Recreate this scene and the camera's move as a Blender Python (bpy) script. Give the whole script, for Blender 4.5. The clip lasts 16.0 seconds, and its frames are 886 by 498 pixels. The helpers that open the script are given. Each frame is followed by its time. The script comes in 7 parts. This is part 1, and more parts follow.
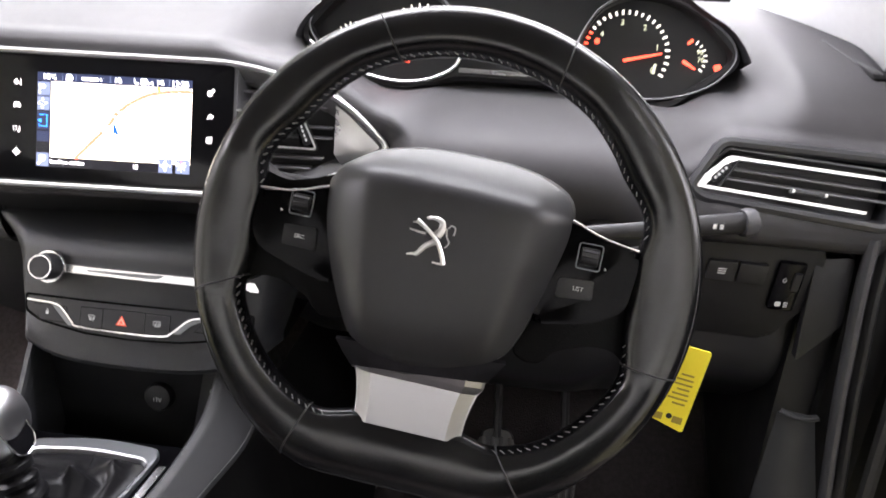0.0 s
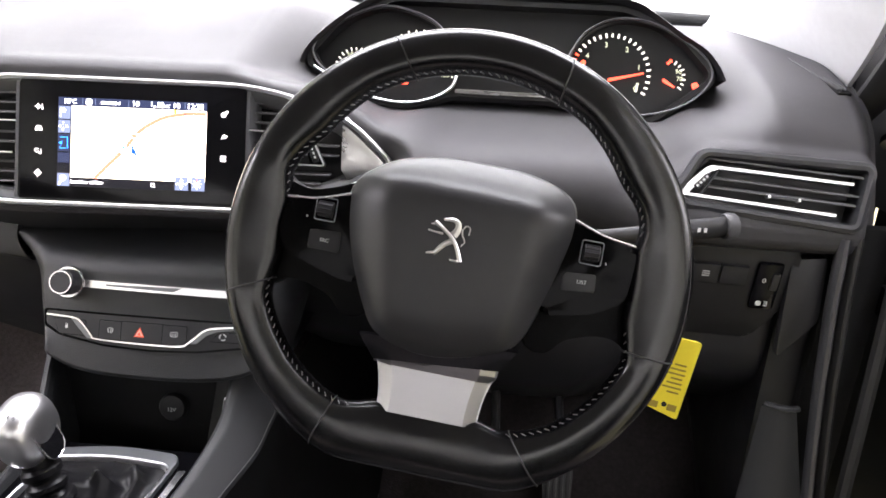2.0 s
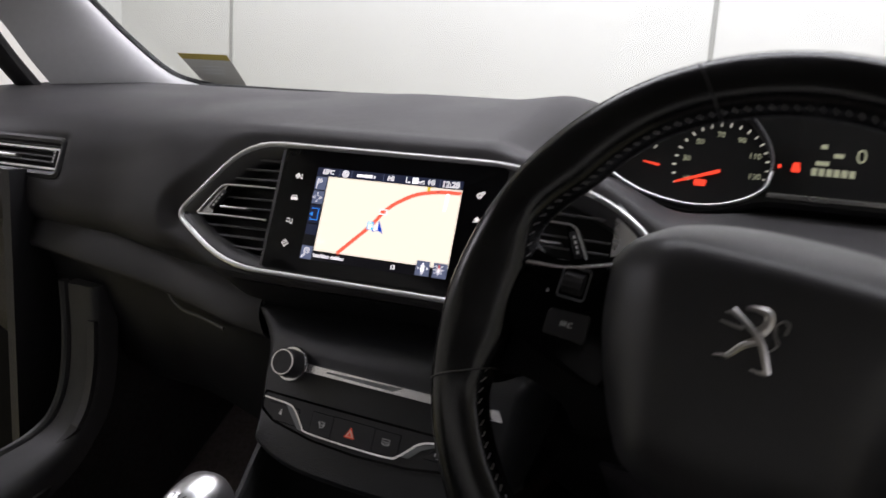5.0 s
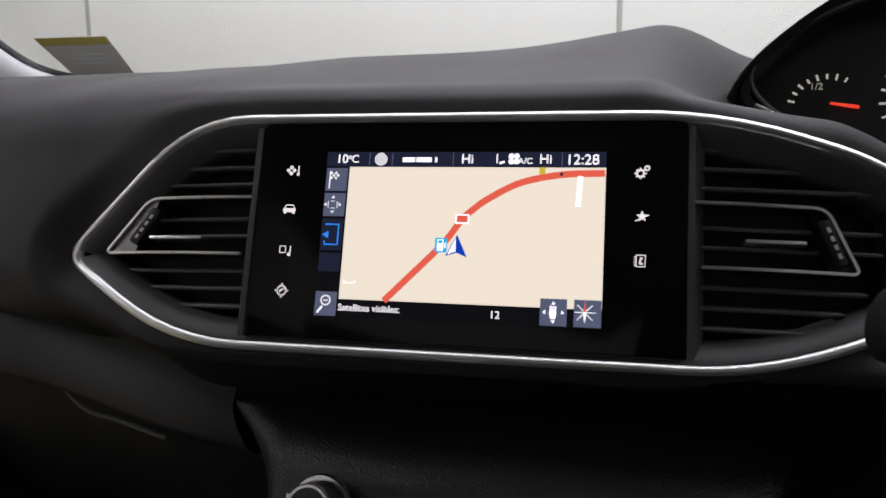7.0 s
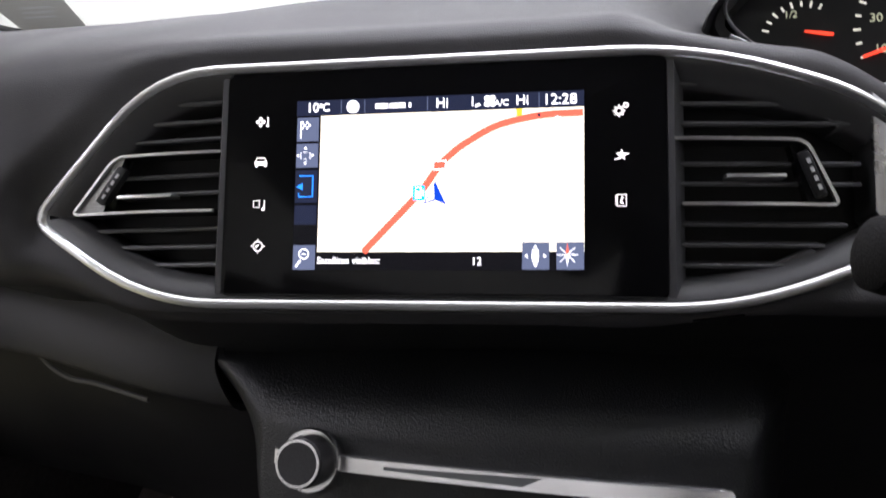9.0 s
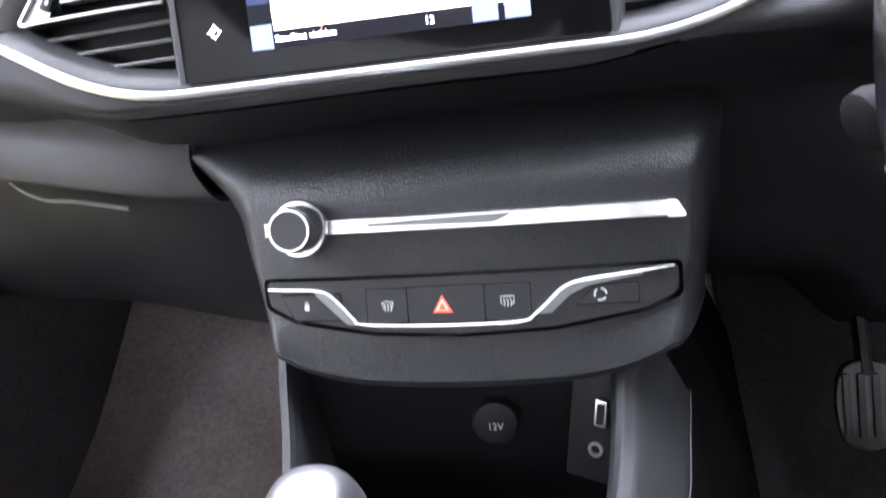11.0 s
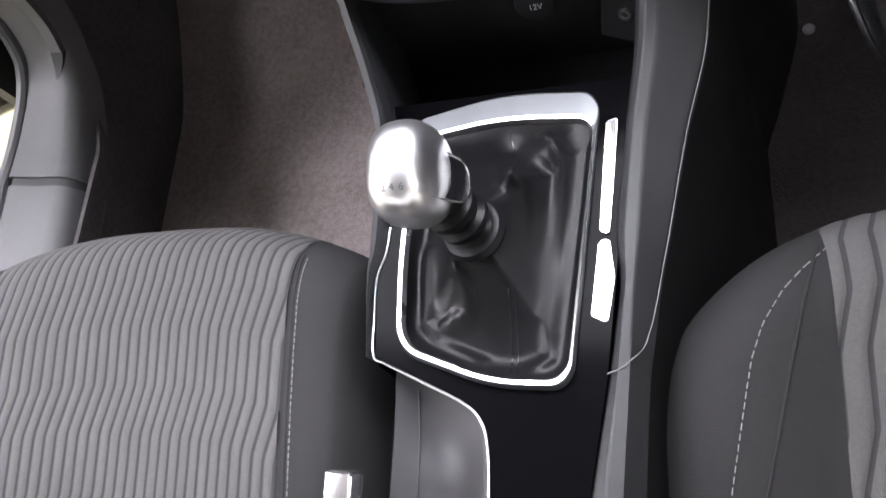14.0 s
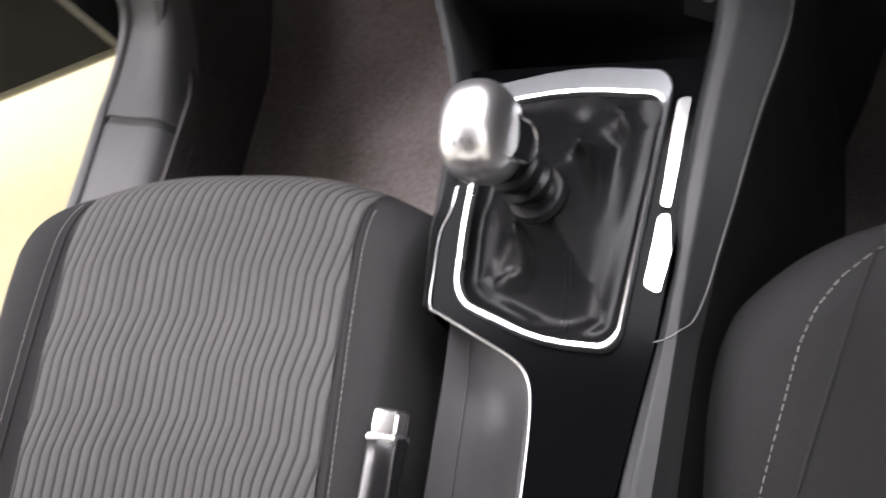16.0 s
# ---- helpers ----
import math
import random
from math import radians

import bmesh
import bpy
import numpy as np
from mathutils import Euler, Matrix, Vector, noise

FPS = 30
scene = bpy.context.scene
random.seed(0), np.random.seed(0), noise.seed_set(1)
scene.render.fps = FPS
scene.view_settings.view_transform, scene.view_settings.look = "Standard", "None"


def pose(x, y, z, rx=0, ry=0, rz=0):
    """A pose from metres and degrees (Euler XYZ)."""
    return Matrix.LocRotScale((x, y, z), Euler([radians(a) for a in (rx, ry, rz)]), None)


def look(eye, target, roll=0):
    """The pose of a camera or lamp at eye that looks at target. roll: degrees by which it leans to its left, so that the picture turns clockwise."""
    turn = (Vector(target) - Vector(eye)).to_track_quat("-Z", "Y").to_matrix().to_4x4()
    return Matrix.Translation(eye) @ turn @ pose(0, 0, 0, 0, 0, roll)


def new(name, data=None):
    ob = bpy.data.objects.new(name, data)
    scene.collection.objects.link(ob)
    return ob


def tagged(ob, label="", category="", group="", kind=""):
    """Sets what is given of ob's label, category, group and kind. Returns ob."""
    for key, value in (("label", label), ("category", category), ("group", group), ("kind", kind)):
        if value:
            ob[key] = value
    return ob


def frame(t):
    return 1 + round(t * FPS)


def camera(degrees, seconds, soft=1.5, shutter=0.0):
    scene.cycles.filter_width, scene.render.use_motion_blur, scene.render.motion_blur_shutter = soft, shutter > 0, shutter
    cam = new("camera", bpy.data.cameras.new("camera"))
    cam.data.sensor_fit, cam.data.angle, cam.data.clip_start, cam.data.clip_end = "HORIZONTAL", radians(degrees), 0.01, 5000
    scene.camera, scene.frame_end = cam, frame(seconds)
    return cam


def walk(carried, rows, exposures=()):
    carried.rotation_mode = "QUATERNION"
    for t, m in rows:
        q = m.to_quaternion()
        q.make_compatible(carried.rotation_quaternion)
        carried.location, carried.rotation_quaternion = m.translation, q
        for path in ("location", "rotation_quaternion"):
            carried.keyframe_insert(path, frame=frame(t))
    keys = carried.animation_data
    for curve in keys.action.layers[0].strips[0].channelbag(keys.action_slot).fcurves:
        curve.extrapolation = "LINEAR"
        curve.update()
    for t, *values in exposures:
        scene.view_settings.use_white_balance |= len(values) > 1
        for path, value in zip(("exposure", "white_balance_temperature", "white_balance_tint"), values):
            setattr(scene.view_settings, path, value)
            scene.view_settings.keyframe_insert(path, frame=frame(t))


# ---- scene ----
cam = camera(60.0, 16.0, 1.6, 0.5)
PATH = [
    (0, (0.3972, -0.6807, 0.8097), (0.3076, 0.2296, 0.4057), 3.11),
    (0.5, (0.374, -0.7242, 0.8117), (0.3206, 0.206, 0.4486), 2.82),
    (1, (0.372, -0.7265, 0.8067), (0.3296, 0.2026, 0.4395), 3.02),
    (1.5, (0.3747, -0.7288, 0.8093), (0.3232, 0.2006, 0.4439), 2.71),
    (2, (0.3749, -0.7344, 0.8084), (0.3137, 0.1931, 0.4396), 2.67),
    (2.5, (0.3748, -0.7321, 0.8074), (0.3185, 0.1946, 0.4358), 2.73),
    (3, (0.3756, -0.7298, 0.8101), (0.322, 0.1952, 0.4337), 2.44),
    (3.5, (0.3771, -0.7256, 0.8076), (0.3102, 0.1997, 0.4342), 2.13),
    (4, (0.3785, -0.6959, 0.7927), (0.1753, 0.2205, 0.4478), 1.82),
    (4.2, (0.3832, -0.6791, 0.7849), (0.1348, 0.2275, 0.4437), 2.03),
    (4.5, (0.3766, -0.6563, 0.7736), (0.0693, 0.2458, 0.4703), 1.87),
    (5, (0.3641, -0.6006, 0.7115), (-0.0643, 0.2845, 0.5295), 3.65),
    (5.2, (0.3404, -0.5691, 0.6862), (-0.0964, 0.3143, 0.5167), 2.65),
    (7.3, (0.1042, -0.3544, 0.6628), (-0.1824, 0.5877, 0.4887), -0.75),
    (7.5, (0.1089, -0.348, 0.6694), (-0.1869, 0.5859, 0.4686), -0.75),
    (7.7, (0.1042, -0.3497, 0.6617), (-0.1737, 0.5933, 0.4789), -0.62),
    (8, (0.1055, -0.3424, 0.6661), (-0.1776, 0.5974, 0.4743), -0.86),
    (8.2, (0.1044, -0.3455, 0.6649), (-0.174, 0.5968, 0.479), -0.83),
    (10.3, (0.1098, -0.3929, 0.6609), (-0.0979, 0.4955, 0.2515), -8.05),
    (10.5, (0.1076, -0.3951, 0.6567), (-0.0905, 0.4859, 0.2271), -8.63),
    (11, (0.1003, -0.4095, 0.6411), (-0.0895, 0.4607, 0.1864), -8.83),
    (11.5, (0.0977, -0.4271, 0.6184), (-0.0972, 0.4275, 0.137), -8.46),
    (12, (0.1026, -0.4221, 0.633), (-0.1191, 0.3827, 0.0825), -12.09),
    (12.5, (0.1123, -0.4098, 0.6566), (-0.1251, 0.3, -0.0067), -16.37),
    (13, (0.1263, -0.4075, 0.6856), (-0.1575, 0.1759, -0.0754), -24.36),
    (13.5, (0.1325, -0.4033, 0.7122), (-0.1659, 0.0497, -0.1279), -32.94),
    (14, (0.134, -0.3943, 0.7578), (-0.1805, -0.038, -0.1221), -41.48),
    (14.5, (0.1355, -0.3882, 0.7686), (-0.1744, -0.0629, -0.1248), -44.27),
    (15, (0.1366, -0.3887, 0.7704), (-0.1745, -0.0633, -0.1225), -44.69),
    (15.5, (0.1371, -0.3879, 0.7709), (-0.1806, -0.063, -0.1199), -45.43),
    (16, (0.143, -0.4164, 0.7682), (-0.2514, -0.0908, -0.0911), -44.02),
]
EXPOSE = [(t, e, k, 21) for t, e, k in ((0.0, 1.04, 6450), (3.5, 1.0, 6400), (4.0, 0.72, 6350), (4.2, 0.45, 6350), (4.5, 0.25, 6400), (5.0, -1.25, 6450), (5.2, -1.3, 6450), (7.3, -1.65, 6450), (8.2, -1.65, 6450), (10.3, 1.8, 5850), (11.0, 1.85, 5850), (11.5, 1.75, 5950), (12.0, 1.58, 6050), (12.5, 1.5, 6150), (13.0, 1.1, 6150), (13.5, 1.13, 6250), (14.0, 1.25, 6300), (14.5, 1.34, 6400), (15.5, 1.33, 6450), (16.0, 0.98, 6600))]
walk(cam, [(t, look(eye, target, roll)) for t, eye, target, roll in PATH], EXPOSE)

# ---- world and lights ----
world = bpy.data.worlds.new("world")
scene.world = world
world.use_nodes = True
world.node_tree.nodes["Background"].inputs[0].default_value = (0.9, 0.95, 1.0, 1)
world.node_tree.nodes["Background"].inputs[1].default_value = 0.4


def area_lamp(name, at, target, sx, sy, watts, colour=(1, 1, 1)):
    data = bpy.data.lights.new(name, "AREA")
    data.shape, data.size, data.size_y, data.energy, data.color = "RECTANGLE", sx, sy, watts, colour
    ob = new(name, data)
    ob.matrix_world = look(at, target)
    return ob


# Area lamps out of view, added to light the booth and the cabin.
area_lamp("unseen_lamp", (0.35, 1.1, 2.55), (0.35, 1.1, 0), 3.6, 1.6, 215, (0.95, 0.97, 1.0))
# Added to brighten the wall ahead.
area_lamp("unseen_lamp", (-0.6, 2.6, 2.5), (-0.6, 3.4, 0.6), 6.0, 0.5, 165, (0.95, 0.97, 1.0))
area_lamp("unseen_lamp", (-2.0, -0.35, 2.35), (-0.3, 0.1, 0.2), 0.9, 2.4, 82, (0.95, 0.97, 1.0))
area_lamp("unseen_lamp", (2.3, -0.3, 1.8), (0.5, 0.0, 0.5), 0.8, 2.0, 16, (0.95, 0.97, 1.0))
# Added behind the car to brighten the wheel hub.
area_lamp("unseen_lamp", (0.0, -2.2, 2.5), (0.0, -2.1, 0), 3.0, 1.0, 45, (0.95, 0.97, 1.0))

# ---- materials ----


def mat(name, colour, rough=0.5, metal=0.0, vary=0.12, scale=14.0, grain=0.0, grain_scale=900.0, spec=0.5, coat=0.0, emit=0.0, smudge=0.0):
    """A principled material with tone at a coarse and a fine scale, roughness wear and a fine relief."""
    m = bpy.data.materials.new(name)
    m.use_nodes = True
    nt = m.node_tree
    p = nt.nodes["Principled BSDF"]
    p.inputs["Metallic"].default_value = metal
    p.inputs["Specular IOR Level"].default_value = spec
    p.inputs["Coat Weight"].default_value = coat
    p.inputs["Coat Roughness"].default_value = 0.05
    geo = nt.nodes.new("ShaderNodeNewGeometry")
    n1 = nt.nodes.new("ShaderNodeTexNoise")
    n1.inputs["Scale"].default_value, n1.inputs["Detail"].default_value = scale, 4
    n2 = nt.nodes.new("ShaderNodeTexNoise")
    n2.inputs["Scale"].default_value, n2.inputs["Detail"].default_value = scale * 17, 3
    for n in (n1, n2):
        nt.links.new(geo.outputs["Position"], n.inputs["Vector"])
    add = nt.nodes.new("ShaderNodeMath")
    add.operation = "ADD"
    nt.links.new(n1.outputs[0], add.inputs[0])
    nt.links.new(n2.outputs[0], add.inputs[1])
    ramp = nt.nodes.new("ShaderNodeMapRange")
    ramp.inputs["From Min"].default_value, ramp.inputs["From Max"].default_value = 0.6, 1.4
    ramp.inputs["To Min"].default_value, ramp.inputs["To Max"].default_value = 1 - vary, 1 + vary
    nt.links.new(add.outputs[0], ramp.inputs["Value"])
    mul = nt.nodes.new("ShaderNodeVectorMath")
    mul.operation = "SCALE"
    mul.inputs[0].default_value = colour
    nt.links.new(ramp.outputs[0], mul.inputs["Scale"])
    nt.links.new(mul.outputs[0], p.inputs["Base Color"])
    rr = nt.nodes.new("ShaderNodeMapRange")
    rr.inputs["From Min"].default_value, rr.inputs["From Max"].default_value = 0.3, 0.7
    rr.inputs["To Min"].default_value, rr.inputs["To Max"].default_value = max(0.02, rough - (0.06 if metal < 0.5 else 0.012) - smudge), min(1, rough + (0.06 if metal < 0.5 else 0.012) + smudge)
    nt.links.new(n1.outputs[0], rr.inputs["Value"])
    nt.links.new(rr.outputs[0], p.inputs["Roughness"])
    if grain:
        n3 = nt.nodes.new("ShaderNodeTexVoronoi")
        n3.inputs["Scale"].default_value = grain_scale
        nt.links.new(geo.outputs["Position"], n3.inputs["Vector"])
        bump = nt.nodes.new("ShaderNodeBump")
        bump.inputs["Strength"].default_value, bump.inputs["Distance"].default_value = grain, 0.0006
        nt.links.new(n3.outputs["Distance"], bump.inputs["Height"])
        nt.links.new(bump.outputs[0], p.inputs["Normal"])
    if emit:
        p.inputs["Emission Color"].default_value = (*colour, 1)
        p.inputs["Emission Strength"].default_value = emit
    return m


def carpet_mat(name, colour):
    m = mat(name, colour, 0.95, 0, 0.35, 9, 0.9, 420, 0.1)
    return m


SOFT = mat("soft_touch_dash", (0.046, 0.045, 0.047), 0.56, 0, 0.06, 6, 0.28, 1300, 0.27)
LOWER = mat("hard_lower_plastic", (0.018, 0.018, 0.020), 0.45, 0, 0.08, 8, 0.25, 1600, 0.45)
PANEL = mat("console_plastic", (0.025, 0.026, 0.028), 0.37, 0, 0.06, 10, 0.13, 1300, 0.5)
PODBLACK = mat("pod_black", (0.002, 0.002, 0.0022), 0.10, 0, 0.1, 12, 0, 900, 0.06, smudge=-0.03)
SPOKEBLACK = mat("dull_black_plastic", (0.005, 0.005, 0.005), 0.5, 0, 0.2, 12, 0.2, 900, 0.08)
GLOSS = mat("piano_black", (0.006, 0.006, 0.007), 0.09, 0, 0.1, 12, 0, 900, 0.16, smudge=-0.04)
BEZEL = mat("bezel_grey", (0.075, 0.075, 0.079), 0.42, 0, 0.05, 16, 0.1, 1600, 0.5)
DARK = mat("vent_black", (0.011, 0.011, 0.012), 0.5, 0, 0.1, 20, 0, 900, 0.4)
SLAT = mat("vent_slat_grey", (0.14, 0.14, 0.145), 0.42, 0, 0.1, 20, 0, 900, 0.5)
CHROME = mat("satin_chrome", (0.88, 0.89, 0.90), 0.3, 1.0, 0.04, 25, 0, 900, 0.5)
SILVER = mat("brushed_silver", (0.36, 0.36, 0.365), 0.27, 1.0, 0.02, 30, 0, 900, 0.5)
WHITE_METAL = mat("satin_white_metal", (0.68, 0.685, 0.70), 0.28, 1.0, 0.03, 25)
BRIGHT = mat("polished_silver", (0.86, 0.86, 0.87), 0.24, 1.0, 0.03, 30, 0, 900, 0.5, smudge=0.02)
LEATHER = mat("worn_black_leather", (0.006, 0.006, 0.0065), 0.21, 0, 0.15, 18, 0.05, 1100, 0.5, smudge=0.0)
GAITER = mat("gaiter_leather", (0.005, 0.005, 0.0055), 0.34, 0, 0.15, 18, 0.08, 1600, 0.15)
AIRBAG = mat("airbag_plastic", (0.024, 0.024, 0.025), 0.40, 0, 0.06, 12, 0.10, 1800, 0.45)
STITCH = mat("grey_thread", (0.20, 0.195, 0.19), 0.8, 0, 0.2, 60)
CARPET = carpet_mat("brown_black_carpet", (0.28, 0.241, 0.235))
# Dark pile of the mat, used also where carpet lies in shade.
PILE_AND_SHADE = carpet_mat("pile_and_shade", (0.030, 0.026, 0.026))
# Darker carpet that stands for the shade between sill and floor.
FOOT_SHADE = carpet_mat("shaded_side_carpet", (0.07, 0.066, 0.066))
CLOTH = mat("dark_side_cloth", (0.016, 0.016, 0.016), 0.9, 0, 0.12, 20, 0.5, 1500, 0.2)
WEAVE = mat("grey_striped_cloth", (0.070, 0.069, 0.067), 0.9, 0, 0.12, 25, 0.8, 1500, 0.2)
GROOVE = mat("dark_stripe_cloth", (0.030, 0.030, 0.031), 0.9, 0, 0.15, 60, 0.8, 1500, 0.2)
DOORBLACK = mat("dull_black_door_trim", (0.006, 0.006, 0.006), 0.7, 0, 0.2, 12, 0.3, 900, 0.15)
SILLGREY = mat("grey_sill_plastic", (0.060, 0.060, 0.063), 0.45, 0, 0.08, 10, 0.3, 1200, 0.5)
PILLAR = mat("grey_pillar_trim", (0.70, 0.705, 0.72), 0.7, 0, 0.04, 6, 0.3, 1200, 0.3)
HEAD = mat("headliner", (0.38, 0.38, 0.385), 0.95, 0, 0.05, 8)
BOOTH = mat("white_booth_panel", (0.82, 0.82, 0.80), 0.5, 0, 0.03, 1.5)
BOOTH_FLOOR = mat("cream_booth_floor", (0.31, 0.285, 0.165), 0.6, 0, 0.06, 2.5)
SEAM = mat("panel_joint_strip", (0.42, 0.42, 0.40), 0.6)
RUBBER = mat("black_rubber", (0.014, 0.014, 0.014), 0.6, 0, 0.15, 20)
YELLOW = mat("yellow_card", (0.85, 0.70, 0.03), 0.5, 0, 0.04, 20)
INK = mat("brown_ink", (0.30, 0.22, 0.03), 0.7)
PAPER = mat("card_paper", (0.62, 0.60, 0.55), 0.6, 0, 0.05, 20)
PEDAL = mat("pedal_metal", (0.05, 0.05, 0.05), 0.5, 0.6, 0.3, 40)
PAINT = mat("black_car_paint", (0.012, 0.011, 0.014), 0.12, 0, 0.1, 5, coat=0.8)
GREYMARK = mat("printed_grey", (0.72, 0.72, 0.72), 0.6)
RED = mat("red_triangle", (0.80, 0.10, 0.05), 0.5, emit=0.25)


def glow(name, colour, strength):
    m = bpy.data.materials.new(name)
    m.use_nodes = True
    nt = m.node_tree
    p = nt.nodes["Principled BSDF"]
    p.inputs["Base Color"].default_value = (0.01, 0.01, 0.01, 1)
    p.inputs["Roughness"].default_value = 0.2
    p.inputs["Emission Color"].default_value = (*colour, 1)
    p.inputs["Emission Strength"].default_value = strength
    return m


MAP_BG = glow("screen_map", (0.75, 0.70, 0.55), 3.5)
MAP_ROAD = glow("screen_road", (0.86, 0.13, 0.075), 2.8)
MAP_WHITE = glow("screen_white", (0.95, 0.95, 0.95), 4.0)
MAP_BAR = glow("screen_bar", (0.012, 0.016, 0.035), 2.8)
MAP_BTN = glow("screen_button", (0.13, 0.16, 0.25), 2.0)
MAP_BLUE = glow("screen_blue", (0.02, 0.25, 0.9), 3.4)
MAP_NAVY = glow("screen_navy", (0.005, 0.06, 0.55), 2.4)
MAP_CYAN = glow("screen_cyan", (0.0, 0.45, 0.85), 3.0)
MAP_OFF = glow("screen_black", (0.006, 0.006, 0.010), 1.0)
MAP_YELLOW = glow("screen_yellow", (0.9, 0.7, 0.05), 2.0)
ICON = glow("lit_icon", (0.85, 0.82, 0.78), 3.2)
DIAL_WHITE = glow("dial_white", (0.9, 0.9, 0.74), 1.2)
DIAL_RED = glow("dial_red", (1.0, 0.07, 0.03), 2.6)
DIAL_DIM = glow("dial_dim", (0.6, 0.64, 0.42), 1.1)

GLASS = bpy.data.materials.new("clear_glass")
GLASS.use_nodes = True
_n = GLASS.node_tree
_n.nodes.clear()
_out = _n.nodes.new("ShaderNodeOutputMaterial")
_mix = _n.nodes.new("ShaderNodeMixShader")
_tr = _n.nodes.new("ShaderNodeBsdfTransparent")
_tr.inputs[0].default_value = (0.95, 0.97, 0.96, 1)
_gl = _n.nodes.new("ShaderNodeBsdfGlossy")
_gl.inputs["Roughness"].default_value = 0.02
_mix.inputs[0].default_value = 0.05
_n.links.new(_tr.outputs[0], _mix.inputs[1])
_n.links.new(_gl.outputs[0], _mix.inputs[2])
_n.links.new(_mix.outputs[0], _out.inputs[0])

# ---- mesh helpers ----
BASE = {}


def thing(name, label, category, at=(0, 0, 0), group="", kind=""):
    ob = new(name)
    ob.empty_display_size = 0.02
    ob.location = at
    BASE[ob] = Vector(at)
    return tagged(ob, label, category, group, kind)


def part(name, bm, material, parent=None, label="", smooth=35):
    """Links a bmesh, given in world coordinates, as one mesh under its thing or part."""
    base = BASE.get(parent, Vector())
    bm.transform(Matrix.Translation(-base))
    bmesh.ops.recalc_face_normals(bm, faces=bm.faces)
    me = bpy.data.meshes.new(name)
    for f in bm.faces:
        f.smooth = True
    lim = radians(smooth)
    for e in bm.edges:
        if len(e.link_faces) == 2 and e.calc_face_angle(0) > lim:
            e.smooth = False
    bm.to_mesh(me)
    bm.free()
    for m in material if isinstance(material, (list, tuple)) else (material,):
        me.materials.append(m)
    ob = new(name, me)
    if parent:
        ob.parent = parent
        BASE[ob] = base
    if label:
        ob["label"] = label
    return ob


def join(*bms):
    """Several bmeshes as one."""
    out = bms[0]
    for b in bms[1:]:
        me = bpy.data.meshes.new("tmp")
        b.to_mesh(me)
        b.free()
        out.from_mesh(me)
        bpy.data.meshes.remove(me)
    return out


def box(sx, sy, sz, m=Matrix(), bevel=0.0, seg=2):
    bm = bmesh.new()
    bmesh.ops.create_cube(bm, size=1, matrix=Matrix.Diagonal((sx, sy, sz, 1)))
    if bevel:
        bmesh.ops.bevel(bm, geom=list(bm.edges), offset=bevel, segments=seg, profile=0.6, affect="EDGES")
    bm.transform(m)
    return bm


def span(x0, x1, y0, y1, z0, z1, bevel=0.0, m=Matrix(), seg=2):
    return box(x1 - x0, y1 - y0, z1 - z0, m @ Matrix.Translation(((x0 + x1) / 2, (y0 + y1) / 2, (z0 + z1) / 2)), bevel, seg)


def rpoly(points, radius, seg=6):
    """A closed outline with rounded corners; radius: one for all or one each."""
    out, n = [], len(points)
    rs = radius if isinstance(radius, (list, tuple)) else [radius] * n
    for i in range(n):
        p, a, b = Vector(points[i]), Vector(points[i - 1]), Vector(points[(i + 1) % n])
        da, db = (a - p), (b - p)
        r = min(rs[i], da.length * 0.48, db.length * 0.48)
        if r <= 0:
            out.append(p)
            continue
        s, e = p + da.normalized() * r, p + db.normalized() * r
        for k in range(seg + 1):
            t = k / seg
            out.append((1 - t) ** 2 * s + 2 * t * (1 - t) * p + t * t * e)
    return out


def prism(outline, z0, z1, m=Matrix(), bevel=0.0, seg=2, both=False):
    """An outline in x and y, raised from z0 to z1, its top edge (or both) rounded."""
    bm = bmesh.new()
    lo = [bm.verts.new((p[0], p[1], z0)) for p in outline]
    hi = [bm.verts.new((p[0], p[1], z1)) for p in outline]
    n = len(outline)
    top = bm.faces.new(hi)
    bot = bm.faces.new(lo[::-1])
    for i in range(n):
        bm.faces.new((lo[i], lo[(i + 1) % n], hi[(i + 1) % n], hi[i]))
    if bevel:
        edges = list(top.edges) + (list(bot.edges) if both else [])
        bmesh.ops.bevel(bm, geom=edges, offset=bevel, segments=seg, profile=0.5, affect="EDGES", clamp_overlap=True)
    bm.transform(m)
    return bm


def frames(path, closed, up=None):
    out, n, last = [], len(path), None
    for i in range(n):
        a = path[i - 1] if (i or closed) else path[0]
        b = path[(i + 1) % n] if (i < n - 1 or closed) else path[-1]
        t = (b - a).normalized()
        if up is not None:
            s = t.cross(up).normalized()
        elif last is None:
            s = t.cross(Vector((0, 0, 1)) if abs(t.z) < 0.9 else Vector((1, 0, 0))).normalized()
        else:
            s = (last - t * last.dot(t)).normalized()
        last = s
        out.append((s, s.cross(t).normalized()))
    return out


def sweep(path, profile, closed=False, up=None, m=Matrix(), scales=None):
    """A closed profile of (side, up) drawn along a path."""
    path = [Vector(p) for p in path]
    bm = bmesh.new()
    rings = []
    for i, (p, (s, u)) in enumerate(zip(path, frames(path, closed, up))):
        k = scales[i] if scales else 1
        ks, ku = k if isinstance(k, tuple) else (k, k)
        rings.append([bm.verts.new(p + s * (a * ks) + u * (b * ku)) for a, b in profile])
    n, c = len(path), len(profile)
    for i in range(n if closed else n - 1):
        r, q = rings[i], rings[(i + 1) % n]
        for j in range(c):
            bm.faces.new((r[j], r[(j + 1) % c], q[(j + 1) % c], q[j]))
    if not closed:
        bm.faces.new(rings[0][::-1])
        bm.faces.new(rings[-1])
    bm.transform(m)
    return bm


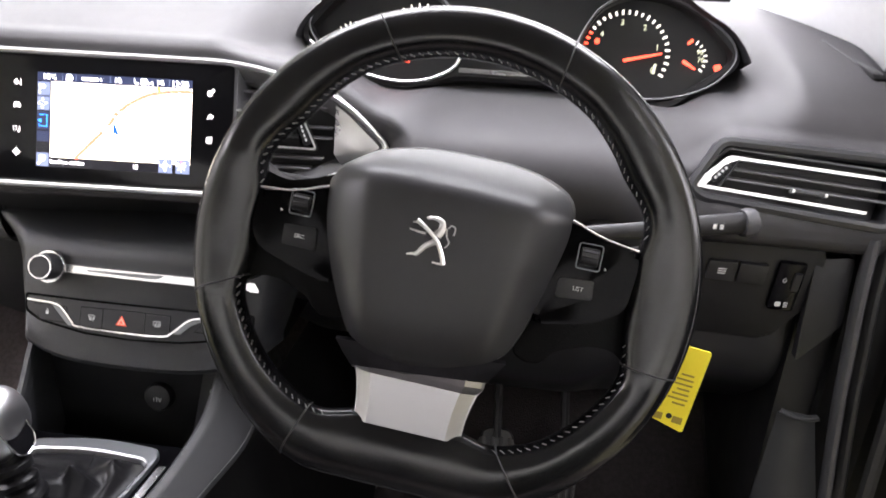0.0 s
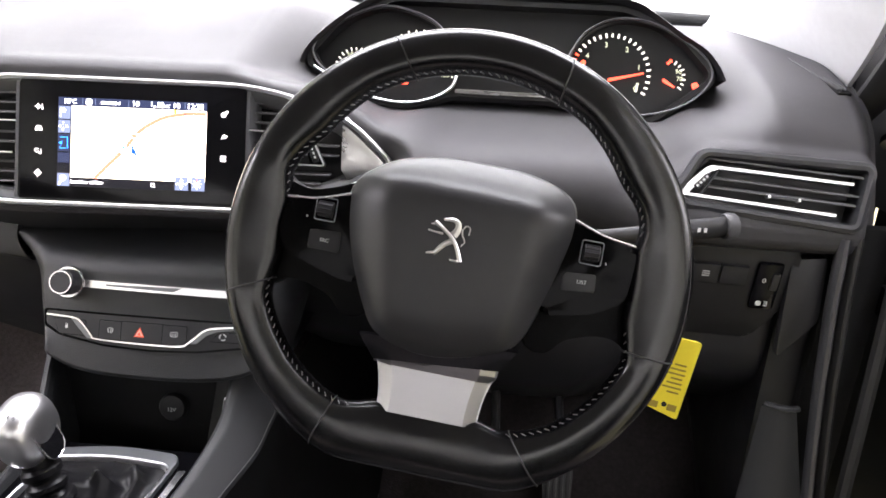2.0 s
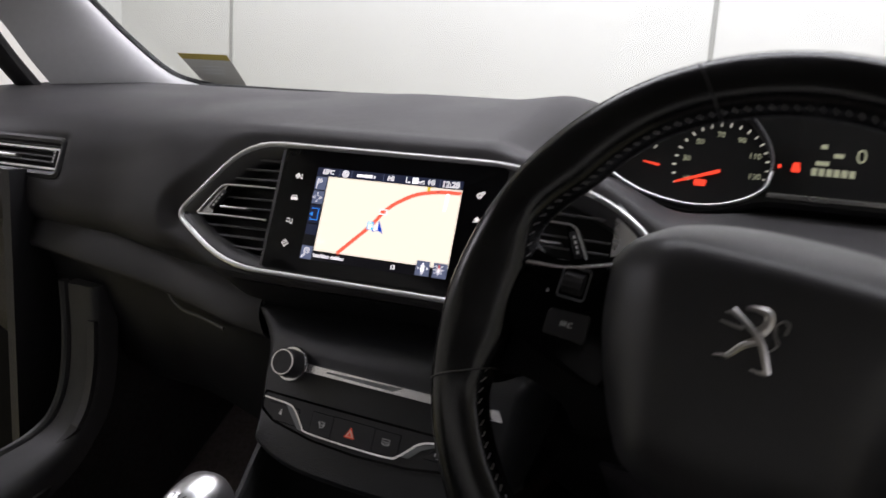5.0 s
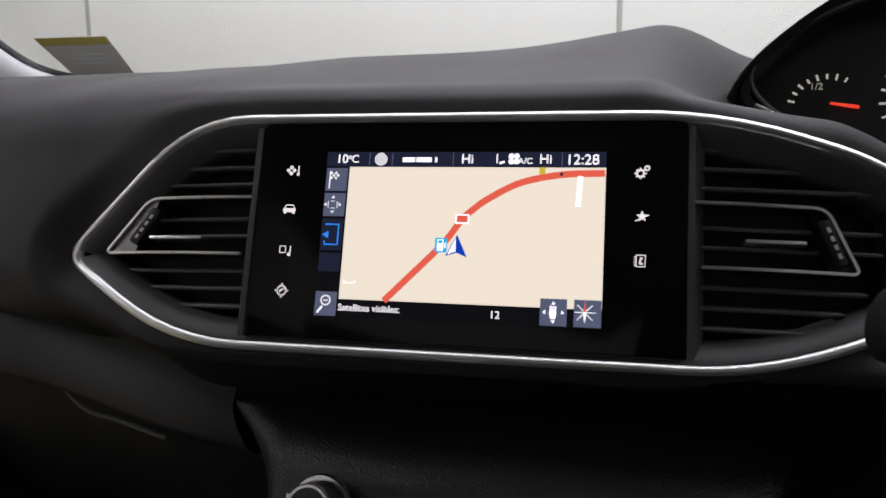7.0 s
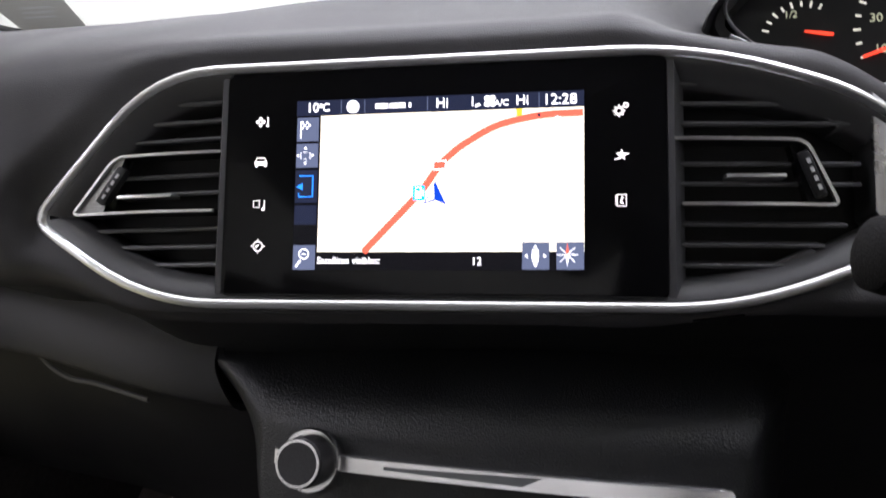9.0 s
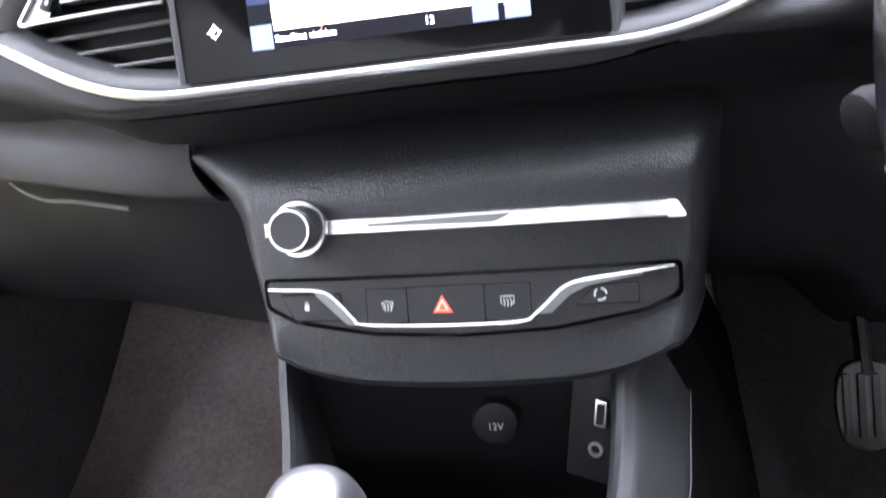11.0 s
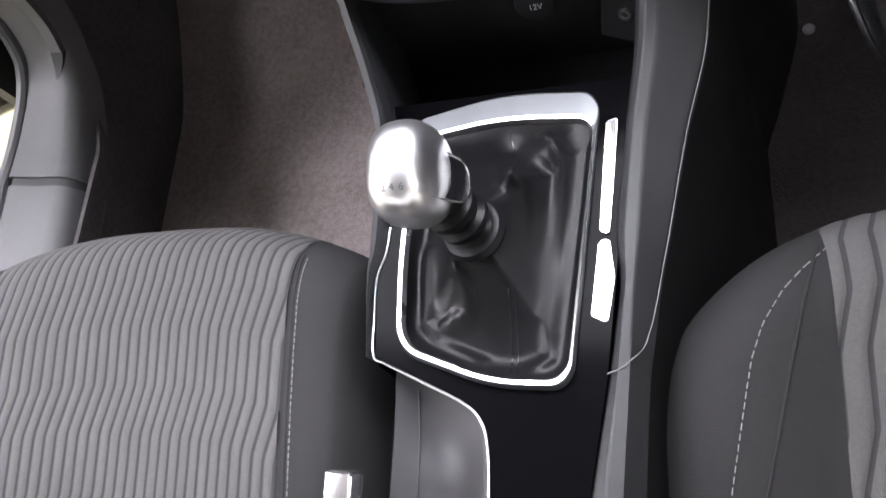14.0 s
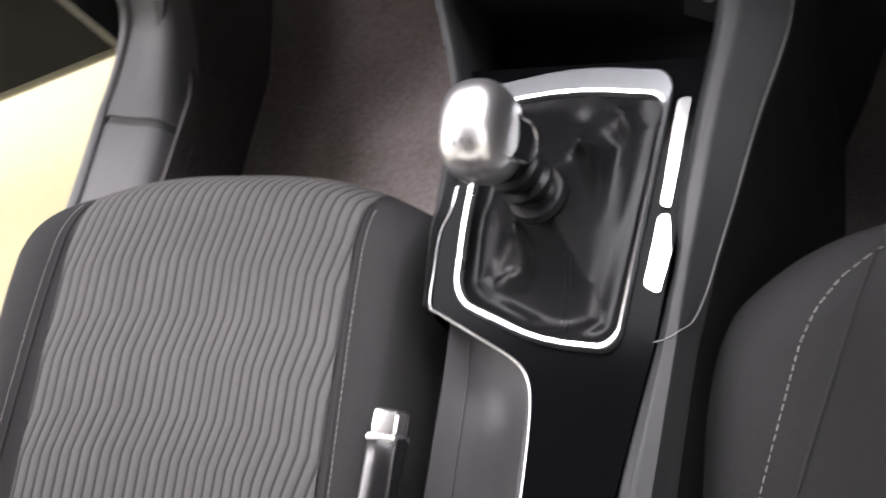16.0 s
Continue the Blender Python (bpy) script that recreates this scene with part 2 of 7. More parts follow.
def oval(a, b, n=12, power=2.0):
    out = []
    for k in range(n):
        t = 2 * math.pi * k / n
        c, s = math.cos(t), math.sin(t)
        out.append((a * math.copysign(abs(c) ** (2 / power), c), b * math.copysign(abs(s) ** (2 / power), s)))
    return out


def lathe(profile, m=Matrix(), n=32):
    """A profile of (radius, height) turned about z."""
    bm = bmesh.new()
    rings = [[bm.verts.new((r * math.cos(2 * math.pi * k / n), r * math.sin(2 * math.pi * k / n), z)) for k in range(n)] for r, z in profile]
    for a, b in zip(rings, rings[1:]):
        for k in range(n):
            bm.faces.new((a[k], a[(k + 1) % n], b[(k + 1) % n], b[k]))
    bm.faces.new(rings[0][::-1])
    bm.faces.new(rings[-1])
    bm.transform(m)
    return bm


def surface(fn, nu, nv, keep=None, thick=0.0):
    """A sheet fn(u, v) over 0..1, without the faces whose centre keep() turns down."""
    bm = bmesh.new()
    vs = [[bm.verts.new(fn(i / nu, j / nv)) for j in range(nv + 1)] for i in range(nu + 1)]
    for i in range(nu):
        for j in range(nv):
            q = (vs[i][j], vs[i + 1][j], vs[i + 1][j + 1], vs[i][j + 1])
            if keep is None or keep((q[0].co + q[2].co) / 2):
                bm.faces.new(q)
    loose = [v for v in bm.verts if not v.link_faces]
    bmesh.ops.delete(bm, geom=loose, context="VERTS")
    if thick:
        bmesh.ops.recalc_face_normals(bm, faces=bm.faces)
        bmesh.ops.solidify(bm, geom=list(bm.faces), thickness=thick)
    return bm


def smooth_path(points, per=8, closed=False):
    """A Catmull-Rom curve through points."""
    pts = [Vector(p) for p in points]
    n, out = len(pts), []
    for i in range(n if closed else n - 1):
        p0 = pts[i - 1] if (i or closed) else pts[0] * 2 - pts[1]
        p1, p2 = pts[i], pts[(i + 1) % n]
        p3 = pts[(i + 2) % n] if (i < n - 2 or closed) else pts[-1] * 2 - pts[-2]
        for k in range(per):
            t = k / per
            out.append(0.5 * (2 * p1 + (p2 - p0) * t + (2 * p0 - 5 * p1 + 4 * p2 - p3) * t * t + (3 * p1 - p0 - 3 * p2 + p3) * t ** 3))
    if not closed:
        out.append(pts[-1])
    return out


def inside(pt, poly):
    x, y = pt[0], pt[1]
    hit, n = False, len(poly)
    for i in range(n):
        (x1, y1), (x2, y2) = poly[i][:2], poly[i - 1][:2]
        if (y1 > y) != (y2 > y) and x < (x2 - x1) * (y - y1) / (y2 - y1) + x1:
            hit = not hit
    return hit


def writing(text, size, m, depth=0.0002, align="CENTER"):
    """Letters of the built-in font, size high, as a bmesh at the pose m."""
    cu = bpy.data.curves.new("text", "FONT")
    cu.body, cu.size, cu.extrude, cu.align_x, cu.align_y, cu.resolution_u = text, size, depth, align, "CENTER", 3
    ob = bpy.data.objects.new("text", cu)
    me = bpy.data.meshes.new_from_object(ob)
    bm = bmesh.new()
    bm.from_mesh(me)
    bm.transform(m)
    bpy.data.objects.remove(ob)
    bpy.data.curves.remove(cu)
    bpy.data.meshes.remove(me)
    return bm


def at(m, x, y, z=0.0, turn=0.0):
    return m @ Matrix.Translation((x, y, z)) @ Matrix.Rotation(radians(turn), 4, "Z")


def facing(origin, yaw, tilt):
    """Axes of a panel that faces the rear: x to the car's right, y up the panel, z towards the cabin."""
    b, a = radians(yaw), radians(tilt)
    ex = Vector((math.cos(b), math.sin(b), 0))
    ey = Vector((0, 0, 1)) * math.cos(a) + Vector((-math.sin(b), math.cos(b), 0)) * math.sin(a)
    ez = ex.cross(ey)
    m = Matrix((ex, ey, ez)).transposed().to_4x4()
    m.translation = origin
    return m


MS = facing((-0.001, 0.0145, 0.602), 4.5, 19.5)
MW = facing((0.3486, -0.2048, 0.586), -1.2, 20.4) @ Matrix.Rotation(radians(-6), 4, "Z")
MH = facing((0.027, -0.047, 0.418), 0, 23)
MR = facing((0.655, 0.045, 0.588), -4, 20)
ML = facing((-0.575, 0.052, 0.616), 3, 20)
MC = facing((0.3797, 0.1657, 0.6678), 0, 20) @ Matrix.Scale(0.947, 4)

# ---- the booth round the car ----
WALL_Y, HALF, GROUND, CEIL = 3.4, 4.2, -0.36, 2.6
JOINTS = (-3.2, -0.2, 2.8)


def structure(name, bm, material, label):
    return tagged(part(name, bm, material), label, "structure", kind="structure")


structure("wall_north", span(-HALF, HALF, WALL_Y, WALL_Y + 0.1, GROUND, CEIL), BOOTH, "white panelled booth wall ahead of the car")
structure("wall_south", span(-HALF, HALF, -3.3, -3.2, GROUND, CEIL), BOOTH, "plain white booth wall behind the car")
structure("wall_west", span(-HALF - 0.1, -HALF, -3.3, WALL_Y + 0.1, GROUND, CEIL), BOOTH, "plain white booth wall beside the car")
structure("wall_east", span(HALF, HALF + 0.1, -3.3, WALL_Y + 0.1, GROUND, CEIL), BOOTH, "plain white booth wall beside the car")
structure("ceiling", span(-HALF, HALF, -3.2, WALL_Y, CEIL, CEIL + 0.1), BOOTH, "plain white booth ceiling")
structure("ground", span(-HALF, HALF, -3.2, WALL_Y, GROUND - 0.1, GROUND), BOOTH_FLOOR, "pale cream painted booth floor")
for jx in JOINTS:
    structure("trim", span(jx - 0.012, jx + 0.012, WALL_Y - 0.006, WALL_Y, GROUND, CEIL, 0.002), SEAM, "grey joint strip between white wall panels")

# ---- dashboard skin ----
LEFT_P = [(0.62, 0.712), (0.45, 0.722), (0.30, 0.712), (0.18, 0.698), (0.10, 0.676), (0.064, 0.648), (0.05, 0.612), (0.043, 0.578), (0.046, 0.548), (0.072, 0.524), (0.115, 0.50), (0.135, 0.45), (0.145, 0.40), (0.16, 0.34), (0.22, 0.28), (0.34, 0.25)]
TIP_P = [(0.62, 0.716), (0.45, 0.726), (0.30, 0.716), (0.16, 0.702), (0.075, 0.686), (0.04, 0.668), (0.022, 0.640), (0.004, 0.60), (-0.004, 0.57), (0.003, 0.545), (0.045, 0.520), (0.09, 0.485), (0.11, 0.44), (0.125, 0.39), (0.15, 0.33), (0.26, 0.27)]
MID_P = [(0.62, 0.716), (0.45, 0.728), (0.30, 0.720), (0.16, 0.703), (0.07, 0.686), (0.046, 0.677), (0.034, 0.662), (0.013, 0.602), (-0.007, 0.545), (0.008, 0.530), (0.030, 0.510), (0.05, 0.49), (0.07, 0.46), (0.09, 0.42), (0.13, 0.36), (0.24, 0.29)]
FIN_P = [(0.62, 0.70), (0.45, 0.71), (0.33, 0.70), (0.25, 0.662), (0.205, 0.640), (0.13, 0.650), (0.066, 0.657), (0.036, 0.618), (0.018, 0.575), (0.012, 0.545), (0.04, 0.515), (0.06, 0.49), (0.075, 0.45), (0.09, 0.41), (0.12, 0.34), (0.24, 0.26)]
DRIVE_P = [(0.62, 0.70), (0.45, 0.71), (0.34, 0.70), (0.27, 0.66), (0.20, 0.636), (0.158, 0.631), (0.12, 0.614), (0.075, 0.594), (0.055, 0.565), (0.06, 0.535), (0.085, 0.50), (0.09, 0.46), (0.085, 0.42), (0.09, 0.36), (0.13, 0.28), (0.24, 0.2)]
RIGHT_P = [(0.62, 0.70), (0.45, 0.712), (0.32, 0.708), (0.21, 0.694), (0.13, 0.675), (0.088, 0.652), (0.066, 0.625), (0.045, 0.588), (0.034, 0.562), (0.03, 0.545), (0.036, 0.527), (0.075, 0.515), (0.09, 0.47), (0.085, 0.42), (0.1, 0.34), (0.2, 0.25)]
RIM_P = [(0.62, 0.70), (0.45, 0.71), (0.34, 0.70), (0.26, 0.670), (0.215, 0.648), (0.14, 0.646), (0.080, 0.628), (0.048, 0.588), (0.034, 0.562), (0.03, 0.545), (0.036, 0.527), (0.075, 0.515), (0.09, 0.47), (0.085, 0.42), (0.1, 0.34), (0.2, 0.25)]


def yawed(profile, x):
    """The profile with its face turned with the screen, which looks slightly towards the driver."""
    return [(y + 0.0787 * x - 0.003 + (0.004 if 4 <= i <= 8 else 0.003), z) for i, (y, z) in enumerate(profile)]


FOOT_P = [(0.62, 0.70), (0.45, 0.71), (0.33, 0.70), (0.22, 0.645), (0.158, 0.627), (0.118, 0.630), (0.072, 0.622), (0.036, 0.602), (0.018, 0.572), (0.012, 0.545), (0.04, 0.515), (0.06, 0.49), (0.075, 0.45), (0.09, 0.41), (0.12, 0.34), (0.24, 0.26)]
END_P = [(0.62, 0.70), (0.45, 0.71), (0.34, 0.70), (0.23, 0.650), (0.164, 0.624), (0.135, 0.632), (0.095, 0.612), (0.062, 0.584), (0.044, 0.560), (0.04, 0.540), (0.055, 0.515), (0.08, 0.50), (0.09, 0.46), (0.085, 0.42), (0.095, 0.35), (0.17, 0.26)]
STATIONS = [(-0.82, LEFT_P), (-0.42, LEFT_P), (-0.255, TIP_P), (-0.16, yawed(MID_P, -0.16)), (0.085, yawed(MID_P, 0.085)), (0.178, FIN_P), (0.255, FOOT_P), (0.33, DRIVE_P), (0.48, DRIVE_P), (0.545, END_P), (0.60, RIM_P), (0.67, RIGHT_P), (0.745, RIGHT_P), (0.785, [(y + 0.05, z - 0.01) for y, z in RIGHT_P])]
FINE = [(x, [(q[0], q[1]) for q in smooth_path([(y, z, 0) for y, z in p], 9)]) for x, p in STATIONS]

HEX = [(-0.228, -0.0147), (-0.160, 0.0655), (0.130, 0.0655), (0.212, 0.0405), (0.256, -0.008), (0.205, -0.0425), (0.146, -0.0634), (-0.160, -0.0638)]
HEX_R = [0.014, 0.035, 0.05, 0.03, 0.012, 0.04, 0.045, 0.04]
HEX_IN = [(p.x, p.y) for p in rpoly(HEX, HEX_R, 4)]
HEX_BENT = []
for hx, hy in HEX_IN:
    he = max(0.0, abs(hx) - 0.117)
    HEX_BENT.append((math.copysign(abs(hx) + (2.0 if hx < 0 else 0.7) * he * he, hx), hy))
LVENT = [(-0.085, 0.022), (0.078, 0.022), (0.078, -0.022), (-0.085, -0.022)]
RVENT = [(-0.091, 0.002), (-0.052, 0.034), (0.098, 0.030), (0.090, -0.032), (-0.078, -0.012)]


def dash_at(x, v):
    for (xa, pa), (xb, pb) in zip(FINE, FINE[1:]):
        if x <= xb:
            break
    t = min(1, max(0, (x - xa) / (xb - xa)))
    t = t * t * (3 - 2 * t)
    k = v * (len(pa) - 1)
    i = min(int(k), len(pa) - 2)
    f = k - i
    ya, za = (pa[i][n] * (1 - f) + pa[i + 1][n] * f for n in (0, 1))
    yb, zb = (pb[i][n] * (1 - f) + pb[i + 1][n] * f for n in (0, 1))
    y, z = ya * (1 - t) + yb * t, za * (1 - t) + zb * t
    if z > 0.60:
        # the swell that meets the hood of the dials
        z += 0.022 * math.exp(-((x - 0.145) / (0.125 if x < 0.145 else 0.055)) ** 2 - ((y - 0.24) / 0.10) ** 2)
    return Vector((x, y, z))


MSI, MLI, MRI = MS.inverted(), ML.inverted(), MR.inverted()


def edge_gap(x, y, poly):
    """The distance from a point to an outline."""
    best = 9.0
    for i in range(len(poly)):
        (x1, y1), (x2, y2) = poly[i - 1], poly[i]
        dx, dy = x2 - x1, y2 - y1
        t = max(0.0, min(1.0, ((x - x1) * dx + (y - y1) * dy) / (dx * dx + dy * dy + 1e-12)))
        best = min(best, (x - x1 - t * dx) ** 2 + (y - y1 - t * dy) ** 2)
    return math.sqrt(best)


def seated(p):
    """The skin drawn level with the edge of the fascia and the vents that are set into it."""
    for m, mi, poly, reach, fall in ((MS, MSI, HEX_BENT, 0.03, 1.3), (ML, MLI, LVENT, 0.02, 0), (MR, MRI, RVENT, 0.02, 0)):
        a = mi @ p
        if abs(a.z) > 0.07 or abs(a.x) > 0.32 or abs(a.y) > 0.12:
            continue
        g = 0.0 if inside(a, poly) else edge_gap(a.x, a.y, poly)
        if g < reach:
            w = (1 - g / reach) ** 2 * (1 + 2 * g / reach)
            goal = -fall * max(0.0, abs(a.x) - 0.117) ** 2 - 0.0005
            a.z += (goal - a.z) * w
            p = m @ a
    return p


def dash_keep(p):
    a, b, c = MSI @ p, MLI @ p, MRI @ p
    if abs(a.z) < 0.06 and inside(a, HEX_BENT):
        return False
    if abs(b.z) < 0.05 and inside(b, LVENT):
        return False
    return not (abs(c.z) < 0.05 and inside(c, RVENT))


dashboard = thing("dashboard", "dark grey soft-touch car dashboard across the cabin", "dashboard", (0, 0.3, 0.3))


def snapped(bm):
    """Draws the cut edges of the skin onto the outlines of what is set into it."""
    rim = [v for v in bm.verts if any(len(e.link_faces) == 1 for e in v.link_edges)]
    for v in rim:
        for m, mi, poly, fall in ((MS, MSI, HEX_BENT, 1.3), (ML, MLI, LVENT, 0), (MR, MRI, RVENT, 0)):
            a = mi @ v.co
            if abs(a.z) > 0.03 or abs(a.x) > 0.3 or abs(a.y) > 0.1:
                continue
            best = (1.0, None)
            for i in range(len(poly)):
                p, q = Vector(poly[i - 1]), Vector(poly[i])
                t = max(0.0, min(1.0, (Vector((a.x, a.y)) - p).dot(q - p) / ((q - p).length_squared + 1e-12)))
                c = p + (q - p) * t
                best = min(best, ((c - Vector((a.x, a.y))).length, c), key=lambda b: b[0])
            if best[0] < 0.007:
                v.co = m @ Vector((best[1].x, best[1].y, -fall * max(0.0, abs(best[1].x) - 0.117) ** 2 - 0.0005))
                break
    return bm


part("upper_pad", snapped(surface(lambda u, v: seated(dash_at(-0.82 + 1.605 * u, v * 0.62)), 400, 130, dash_keep)), SOFT, dashboard, "soft grained upper pad", 60)
GAP = smooth_path([(-0.1465, 0.020, 0.516), (-0.148, 0.022, 0.507), (-0.1495, 0.023, 0.487), (-0.140, 0.025, 0.470), (-0.127, 0.028, 0.450), (-0.118, 0.034, 0.42), (-0.112, 0.045, 0.38)], 6)
part("panel_gap", sweep([q + Vector((0, 0.010, 0)) for q in GAP], oval(0.0016, 0.0022, 8)), RUBBER, dashboard)
part("lower_panel", surface(lambda u, v: dash_at(-0.82 + 1.605 * u, 0.62 + v * 0.38), 160, 50, dash_keep), LOWER, dashboard, "hard dark lower panel", 60)

# ---- centre fascia: chrome surround, glossy panel, screen and two vents ----
fascia = thing("centre_fascia", "glossy black centre fascia with satin chrome surround on the dashboard", "fascia", (0, 0.02, 0.6))


def bent(bm, m=MS):
    for v in bm.verts:
        e = abs(v.co.x) - 0.117
        if e > 0:
            e *= 1 + (2.0 if v.co.x < 0 else 0.7) * e
            v.co.x = math.copysign(0.117 + e, v.co.x)
            v.co.z -= 1.3 * e * e
    bm.transform(m)
    return bm


def densify(pts, step, closed=True):
    out, n = [], len(pts)
    for i in range(n if closed else n - 1):
        a, b = Vector((pts[i][0], pts[i][1], 0)), Vector((pts[(i + 1) % n][0], pts[(i + 1) % n][1], 0))
        k = max(1, int((b - a).length / step))
        out += [a + (b - a) * (j / k) for j in range(k)]
    return out


ring = densify(rpoly(HEX, HEX_R), 0.008)
part("chrome_surround", bent(sweep(ring, [(-0.0028, -0.006), (-0.0028, 0.0010), (-0.0022, 0.0026), (-0.0008, 0.0034), (0.0008, 0.0031), (0.0022, 0.0018), (0.0032, -0.0004), (0.0036, -0.003), (0.0036, -0.006)], True, Vector((0, 0, 1)))), CHROME, fascia, "satin chrome surround strip")
part("inner_bezel", bent(sweep(ring, [(0.003, 0.0012), (0.0050, 0.0008), (0.0140, -0.0075), (0.0155, -0.0110), (0.0155, -0.031), (-0.002, -0.031), (-0.002, -0.004)], True, Vector((0, 0, 1)))), BEZEL, fascia, "grey inner bezel")
part("back_wall", bent(prism([(p.x * 0.99, p.y * 0.97) for p in ring], -0.034, -0.03)), DARK, fascia)
part("panel", prism(rpoly([(-0.1165, 0.0625), (0.1165, 0.0625), (0.1165, -0.0595), (-0.1165, -0.0595)], 0.003), -0.03, 0.0015, MS, 0.0015), GLOSS, fascia, "glossy black panel round the screen")

screen = thing("touch_screen", "lit navigation touch screen showing a map", "screen", (0, 0.015, 0.6))
SW, SH = 0.0762, 0.0457
part("display", span(-SW, SW, -SH, SH, 0.0012, 0.0019, 0, MS), MAP_OFF, screen)


def flat(x0, x1, y0, y1, z, m=MS):
    return span(x0, x1, y0, y1, z, z + 0.00012, 0, m)


ZS = 0.0019
part("map", flat(-0.0625, SW, -0.0362, 0.0372, ZS), MAP_BG, screen)
part("status_bar", flat(-SW, SW, 0.0375, SH, ZS), MAP_BAR, screen)


def ribbon(points, width, z, m=MS):
    pts = smooth_path([(x, y, 0) for x, y in points], 6)
    return sweep(pts, [(-width / 2, 0), (width / 2, 0), (width / 2, 0.00012), (-width / 2, 0.00012)], False, Vector((0, 0, 1)), m @ Matrix.Translation((0, 0, z)))


ROAD = [(-0.0372, -0.0362), (-0.0249, -0.0235), (-0.0072, -0.0049), (0.0022, 0.0082), (0.0080, 0.0140), (0.0159, 0.0200), (0.0325, 0.0288), (0.0537, 0.0333), (SW - 0.0005, 0.0342)]
part("route", ribbon(ROAD, 0.0036, ZS + 0.00015), MAP_ROAD, screen)
part("side_road", ribbon([(0.0634, 0.0325), (0.0631, 0.025), (0.0626, 0.0165)], 0.0028, ZS + 0.0003), MAP_WHITE, screen)
part("side_road", flat(0.0422, 0.0452, 0.0335, 0.0372, ZS + 0.0003), MAP_YELLOW, screen)
part("road_marker", flat(-0.0010, 0.0064, 0.0062, 0.0114, ZS + 0.0005), MAP_WHITE, screen)
part("road_marker", flat(-0.0002, 0.0056, 0.0070, 0.0106, ZS + 0.0007), MAP_ROAD, screen)
part("road_marker", lathe([(0.0009, 0), (0.0009, 0.0001)], at(MS, 0.0537, 0.0335, ZS + 0.0005), 10), MAP_BAR, screen)
part("fuel_marker", prism(rpoly([(-0.0112, -0.0094), (-0.0048, -0.0094), (-0.0048, -0.0016), (-0.0112, -0.0016)], 0.0007), ZS + 0.0005, ZS + 0.0006, MS), MAP_CYAN, screen)
part("fuel_marker", join(flat(-0.0100, -0.0066, -0.0086, -0.0024, ZS + 0.0007), flat(-0.0060, -0.0054, -0.0072, -0.004, ZS + 0.0007)), MAP_WHITE, screen)
part("fuel_marker", flat(-0.0094, -0.0072, -0.0046, -0.0030, ZS + 0.0009), MAP_CYAN, screen)
part("position_arrow", prism([(0.0006, 0.0002), (0.0064, -0.0118), (0.0008, -0.0094), (-0.0052, -0.0112)], ZS + 0.0009, ZS + 0.001, MS), MAP_NAVY, screen)
part("position_arrow", prism([(0.0000, -0.0016), (0.0002, -0.0088), (-0.0042, -0.0104)], ZS + 0.0011, ZS + 0.0012, MS), MAP_WHITE, screen)
for k, (a, b) in enumerate(((0.0365, 0.0235), (0.0222, 0.0092), (0.0078, -0.0098), (-0.0112, -0.0215), (-0.0325, -0.0455))):
    part("screen_button", flat(-0.0758, -0.0636, b, a, ZS), (MAP_BTN, MAP_BTN, MAP_BAR, MAP_BAR, MAP_BTN)[k], screen)
for a in (0.0435, 0.0605):
    part("screen_button", flat(a + 0.002, a + 0.0155, -0.0452, -0.0315, ZS + 0.0003), MAP_BTN, screen)
part("sign", sweep([Vector(p) for p in ((-0.0736, 0.0046, 0), (-0.0660, 0.0046, 0), (-0.0660, -0.0066, 0), (-0.0736, -0.0066, 0), (-0.0736, -0.0046, 0))], [(-0.0004, 0), (0.0004, 0), (0.0004, 0.0001), (-0.0004, 0.0001)], False, Vector((0, 0, 1)), at(MS, 0, 0, ZS + 0.0003)), MAP_BLUE, screen)
part("sign", prism([(-0.0716, 0.0008), (-0.0752, -0.0012), (-0.0716, -0.0032)], ZS + 0.0003, ZS + 0.0004, MS), MAP_BLUE, screen)
# flag, move cross, magnifier, hand and compass
part("sign", join(flat(-0.0738, -0.0733, 0.025, 0.0345, ZS + 0.0003), *[flat(-0.0733 + 0.0013 * i, -0.0722 + 0.0013 * i, 0.0302 + 0.0014 * j, 0.0314 + 0.0014 * j, ZS + 0.0003) for i in range(4) for j in range(3) if (i + j) % 2 == 0]), MAP_WHITE, screen)
part("sign", join(*[prism([(0.0036, -0.0009), (0.0050, 0), (0.0036, 0.0009)], 0, 0.0001, at(MS, -0.0706, 0.0157, ZS + 0.0003, 90 * k)) for k in range(4)], *[box(0.0022, 0.0003, 0.0001, at(MS, -0.0706, 0.0157 + s * 0.0019, ZS + 0.0003)) for s in (-1, 1)], *[box(0.0003, 0.0038, 0.0001, at(MS, -0.0706 + s * 0.0026, 0.0157, ZS + 0.0003)) for s in (-1, 1)]), MAP_WHITE, screen)
part("sign", join(sweep([Vector((0.0026 * math.cos(k * 0.524), 0.0026 * math.sin(k * 0.524), 0)) for k in range(12)], [(-0.0003, 0), (0.0003, 0), (0.0003, 0.0001), (-0.0003, 0.0001)], True, Vector((0, 0, 1)), at(MS, -0.0698, -0.0372, ZS + 0.0003)), box(0.0044, 0.001, 0.0001, at(MS, -0.0728, -0.0422, ZS + 0.0003, 52)), box(0.0024, 0.0005, 0.0001, at(MS, -0.0698, -0.0372, ZS + 0.0003))), MAP_WHITE, screen)
